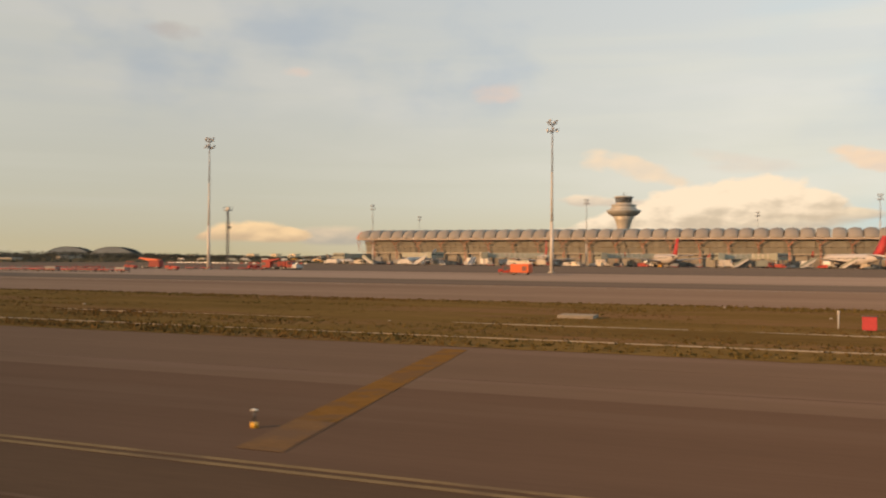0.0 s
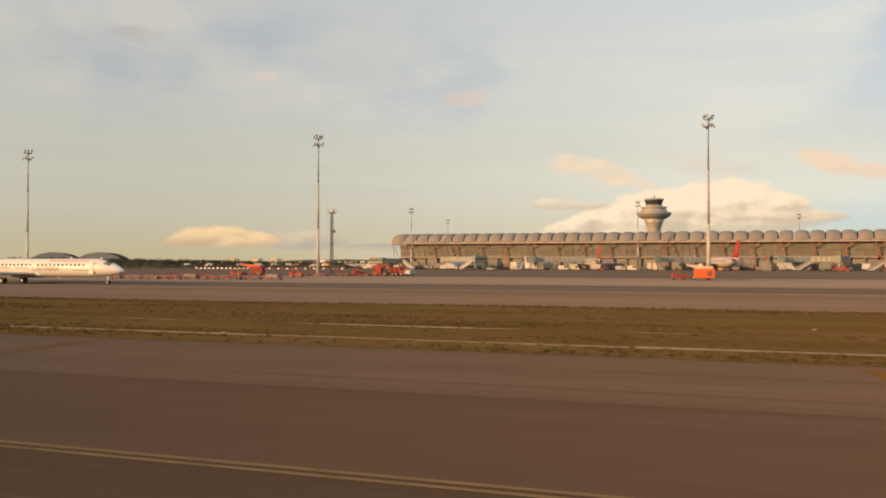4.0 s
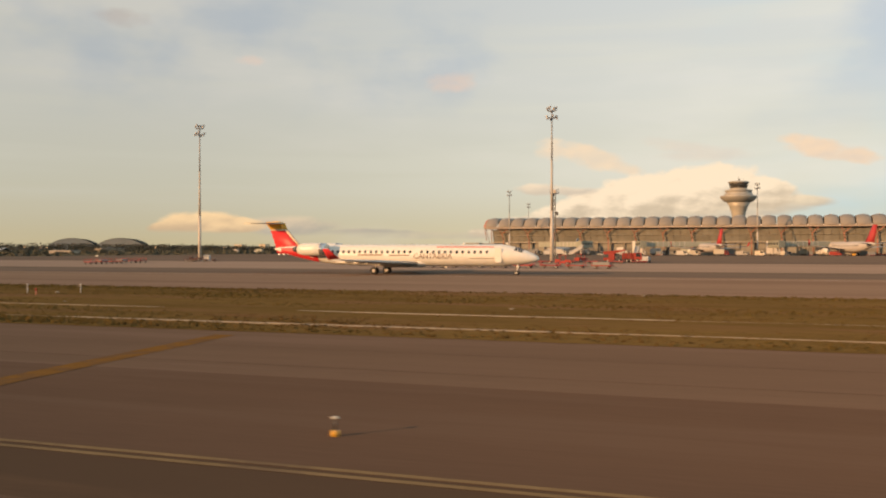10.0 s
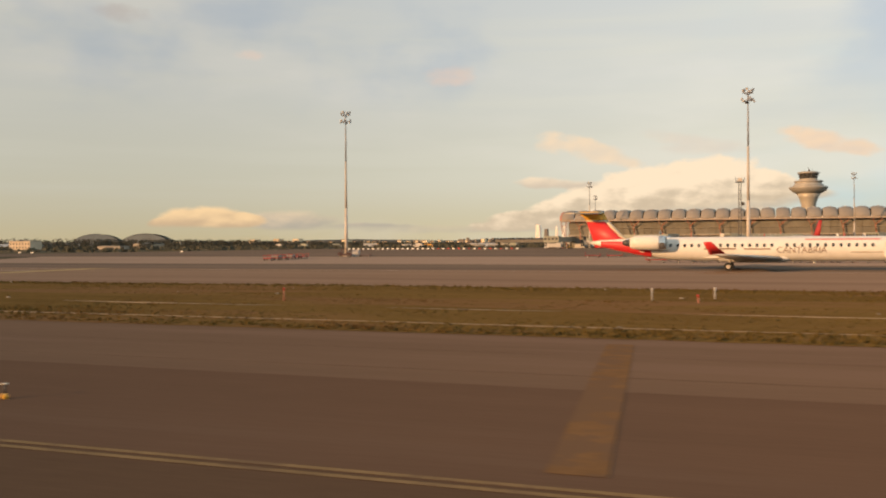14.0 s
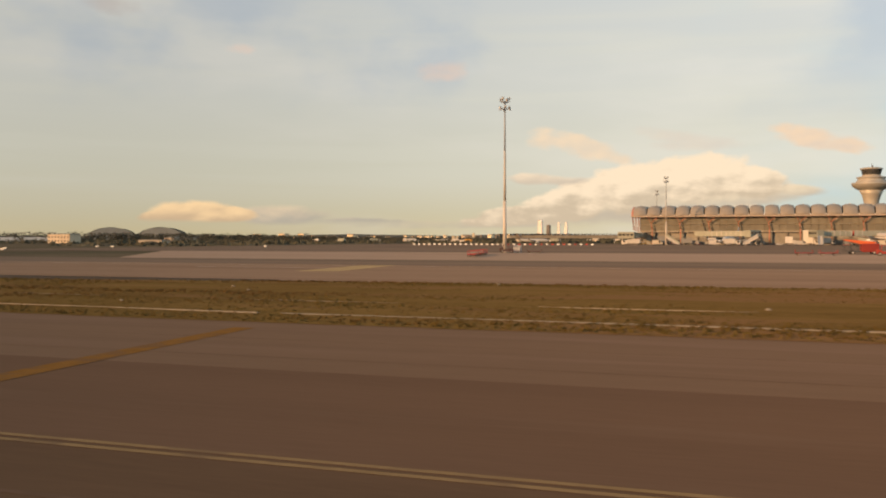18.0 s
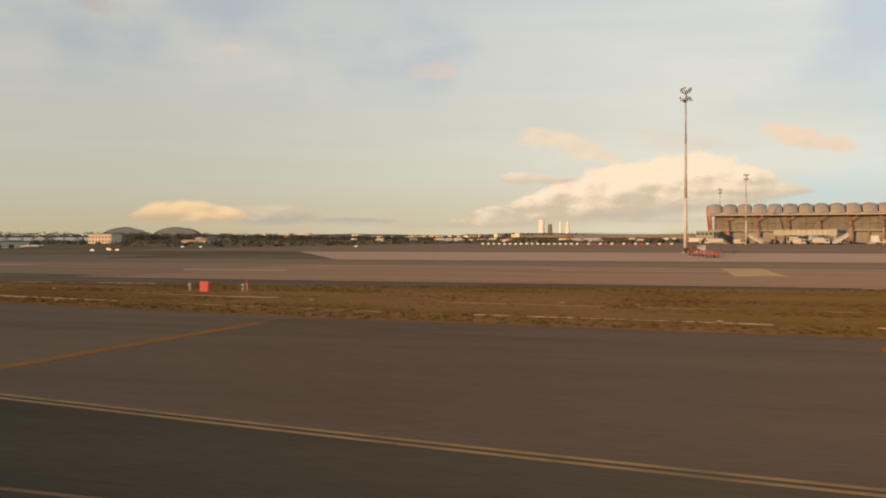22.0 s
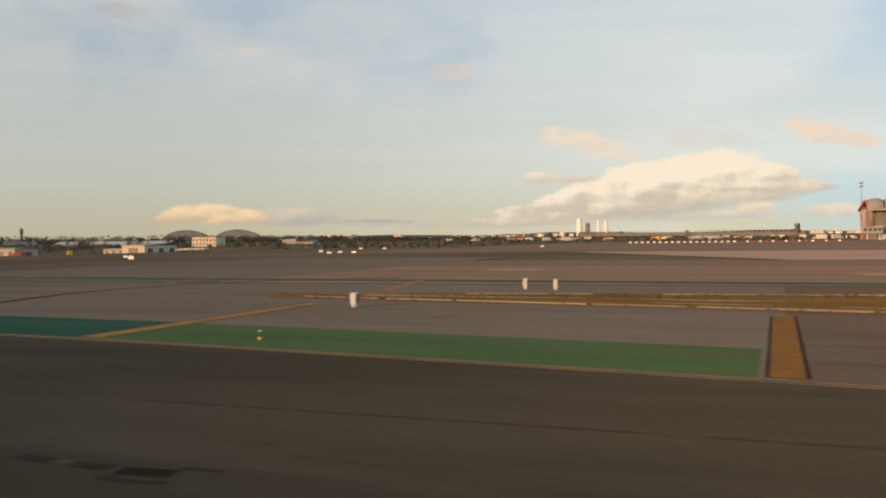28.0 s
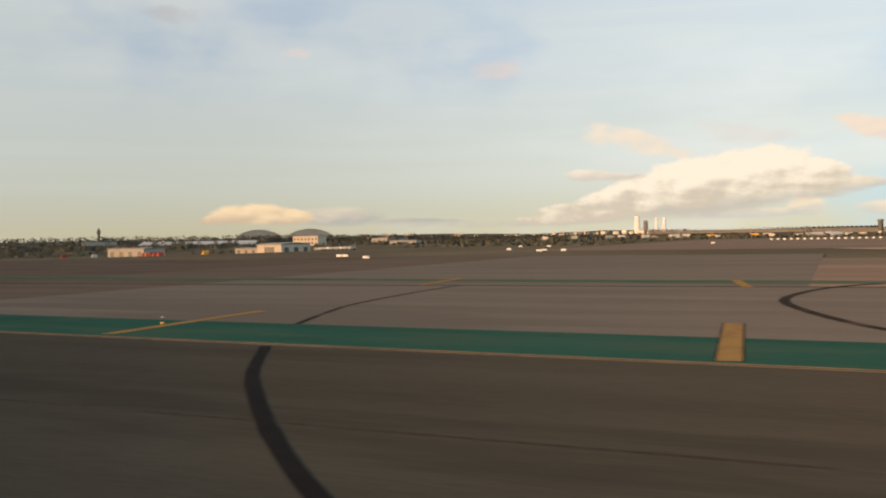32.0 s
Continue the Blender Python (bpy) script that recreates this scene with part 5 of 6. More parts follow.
def boarding_bridge(x, tall=7.3, turn=0.0, length=26.0):
    p = thing("boarding_bridge", "pale grey-green boarding bridge on wheeled legs beside the terminal", "boarding bridge", "boarding bridges", at=(x, 478, -0.03), turn=turn)
    bm = B()
    box(bm, -4.4, 4.4, -1.8, 1.8, tall - 3.4, tall, 0.12)
    part("cab", bm, "bridge_panel", p)
    cab = p.children[-1]
    for i in range(4):
        bm = B()
        box(bm, -3.9 + i * 2.1, -2.5 + i * 2.1, -1.86, -1.82, tall - 1.9, tall - 0.9)
        part("cab_window", bm, "dark_glass", cab)
    bm = B()
    box(bm, -1.5, 1.5, 1.8, length, tall - 2.9, tall - 0.3, 0.1)
    tn = part("tunnel", bm, "bridge_panel", p)
    bm = B()
    for i in range(8):
        box(bm, -1.56, 1.56, 2.6 + i * 2.8, 2.9 + i * 2.8, tall - 3.0, tall - 0.2)
    part("tunnel_ribs", bm, "galvanised", tn)
    for sx in (-2.6, 2.6):
        bm = B()
        box(bm, sx - 0.28, sx + 0.28, -0.3, 0.3, 0.5, tall - 3.4)
        part("leg", bm, "galvanised", p)
        wheel(p, sx, 0, 0.45, 0.45, 0.5)
    bm = B()
    for k in range(9):
        box(bm, 5.2 + k * 0.42, 5.62 + k * 0.42, -1.0, 0.2, tall - 3.7 - k * 0.40, tall - 3.6 - k * 0.40)
    tube(bm, (5.2, -1.0, tall - 2.6), (9.0, -1.0, 1.0), 0.05, 0.05, 5)
    tube(bm, (8.9, -1.0, 0.0), (8.9, -1.0, 1.0), 0.06, 0.06, 5)
    part("stair", bm, "galvanised", p)
    return p


for i, x in enumerate((-267, -206, -177, -112, -53, -24, 45, 100)):
    boarding_bridge(x, 7.3 if i else 6.6, (-62, 58, -66, -55)[i % 4] if i else -10, 30.0 + 3 * (i % 3))

# ---------------------------------------------------------------- vehicles and apron gear


def van(at, turn, mat, label, long=5.2, high=2.2, name="van", glass=True, group="apron vehicles"):
    p = thing(name, label, "van" if name == "van" else name.replace("_", " "), group, at=at, turn=turn)
    w = 0.95
    bm = B()
    side = [(-long / 2, 0.45), (long / 2, 0.45), (long / 2, 1.0), (long / 2 - 0.5, 1.15), (long / 2 - 1.05, high * 0.95), (long / 2 - 1.4, high), (-long / 2 + 0.1, high), (-long / 2, high - 0.15)]
    loft(bm, [[(x, y, z) for x, z in side] for y in (-w, w)], smooth=False)
    part("body", bm, mat, p)
    if glass:
        bm = B()
        for s in (-1, 1):
            bm.faces.new([bm.verts.new(v) for v in ((long / 2 - 0.75, s * (w + 0.01), 1.25), (long / 2 - 1.15, s * (w + 0.01), high * 0.9), (long / 2 - 2.0, s * (w + 0.01), high * 0.9), (long / 2 - 2.0, s * (w + 0.01), 1.25))])
        bm.faces.new([bm.verts.new(v) for v in ((long / 2 - 0.49, -w + 0.1, 1.2), (long / 2 - 0.49, w - 0.1, 1.2), (long / 2 - 1.02, w - 0.1, high * 0.92), (long / 2 - 1.02, -w + 0.1, high * 0.92))])
        part("windows", bm, "dark_glass", p)
    for x in (-long / 2 + 0.9, long / 2 - 0.9):
        for y in (-w + 0.08, w - 0.08):
            wheel(p, x, y, 0.35, 0.35, 0.24)
    for y in (-0.7, 0.7):
        bm = B()
        box(bm, long / 2, long / 2 + 0.03, y - 0.15, y + 0.15, 0.75, 0.95)
        part("headlight", bm, "lamp_glass", p)
    return p


def truck(at, turn, box_mat, cab_mat, label, long=7.5, high=3.2):
    p = thing("box_truck", label, "truck", "apron vehicles", at=at, turn=turn)
    bm = B()
    box(bm, -long / 2, long / 2 - 2.1, -1.2, 1.2, 0.9, high, 0.05)
    part("cargo_box", bm, box_mat, p)
    bm = B()
    side = [(long / 2 - 2.0, 0.6), (long / 2, 0.6), (long / 2, 1.4), (long / 2 - 0.35, 2.4), (long / 2 - 2.0, 2.4)]
    loft(bm, [[(x, y, z) for x, z in side] for y in (-1.1, 1.1)], smooth=False)
    part("cab", bm, cab_mat, p)
    bm = B()
    bm.faces.new([bm.verts.new(v) for v in ((long / 2 + 0.01, -1.0, 1.42), (long / 2 + 0.01, 1.0, 1.42), (long / 2 - 0.33, 1.0, 2.32), (long / 2 - 0.33, -1.0, 2.32))])
    part("windscreen", bm, "dark_glass", p)
    for s in (-1, 1):
        bm = B()
        bm.faces.new([bm.verts.new(v) for v in ((long / 2 - 0.3, s * 1.11, 1.4), (long / 2 - 0.5, s * 1.11, 2.25), (long / 2 - 1.4, s * 1.11, 2.25), (long / 2 - 1.4, s * 1.11, 1.4))])
        part("side_window", bm, "dark_glass", p)
    bm = B()
    box(bm, -long / 2, long / 2 - 0.2, -0.5, 0.5, 0.55, 0.9)
    part("chassis", bm, "dark_metal", p)
    for x in (-long / 2 + 1.2, -long / 2 + 2.2, long / 2 - 1.1):
        for y in (-1.0, 1.0):
            wheel(p, x, y, 0.46, 0.46, 0.3)
    return p


def dolly(at, turn, loaded=0.0, paint="dolly_red"):
    p = thing("baggage_dolly", "low dark flatbed baggage dolly by a light mast" if paint != "dolly_red" else "low red flatbed baggage dolly standing in a row on the apron" if not loaded else "red baggage dolly carrying a dull container", "baggage dolly", "baggage dollies", at=at, turn=turn)
    bm = B()
    box(bm, -1.65, 1.65, -0.8, 0.8, 0.42, 0.56, 0.02)
    part("deck", bm, paint, p)
    bm = B()
    for x in (-1.6, 1.6):
        tube(bm, (x, -0.75, 0.56), (x, -0.75, 1.05), 0.035, 0.035, 5)
        tube(bm, (x, 0.75, 0.56), (x, 0.75, 1.05), 0.035, 0.035, 5)
        tube(bm, (x, -0.75, 1.05), (x, 0.75, 1.05), 0.035, 0.035, 5)
    part("end_rail", bm, paint, p)
    for x in (-1.1, 1.1):
        for y in (-0.65, 0.65):
            wheel(p, x, y, 0.2, 0.2, 0.14)
    bm = B()
    tube(bm, (1.65, 0, 0.36), (2.5, 0, 0.25), 0.04, 0.04, 5)
    part("tow_bar", bm, "dark_metal", p)
    if loaded:
        bm = B()
        box(bm, -1.45, 1.45, -0.72, 0.72, 0.57, 0.57 + loaded, 0.04)
        part("container", bm, "shed_grey", p)
    return p


def tractor(at, turn, mat, label):
    p = thing("baggage_tractor", label, "tractor", "apron tractors", at=at, turn=turn)
    bm = B()
    side = [(-1.6, 0.35), (1.6, 0.35), (1.6, 0.95), (0.4, 1.05), (0.3, 0.8), (-0.7, 0.8), (-0.8, 1.15), (-1.6, 1.15)]
    loft(bm, [[(x, y, z) for x, z in side] for y in (-0.75, 0.75)], smooth=False)
    part("body", bm, mat, p)
    bm = B()
    for x in (-0.7, 0.5):
        for y in (-0.68, 0.68):
            tube(bm, (x, y, 0.9), (x, y, 1.95), 0.04, 0.04, 5)
    box(bm, -0.85, 0.65, -0.75, 0.75, 1.95, 2.03)
    part("canopy", bm, mat, p)
    for x in (-1.05, 1.0):
        for y in (-0.7, 0.7):
            wheel(p, x, y, 0.34, 0.34, 0.24)
    return p


def belt_loader(at, turn, mat, belt_mat, label, long=8.0):
    p = thing("belt_loader", label, "belt loader", "belt loaders", at=at, turn=turn)
    bm = B()
    box(bm, -long / 2, 0.4, -1.1, 1.1, 0.5, 2.3, 0.08)
    part("body", bm, mat, p)
    bm = B()
    loft(bm, [[(x, y, z) for x, z in ((-0.6, 1.9), (long / 2 + 0.6, 2.9), (long / 2 + 0.6, 3.15), (-2.4, 2.65), (-2.4, 2.4))] for y in (-0.85, 0.85)], smooth=False)
    part("conveyor", bm, belt_mat, p)
    bm = B()
    for x, z in ((1.2, 2.3), (2.6, 2.6), (3.8, 2.8)):
        tube(bm, (x, -0.8, 0.6), (x, -0.8, z), 0.06, 0.06, 5)
        tube(bm, (x, 0.8, 0.6), (x, 0.8, z), 0.06, 0.06, 5)
        tube(bm, (x - 0.8, -0.8, 0.6), (x, -0.8, z), 0.05, 0.05, 5)
    box(bm, 0.4, long / 2, -0.8, 0.8, 0.5, 0.75)
    part("support_frame", bm, "dark_metal", p)
    for x in (-long / 2 + 1.0, long / 2 - 0.8):
        for y in (-0.95, 0.95):
            wheel(p, x, y, 0.42, 0.42, 0.28)
    bm = B()
    box(bm, -long / 2 - 0.02, -long / 2 + 1.2, -1.12, -1.105, 1.2, 2.0)
    part("door_panel", bm, "dark_metal", p)
    return p


def stairs_truck(at, turn, mat):
    p = thing("passenger_stairs", "mobile passenger stairs with pale sides on the apron", "stairs", "passenger stairs", at=at, turn=turn)
    bm = B()
    loft(bm, [[(x, y, z) for x, z in ((-3.4, 0.5), (3.4, 4.6), (3.4, 3.7), (-2.2, 0.3))] for y in (-1.0, 1.0)], smooth=False)
    part("flight", bm, "galvanised", p)
    for s in (-1.0, 1.0):
        bm = B()
        loft(bm, [[(x, s + d, z) for x, z in ((-3.4, 0.6), (3.4, 4.7), (3.4, 5.7), (-3.4, 1.6))] for d in (-0.04, 0.04)], smooth=False)
        part("side_panel", bm, mat, p)
    bm = B()
    box(bm, -3.2, 3.4, -0.9, 0.9, 0.4, 0.7)
    tube(bm, (3.0, -0.8, 0.5), (3.0, -0.8, 4.2), 0.09, 0.09, 6)
    tube(bm, (3.0, 0.8, 0.5), (3.0, 0.8, 4.2), 0.09, 0.09, 6)
    part("carriage", bm, "dark_metal", p)
    for x in (-2.4, 2.6):
        for y in (-0.95, 0.95):
            wheel(p, x, y, 0.38, 0.38, 0.24)
    return p


belt_loader((-62.6, 190.5, -0.012), 186, "vehicle_orange", "cream_paint", "orange belt loader with a cream sloping conveyor on the apron", 4.6)
gpu = thing("power_unit", "boxy orange ground power unit trailer on the apron", "power unit", at=(-61.6, 186.8, -0.012), turn=3)
bm = B()
box(bm, -2.0, 2.0, -1.0, 1.0, 0.45, 2.25, 0.08)
part("housing", bm, "vehicle_orange", gpu)
for xx in (-1.3, 1.3):
    for yy in (-0.85, 0.85):
        wheel(gpu, xx, yy, 0.28, 0.28, 0.2)
for k in range(6):
    bm = B()
    box(bm, 0.6 + k * 0.16, 0.7 + k * 0.16, -1.02, -1.005, 0.9, 1.8)
    part("vent_slat", bm, "dark_metal", gpu)
tractor((-67.0, 193.0, -0.012), 20, "vehicle_red", "red baggage tractor by the light mast")
rv = random.Random(5)
for i in range(9):                                   # long row of dollies near the middle mast
    dolly((-172.5 + i * 4.3 + rv.uniform(-0.2, 0.2), 149.0 + i * 0.55 + rv.uniform(-0.5, 0.5), -0.012), rv.uniform(-8, 8), 0.0 if i % 4 else 0.5)
for i in range(5):
    dolly((-166.0 + i * 4.6, 155.5 + rv.uniform(-0.6, 0.6), -0.012), rv.uniform(-6, 6))
belt_loader((-179.5, 211.0, -0.03), 188, "vehicle_red", "vehicle_orange", "red and orange belt loader beside the light mast", 6.0)
tractor((-152.0, 186.0, -0.012), 5, "vehicle_red", "red baggage tractor by the light mast")
belt_loader((-148.2, 224.0, -0.03), 6, "vehicle_red", "vehicle_red", "red belt loader near the light mast", 4.6)
truck((-143.9, 225.5, -0.03), 3, "vehicle_red", "vehicle_red", "dark red box truck on the apron", 4.8, 2.3)
van((-140.8, 226.0, -0.03), 84, "belly_grey", "small grey van beside red loaders", 3.0, 1.5)
tractor((-157.0, 228.5, -0.03), 60, "vehicle_red", "red baggage tractor on the dark apron")
for i in range(6):                                   # dolly row leading to the mast foot
    dolly((-249.0 - i * 0.9, 160.0 + i * 4.4, -0.012), 102 + rv.uniform(-6, 6), 0.4 if i in (1, 3) else 0.0)
for x, y in ((-252.0, 200.0), (-247.5, 201.5)):
    dolly((x, y, -0.012), 15, 0.0, "dolly_dark")
truck((-113.0, 487.0, -0.03), 4, "vehicle_white", "vehicle_white", "catering truck with a raised white box at the terminal", 7.5, 7.2)
truck((-179.0, 487.0, -0.03), -5, "vehicle_white", "vehicle_white", "catering truck with a raised white box at the terminal", 7.0, 7.4)
tractor((-255.5, 207.0, -0.012), 20, "dolly_dark", "dark red baggage tractor at the light mast foot")
cabinet = thing("switch_cabinet", "grey steel switch cabinet at the light mast foot", "cabinet", at=(-253.6, 209.5, -0.03))
bm = B()
box(bm, -0.9, 0.9, -0.4, 0.4, 0.1, 1.7, 0.04)
part("housing", bm, "belly_grey", cabinet)
for dx in (-0.45, 0.45):
    bm = B()
    box(bm, dx - 0.42, dx + 0.42, -0.43, -0.405, 0.2, 1.6)
    part("door", bm, "galvanised", cabinet)
bm = B()
box(bm, -0.95, 0.95, -0.45, 0.45, 0.0, 0.1)
part("plinth", bm, "tower_concrete", cabinet)
tractor((-176.5, 199.0, -0.012), 0, "vehicle_red", "red baggage tractor on the pale concrete")
dolly((-187.0, 196.5, -0.012), 10)
dolly((-191.5, 196.0, -0.012), 4)
for i in range(5):
    dolly((-160 + i * 5.2, 205 + rv.uniform(-2, 2), -0.012), rv.uniform(-15, 15))

# gear crowded along the terminal
for i in range(34):
    x = -262 + i * 9.6 + rv.uniform(-3, 3)
    y = rv.uniform(452, 474)
    kind = rv.random()
    turn = rv.choice((0, 180, 90, 12, -10))
    if kind < 0.30:
        van((x, y, -0.03), turn, rv.choice(("vehicle_white", "vehicle_white", "cream_paint", "vehicle_red")), "service van standing among gear before the terminal", rv.uniform(4.4, 6), rv.uniform(1.9, 2.6))
    elif kind < 0.56:
        truck((x, y, -0.03), turn, rv.choice(("vehicle_white", "bridge_panel", "cream_paint")), rv.choice(("vehicle_white", "vehicle_white", "vehicle_red")), "pale catering truck standing before the terminal", rv.uniform(6, 8.5), rv.uniform(2.8, 4.0))
    elif kind < 0.72:
        stairs_truck((x, y, -0.03), turn, rv.choice(("bridge_panel", "belly_grey", "vehicle_white")))
    elif kind < 0.86:
        tractor((x, y, -0.03), turn, rv.choice(("vehicle_red", "vehicle_yellow", "vehicle_white")), "baggage tractor standing before the terminal")
    else:
        dolly((x, y, -0.03), turn, 1.5)

# second row of gear close under the terminal front
for i in range(44):
    x = -266 + i * 7.3 + rv.uniform(-2.5, 2.5)
    y = rv.uniform(484, 499)
    kind = rv.random()
    turn = rv.choice((0, 180, 90, 6, -8, 75))
    if kind < 0.28:
        van((x, y, -0.03), turn, rv.choice(("belly_grey", "vehicle_white", "shed_grey")), "dull service van parked under the terminal front", rv.uniform(4.2, 5.4), rv.uniform(1.7, 2.4))
    elif kind < 0.52:
        truck((x, y, -0.03), turn, rv.choice(("shed_grey", "bridge_panel", "vehicle_white")), rv.choice(("vehicle_white", "shed_grey")), "service truck with a dull box under the terminal front", rv.uniform(5.5, 8), rv.uniform(2.8, 4.6))
    elif kind < 0.66:
        tractor((x, y, -0.03), turn, rv.choice(("vehicle_red", "vehicle_yellow", "shed_grey")), "baggage tractor parked under the terminal front")
    else:
        dolly((x, y, -0.03), turn, rv.choice((0.0, 1.4, 1.6)))

# barrier blocks in a line, red and white by turns


def barrier(at, mat, label):
    bm = B()
    loft(bm, [[(-0.6, -w, z0), (0.6, -w, z0), (0.6, w, z0), (-0.6, w, z0)] for z0, w in ((0, 0.3), (0.2, 0.28), (0.35, 0.15), (0.75, 0.12))], smooth=False)
    ob = solid("barrier_block", bm, mat, label, "barrier", "apron barriers")
    ob.matrix_world = pose(*at, 0, 0, 0)
    return ob


for i in range(34):
    white = i < 18 or i % 2
    barrier((-378 + i * 2.9, 462 + 0.06 * i, -0.1), "white_paint" if white else "vehicle_red", "white plastic barrier block in a long line" if white else "red plastic barrier block in a long line")

# ---------------------------------------------------------------- small things beside the taxiway


def edge_light(x, y):
    p = thing("edge_light", "small taxiway edge light on a yellow base", "edge light", "edge lights", at=(x, y, 0.0))
    bm = B()
    tube(bm, (0, 0, 0), (0, 0, 0.10), 0.07, 0.066, 12)
    part("base", bm, "gold_paint", p, "yellow painted base")
    bm = B()
    tube(bm, (0, 0, 0.11), (0, 0, 0.31), 0.022, 0.022, 8)
    part("stem", bm, "dark_metal", p)
    bm = B()
    lathe(bm, [(0.045, 0.30), (0.068, 0.31), (0.068, 0.325), (0.04, 0.342), (0.01, 0.345)], 12)
    part("lens", bm, "blue_lens", p, "pale glass lens")
    return p


for x, y in ((-10.8, 14.55), (-66.0, 14.8), (-117.6, 14.3), (-169.6, 15.4), (-221.2, 15.5), (-235.7, 14.15), (-273.3, 20.95), (-324.0, 27.75), (-377.0, 34.5)):
    edge_light(x, y)


def sign_board(x, y, w, h, mat, label, turn=0.0, z0=0.12):
    p = thing("sign_board", label, "sign", "airfield signs", at=(x, y, 0.06), turn=turn)
    bm = B()
    box(bm, -w / 2, w / 2, -0.07, 0.07, z0, z0 + h, 0.015)
    part("panel", bm, mat, p)
    for sx in (-w * 0.35, w * 0.35):
        bm = B()
        tube(bm, (sx, 0, -0.05), (sx, 0, z0), 0.03, 0.03, 6)
        part("leg", bm, "galvanised", p)
    bm = B()
    box(bm, -w / 2 - 0.03, w / 2 + 0.03, -0.09, 0.09, z0 + h, z0 + h + 0.03)
    part("top_rail", bm, "dark_metal", p)
    return p


def marker_post(x, y, h, mat, label):
    p = thing("marker_post", label, "marker post", "marker posts", at=(x, y, 0.05))
    bm = B()
    tube(bm, (0, 0, -0.05), (0, 0, h), 0.042, 0.038, 8)
    part("post", bm, "column_red" if mat == "vehicle_red" else "belly_grey", p)
    bm = B()
    tube(bm, (0, 0, h - 0.16), (0, 0, h), 0.06, 0.06, 8)
    part("band", bm, mat, p)
    return p


sign_board(-273.88, 48.3, 0.62, 0.66, "sign_red", "small plain red board standing in the grass", 0.0, 0.0)
sign_board(0.45, 44.9, 0.60, 0.60, "sign_red", "plain red board standing in the grass", 0.0, 0.05)
for x, y, h, mat in ((-275.2, 48.7, 0.55, "galvanised"), (-271.3, 48.5, 0.58, "galvanised"), (-0.8, 45.8, 0.85, "galvanised"), (-160.6, 51.5, 0.7, "galvanised"), (-157.4, 53.2, 0.7, "galvanised")):
    marker_post(x, y, h, mat, "thin grey marker post in the grass")
for x, y in ((-180.0, 45.4), (-158.0, 49.6), (-270.9, 48.3)):
    marker_post(x, y, 0.80 if x < -175 else 0.5, "vehicle_red", "short orange-red marker in the grass")
slab = thing("concrete_slab", "pale weathered concrete slab lying in the grass", "slab", at=(-13.4, 48.0, 0.08), turn=4)
bm = B()
box(bm, -0.95, 0.95, -0.8, 0.8, -0.1, 0.16, 0.03)
part("slab", bm, "kerb", slab)
rs = random.Random(12)
for i in range(36):
    x = rs.uniform(-330, 30)
    y = rs.uniform(near_y(x) + 1, far_y(x) - 2)
    bm = B()
    bmesh.ops.create_icosphere(bm, subdivisions=1, radius=rs.uniform(0.06, 0.13))
    for v in bm.verts:
        v.co = Vector((v.co.x * rs.uniform(0.9, 1.5), v.co.y * rs.uniform(0.8, 1.2), v.co.z * 0.6 + 0.10))
    ob = solid("pale_stone", bm, "kerb", "small pale stone lying in the grass", "stone", "pale stones")
    ob.location = (x, y, 0.05)


def sign_box(x, y, turn, w=0.30, deep=0.6, h=0.55):
    p = thing("guidance_sign", "white airfield sign box on a low base seen edge-on", "sign", "airfield signs", at=(x, y, 0.0), turn=turn)
    bm = B()
    box(bm, -w / 2, w / 2, -deep / 2, deep / 2, 0.16, 0.16 + h, 0.02)
    part("casing", bm, "sign_casing", p)
    bm = B()
    box(bm, w / 2, w / 2 + 0.02, -deep / 2 + 0.05, deep / 2 - 0.05, 0.2, 0.12 + h)
    part("face", bm, "dark_metal", p)
    bm = B()
    for yy in (-deep * 0.3, deep * 0.3):
        box(bm, -0.1, 0.1, yy - 0.08, yy + 0.08, 0.0, 0.16)
    part("base", bm, "galvanised", p)
    return p


sign_box(-327.6, 42.8, 12)
sign_box(-323.1, 59.75, 10, 0.28, 0.5, 0.55)
sign_box(-320.8, 58.75, 10, 0.28, 0.5, 0.55)
for x, y in ((-443.1, 167.0), (-441.7, 167.0), (-428.1, 150.2), (-429.0, 232.0), (-414.0, 214.0), (-447.1, 296.5), (-412.7, 205.4), (-388.3, 324.5), (-408.2, 210.1), (-435.7, 291.4)):
    p = thing("guidance_sign", "small white airfield sign far across the field", "sign", "airfield signs", at=(x, y, -0.08), turn=rs.uniform(-10, 10))
    bm = B()
    box(bm, -0.6, 0.6, -0.12, 0.12, 0.14, 0.58, 0.03)
    part("panel", bm, "white_paint", p)
    bm = B()
    for sx in (-0.45, 0.45):
        tube(bm, (sx, 0, -0.05), (sx, 0, 0.2), 0.06, 0.06, 6)
    part("legs", bm, "galvanised", p)

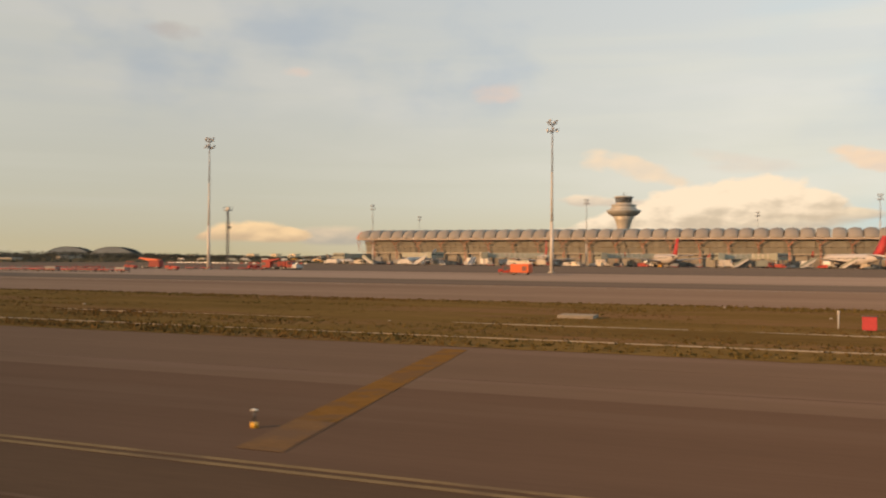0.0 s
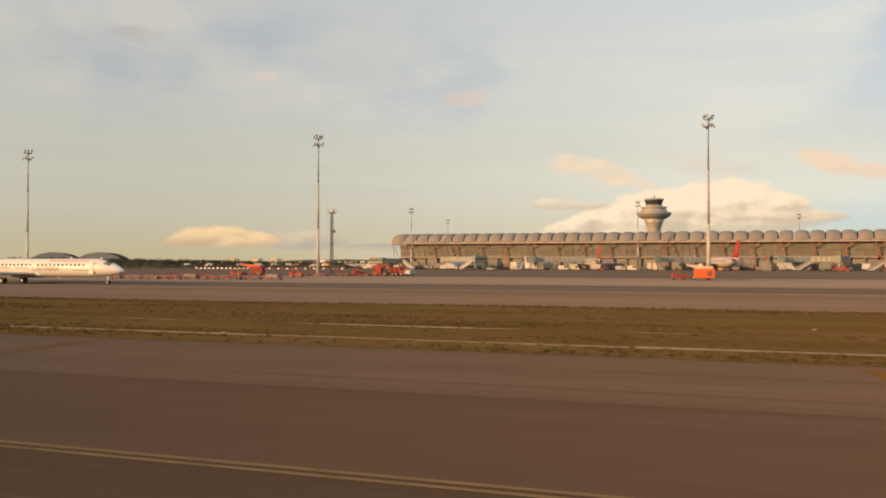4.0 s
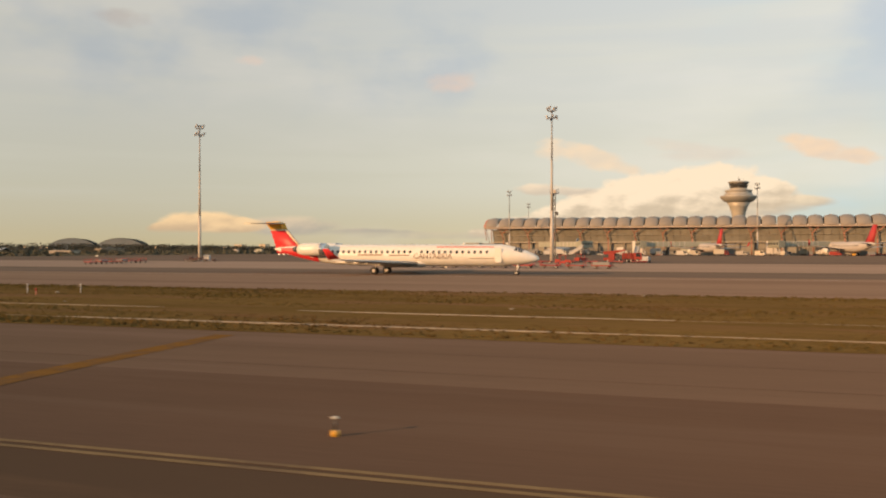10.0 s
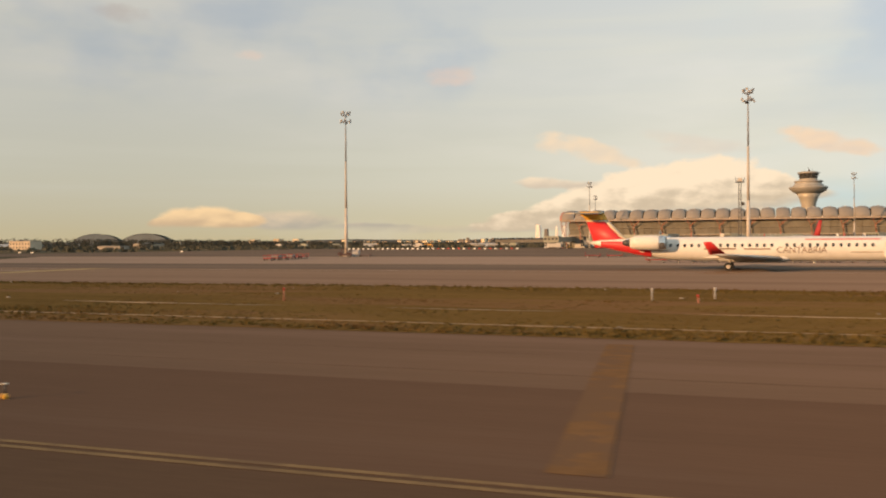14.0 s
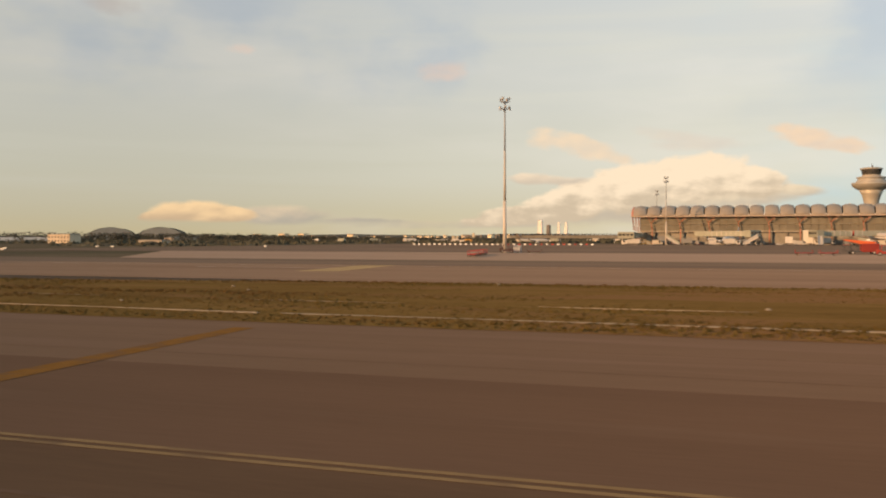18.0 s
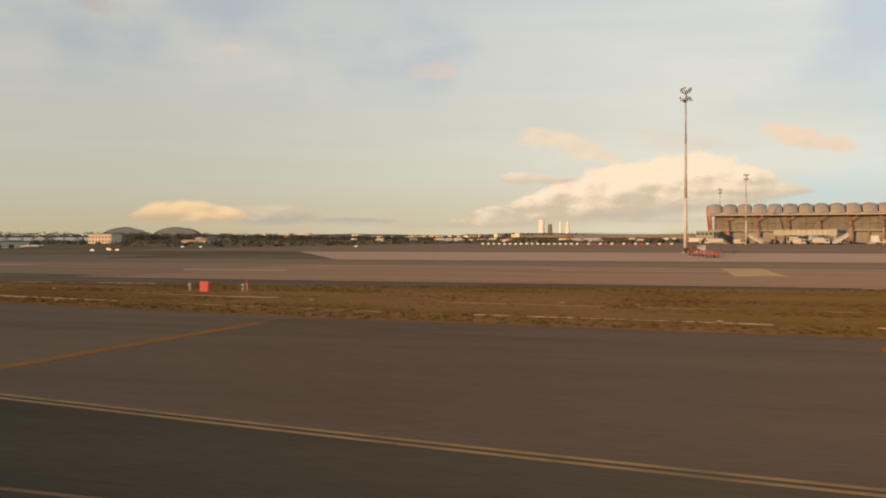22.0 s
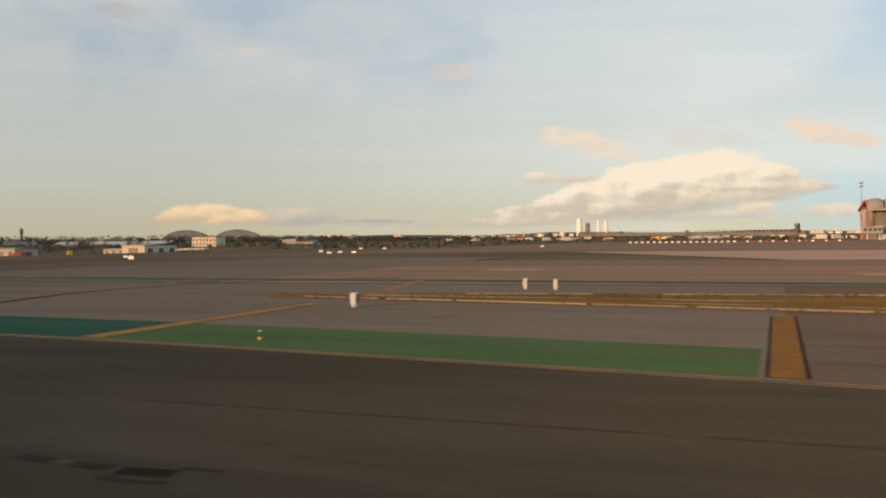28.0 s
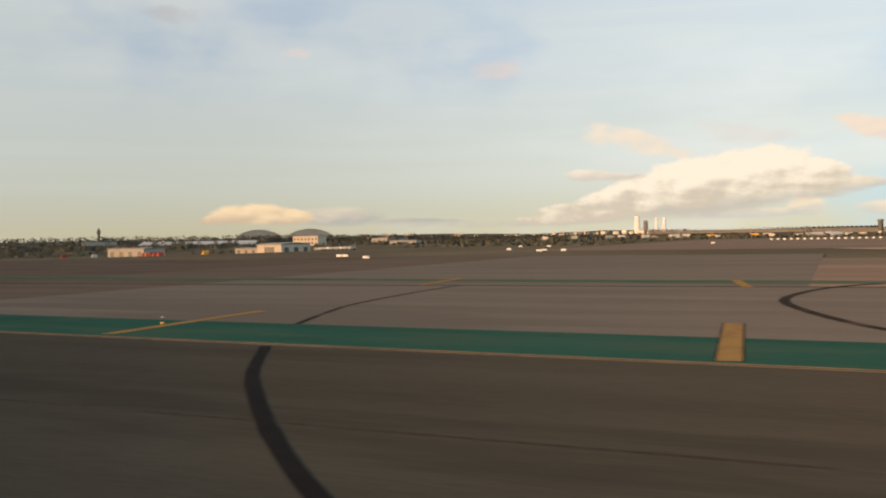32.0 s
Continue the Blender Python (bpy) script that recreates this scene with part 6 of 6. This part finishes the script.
drain = thing("drain_cover", "dark drain grating set in scuffed asphalt", "drain cover", at=(-315.9, 11.2, 0.0), turn=6)
bm = B()
box(bm, -0.46, 0.46, -0.24, 0.24, 0.002, 0.014, 0.005)
part("cover", bm, "tar_faded", drain)
for k in range(5):
    bm = B()
    box(bm, -0.40, 0.40, -0.19 + k * 0.08, -0.145 + k * 0.08, 0.014, 0.022)
    part("grating_bar", bm, "tar", drain)
for pts, w in (([(-318.6, 11.5), (-317.6, 11.35), (-316.6, 11.3)], 0.34), ([(-316.5, 10.8), (-315.9, 10.72), (-315.2, 10.8)], 0.22), ([(-315.5, 11.6), (-315.1, 11.62), (-314.8, 11.6)], 0.16)):
    solid("worn_patch", ribbon(pts, w, 0.004), "tar_faded", "dark scuffed patch beside the drain", "road marking", kind="structure")

# ---------------------------------------------------------------- sheds and hangars


def shed(x, y, w, d, h, turn, wall, roof, label, rise=1.0, doors=2, side_doors=0, windows=0):
    p = thing("shed", label, "shed", "airfield sheds", at=(x, y, ground_z(x, y)), turn=turn)
    bm = B()
    box(bm, -w / 2, w / 2, 0, d, 0, h)
    part("wall", bm, wall, p)
    bm = B()
    loft(bm, [[(x_, -0.3, h), (x_, d / 2, h + rise), (x_, d + 0.3, h), (x_, d + 0.3, h + 0.2), (x_, d / 2, h + rise + 0.2), (x_, -0.3, h + 0.2)] for x_ in (-w / 2 - 0.3, w / 2 + 0.3)], smooth=False)
    part("roof", bm, roof, p)
    for k in range(doors):
        cx = -w / 2 + (k + 0.5) * w / doors
        bm = B()
        box(bm, cx - w / doors * 0.2, cx + w / doors * 0.2, -0.06, 0.0, 0.0, h * 0.7)
        part("door", bm, "dark_metal", p)
    for k in range(windows):
        for z in (h * 0.16, h * 0.58):
            cx = -w / 2 + (k + 0.5) * w / windows
            bm = B()
            box(bm, cx - w / windows * 0.22, cx + w / windows * 0.22, -0.05, 0.0, z, z + h * 0.2)
            part("window", bm, "dark_metal", p)
    for k in range(side_doors):
        cy = (k + 0.5) * d / side_doors
        bm = B()
        box(bm, w / 2, w / 2 + 0.06, cy - d / side_doors * 0.22, cy + d / side_doors * 0.22, 0.0, h * 0.62)
        part("door", bm, "dark_metal", p)
    return p


shed(-551.0, 304, 11.0, 21, 3.2, 0, "shed_tan", "shed_grey", "cream shed with a shaded gabled side and dark doorways", 0.5, 1, 3)
shed(-565.5, 312, 14.0, 12, 2.2, 0, "shed_wall", "shed_grey", "low pale lean-to shed with dark doorways", 0.2, 4, 1)
shed(-620.5, 303, 19.0, 13, 3.9, 0, "shed_wall", "shed_grey", "long white low shed with dark doors", 0.3, 4, 1)
shed(-665.5, 517.5, 18, 12, 6.3, 4, "shed_tan", "shed_grey", "two-storey tan block with dark windows", 0.2, 0, 0, 7)
shed(-607, 541, 18, 12, 2.2, 8, "shed_wall", "shed_grey", "low white flat shed far across the field", 0.2, 1)
long_hangar = shed(-897, 699, 119, 26, 2.8, 8.7, "shed_grey", "long_roof", "very long low hangar with a pale grey roof", 4.4, 6)
long_hangar.location.z = -2.9
shed(-1187, 860, 90, 36, 6.0, -44, "hangar_roof", "shed_grey", "long grey hangar among trees", 2.6, 4)
shed(-700, 690, 30, 20, 4.0, -38, "shed_wall", "shed_grey", "pale low hall behind trees", 0.8, 3)
for i in range(9):
    x, y = -530 + i * 2.9, 305 - i * 2.0
    van((x, y, ground_z(x, y)), -36 + 180 * (i % 2), ("vehicle_white", "vehicle_white", "belly_grey")[i % 3], "pale parked car in a row before trees", 2.6, 1.2)
for x, y, m_, ln in ((-603, 294, "vehicle_red", 5.0), (-598, 290, "vehicle_orange", 4.0), (-589, 284, "vehicle_red", 5.4), (-580, 276, "vehicle_red", 4.6), (-620, 285, "belly_grey", 4.4), (-632, 281, "vehicle_red", 4.4), (-572, 292, "vehicle_yellow", 3.4)):
    van((x, y, ground_z(x, y)), rs.choice((-40, 140)), m_, "parked service vehicle before a low shed", ln, 2.0)


def vault_hangar(x, y, turn):
    p = thing("vault_hangar", "wide dark grey hangar with a shallow curved roof", "hangar", "vaulted hangars", at=(x, y, -0.1), turn=turn)
    w, d, h, r = 66.0, 70.0, 8.0, 11.6
    arc = [(-w / 2 + w * k / 20, h + r * (1 - (2 * k / 20 - 1) ** 2) ** 0.75) for k in range(21)]
    bm = B()
    loft(bm, [[(a, yy, z) for a, z in arc] for yy in (-0.2, d)], closed_ring=False, caps=False)
    bmesh.ops.solidify(bm, geom=bm.faces[:], thickness=0.8)
    part("roof", bm, "hangar_roof", p)
    bm = B()
    loft(bm, [[(a, yy, z - 0.5) for a, z in arc] + [(w / 2, yy, 0), (-w / 2, yy, 0)] for yy in (0.0, d - 1)], smooth=False)
    part("wall", bm, "hangar_roof", p)
    for k in range(6):
        bm = B()
        box(bm, -w / 2 + 3 + k * 10.1, -w / 2 + 12.6 + k * 10.1, -0.25, -0.02, 0.2, 8.6)
        part("door_leaf", bm, "hangar_roof", p)
    return p


vault_hangar(-1100, 1103, 35)
vault_hangar(-1026, 1119, 30)
steeple = thing("water_tower", "slim dark tower standing on the skyline", "tower", at=(-1232, 934, -0.1))
bm = B()
lathe(bm, [(1.7, 0), (1.6, 13), (1.8, 16), (2.5, 17), (2.5, 20.5), (1.1, 23.0), (0.2, 24.5)], 12)
part("shaft", bm, "city_dark", steeple)
black = thing("round_tower", "dark round tower on the far skyline", "tower", at=(-285, 1600, -0.1))
bm = B()
lathe(bm, [(4.0, 0), (4.0, 18.5), (4.6, 18.6), (4.6, 21.0), (2.4, 21.6)], 20)
part("shaft", bm, "shed_grey", black)

# ---------------------------------------------------------------- trees


def leaf_crown(seed, w, h):
    r3 = random.Random(seed)
    verts, faces = [], []
    for c in range(26):
        a, rr, hh = r3.uniform(0, math.tau), w * 0.5 * math.sqrt(r3.random()), r3.uniform(0.18, 1.0) * h
        shrink = 1.0 - 0.5 * (hh / h) ** 2
        cx, cy = rr * math.cos(a) * shrink, rr * math.sin(a) * shrink
        for _l in range(14):
            px, py, pz = cx + r3.gauss(0, w * 0.085), cy + r3.gauss(0, w * 0.085), hh + r3.gauss(0, h * 0.06)
            s = r3.uniform(0.25, 0.55)
            d1 = Vector((r3.gauss(0, 1), r3.gauss(0, 1), r3.gauss(0, 1))).normalized() * s
            d2 = Vector((r3.gauss(0, 1), r3.gauss(0, 1), r3.gauss(0, 1))).normalized() * s
            n0 = len(verts)
            verts += [(px, py, pz), (px + d1.x, py + d1.y, pz + d1.z), (px + d1.x + d2.x, py + d1.y + d2.y, pz + d1.z + d2.z), (px + d2.x, py + d2.y, pz + d2.z)]
            faces.append((n0, n0 + 1, n0 + 2, n0 + 3))
    me = bpy.data.meshes.new("crown")
    me.from_pydata(verts, [], faces)
    me.materials.append(M["leaf"])
    return me


def tree(seed, w, h):
    p = thing("tree", "dark bushy tree on the far side of the airfield", "tree", "airfield trees", at=(0, 0, -500))
    bm = B()
    tube(bm, (0, 0, 0), (0.1, 0, h * 0.5), 0.22, 0.12, 7)
    tube(bm, (0.05, 0, h * 0.3), (w * 0.22, 0.1, h * 0.66), 0.1, 0.05, 5)
    tube(bm, (0.05, 0, h * 0.36), (-w * 0.2, -0.2, h * 0.7), 0.1, 0.05, 5)
    part("trunk", bm, "bark", p)
    ob = new("crown", leaf_crown(seed, w, h))
    ob.parent = p
    return p


models = [tree(1, 7.5, 8.0), tree(2, 9.0, 7.0), tree(3, 5.5, 9.5), tree(4, 10.0, 6.0)]
used = set()
rt = random.Random(31)
for i in range(230):
    az = radians(rt.uniform(-62, -14))
    dist = rt.uniform(560, 1000) if az < radians(-24) else rt.uniform(950, 1500)
    x, y = -230 + dist * math.sin(az), dist * math.cos(az)
    if any(abs(x - hx) < 60 and abs(y - hy) < 60 for hx, hy in ((-1100, 1125), (-1026, 1140))) or (-690 < x < -570 and y < 540):
        continue
    k = rt.uniform(0.4, 0.78) if az < radians(-26) else rt.uniform(0.35, 0.7)
    src = models[i % 4]
    m = pose(x, y, ground_z(x, y), 0, 0, rt.uniform(0, 360)) @ Matrix.Diagonal((k, k, k, 1))
    if i % 4 not in used:
        used.add(i % 4)
        src.matrix_world = m
    else:
        made = copy_thing(src, pose(x, y, ground_z(x, y), 0, 0, rt.uniform(0, 360)))
        made.scale = (k, k, k)
        
for i in range(110):                                  # belt of low trees behind the sheds
    az, dist = radians(rt.uniform(-68, -36)), rt.uniform(430, 620)
    x, y = -330 + dist * math.sin(az), dist * math.cos(az)
    if -700 < x < -590 and y > 440:
        continue
    made = copy_thing(models[i % 4], pose(x, y, ground_z(x, y), 0, 0, rt.uniform(0, 360)))
    k = rt.uniform(0.2, 0.36)
    made.scale = (k, k, k)

# a belt of far woods before the hangars, then low scrub in the distance
verts, faces = [], []
WOODS = [(-1900, 620, 15), (-1500, 800, 14), (-1250, 930, 12.5), (-1050, 1035, 11.0), (-900, 1090, 9.5), (-760, 1150, 6.5), (-560, 1250, 3.6), (-380, 1400, 3.0)]
for _ in range(1500):
    u = rt.uniform(0, len(WOODS) - 1.001)
    (xa, ya, ha), (xb, yb, hb) = WOODS[int(u)], WOODS[int(u) + 1]
    f_ = u - int(u)
    x, y = xa + (xb - xa) * f_ + rt.uniform(-16, 16), ya + (yb - ya) * f_ + rt.uniform(-16, 16)
    crown = (ha + (hb - ha) * f_) * rt.uniform(0.62, 1.12)
    for _k in range(22):
        px, py, pz = x + rt.gauss(0, 3.0), y + rt.gauss(0, 2.0), crown * rt.uniform(0.0, 0.95)
        s1, s2 = rt.uniform(0.7, 1.6), rt.uniform(0.5, 1.3)
        a = rt.uniform(0, math.tau)
        n0 = len(verts)
        verts += [(px - s1 * math.cos(a), py - s1 * math.sin(a), pz - 0.4 * s2), (px + s1 * math.cos(a), py + s1 * math.sin(a), pz - 0.2 * s2), (px + rt.uniform(-0.6, 0.6), py + rt.uniform(-0.6, 0.6), pz + s2)]
        faces.append((n0, n0 + 1, n0 + 2))
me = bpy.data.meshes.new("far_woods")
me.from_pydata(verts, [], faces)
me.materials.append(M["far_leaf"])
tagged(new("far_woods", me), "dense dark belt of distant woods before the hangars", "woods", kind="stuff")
verts, faces = [], []
for _ in range(2600):
    x, y = rt.uniform(-1000, -432), rt.uniform(330, 820)
    if -700 < x < -525 and y < 560:
        continue
    hgt = rt.uniform(0.4, 1.5)
    for _k in range(4):
        a, s1 = rt.uniform(0, math.tau), rt.uniform(0.8, 2.2)
        n0 = len(verts)
        ox, oy = rt.uniform(-2, 2), rt.uniform(-2, 2)
        gz = ground_z(x, y) - 0.1
        verts += [(x + ox - s1 * math.cos(a), y + oy - s1 * math.sin(a), gz), (x + ox + s1 * math.cos(a), y + oy + s1 * math.sin(a), gz), (x + ox + rt.uniform(-1, 1), y + oy + rt.uniform(-1, 1), gz + hgt)]
        faces.append((n0, n0 + 1, n0 + 2))
for _ in range(5200):
    az = radians(rt.uniform(-66, 22))
    dist = rt.uniform(620, 1500)
    x, y = -200 + dist * math.sin(az), dist * math.cos(az)
    if x > -300 and y < 660:
        continue
    hgt = rt.uniform(0.6, 2.6)
    for _k in range(5):
        a = rt.uniform(0, math.tau)
        s = rt.uniform(0.8, 2.4)
        n0 = len(verts)
        ox, oy = rt.uniform(-2, 2), rt.uniform(-2, 2)
        verts += [(x + ox - s * math.cos(a), y + oy - s * math.sin(a), -0.15), (x + ox + s * math.cos(a), y + oy + s * math.sin(a), -0.15), (x + ox + rt.uniform(-1, 1), y + oy + rt.uniform(-1, 1), hgt)]
        faces.append((n0, n0 + 1, n0 + 2))
me = bpy.data.meshes.new("scrub")
me.from_pydata(verts, [], faces)
me.materials.append(M["leaf"])
tagged(new("scrub", me), "dark low scrub and hedges across the far field", "scrub", kind="stuff")

# ---------------------------------------------------------------- city on the horizon
bm = B()
n = 90
for ring, (dist, h0) in enumerate(((2350, 7), (4200, 26))):
    prev = None
    for i in range(n + 1):
        az = radians(-75 + 110 * i / n)
        x, y = -200 + dist * math.sin(az), dist * math.cos(az)
        h = h0 * (0.55 + 0.6 * abs(noise.noise(Vector((i * 0.11, ring * 7.0, 0)))) + 0.15 * noise.noise(Vector((i * 0.6, 3, ring))))
        cur = [bm.verts.new((x * f_ + (-200) * (1 - f_), y * f_, z)) for f_, z in ((0.96, -0.5), (1.0, h), (1.06, h * 0.9), (1.12, -0.5))]
        if prev:
            for k in range(3):
                bm.faces.new((prev[k], cur[k], cur[k + 1], prev[k + 1])).smooth = True
        prev = cur
solid("low_hills", bm, "hill", "low dark hills along the horizon", "hills", kind="structure")


def city_block(x, y, z, w, d, h, wall, turn):
    p = thing("apartment_block", "distant sunlit apartment block on the skyline" if wall != "city_dark" else "distant dark building on the skyline", "building", "city skyline", at=(x, y, z), turn=turn)
    bm = B()
    box(bm, -w / 2, w / 2, -d / 2, d / 2, -3, h)
    part("wall", bm, wall, p)
    bm = B()
    box(bm, -w / 2 - 0.4, w / 2 + 0.4, -d / 2 - 0.4, d / 2 + 0.4, h, h + 0.8)
    part("roof", bm, "city_dark", p)
    for r_ in range(max(1, int(h / 4))):
        bm = B()
        box(bm, -w * 0.44, w * 0.44, -d / 2 - 0.15, -d / 2 + 0.05, 1.0 + r_ * 4, 2.6 + r_ * 4)
        part("window_band", bm, "city_dark", p)
    return p


rc = random.Random(77)
for i in range(250):
    az = -44 + 54 * rc.random()
    far = rc.uniform(2450, 3300)
    a = radians(az)
    dense = 0.4 + 0.6 * max(0.0, 1 - abs(az + 15) / 9)
    if rc.random() > dense + (0.15 if az > -25 else -0.1):
        continue
    h = rc.uniform(1.6, 4.4) + (6 * rc.random() if abs(az + 14) < 4 else 0)
    city_block(-230 + far * math.sin(a), far * math.cos(a), 7.5, rc.uniform(5, 17), 10, h, "city_wall" if rc.random() < 0.8 else "city_dark", rc.uniform(-30, 10))
for x, y, w, h in ((-1500, 2190, 40, 10), (-1445, 2225, 30, 11), (-1400, 2250, 30, 11), (-1290, 2330, 30, 8), (-330, 2520, 34, 9), (-270, 2500, 22, 7), (-225, 2500, 40, 9), (-120, 2490, 28, 8), (-70, 2480, 40, 10), (-20, 2480, 20, 7)):
    city_block(x, y, 6.0, w * 0.8, 18, h * (0.62 if x > -400 else 0.85), "city_wall", -20)


def skyscraper(x, y, w, h, mat, taper, label):
    p = thing("skyscraper", label, "skyscraper", "city towers", at=(x, y, 0))
    bm = B()
    rings = []
    for k in range(9):
        u = k / 8
        s = 1 - taper * u ** 2
        bul = 1 + (0.12 * math.sin(math.pi * u) if taper < 0.2 else 0)
        rings.append([(w / 2 * s * bul * cx, w / 2 * s * cy, h * u) for cx, cy in ((-1, -0.6), (-0.6, -1), (0.6, -1), (1, -0.6), (1, 0.6), (0.6, 1), (-0.6, 1), (-1, 0.6))])
    loft(bm, rings, smooth=False)
    part("shaft", bm, mat, p)
    bm = B()
    for k in range(10):
        z = h * (k + 0.6) / 11
        box(bm, -w * 0.47, w * 0.47, -w * 0.505, -w * 0.495, z, z + h * 0.01)
    part("floor_bands", bm, "city_dark" if mat == "city_dark" else "belly_grey", p)
    return p


skyscraper(-1043.5, 3529, 19, 73, "city_white", 0.1, "bright white slab tower on the city skyline")
skyscraper(-1013, 3535, 15, 56, "city_dark", 0.05, "dark tower between bright ones on the skyline")
skyscraper(-973, 3543, 13, 66, "city_white", 0.45, "slim tapering pale tower on the skyline")
skyscraper(-945, 3548, 16, 66, "city_white", 0.5, "twisted tapering pale tower on the skyline")

pier = thing("distant_pier", "long far terminal pier with a row of roof humps", "building", at=(-480, 1690, -0.1), turn=6)
bm = B()
box(bm, -180, 210, 0, 30, 0, 8.5)
part("wall", bm, "plinth", pier)
bm = B()
box(bm, -182, 212, -1, 31, 8.5, 9.4)
part("roof_slab", bm, "shed_grey", pier)
hm = B()
loft(hm, [[(-2.6, y, 9.3), (-1.6, y, 11.4), (0, y, 12.2), (1.6, y, 11.4), (2.6, y, 9.3)] for y in (-1.0, 31.0)], closed_ring=False, caps=False)
bmesh.ops.solidify(hm, geom=hm.faces[:], thickness=0.3)
hump = mesh_of(hm, "roof_hump", "roof_metal")
for k in range(52):
    ob = new("roof_hump", hump)
    ob.parent = pier
    ob.matrix_local = pose(-176 + k * 7.4, 0, 0)
for i in range(26):
    x = -560 + i * 12 + rc.uniform(-4, 4)
    y = rc.uniform(640, 900)
    if rc.random() < 0.6:
        van((x, y, -0.1), rc.choice((0, 180, 30)), rc.choice(("vehicle_white", "vehicle_white", "cream_paint", "vehicle_yellow")), "small pale vehicle far across the apron", rc.uniform(5, 9), rc.uniform(2.2, 3.2))
    else:
        truck((x, y, -0.1), rc.choice((0, 180, 30)), rc.choice(("vehicle_white", "bridge_panel")), "vehicle_white", "pale truck far across the apron", 8, 3.4)
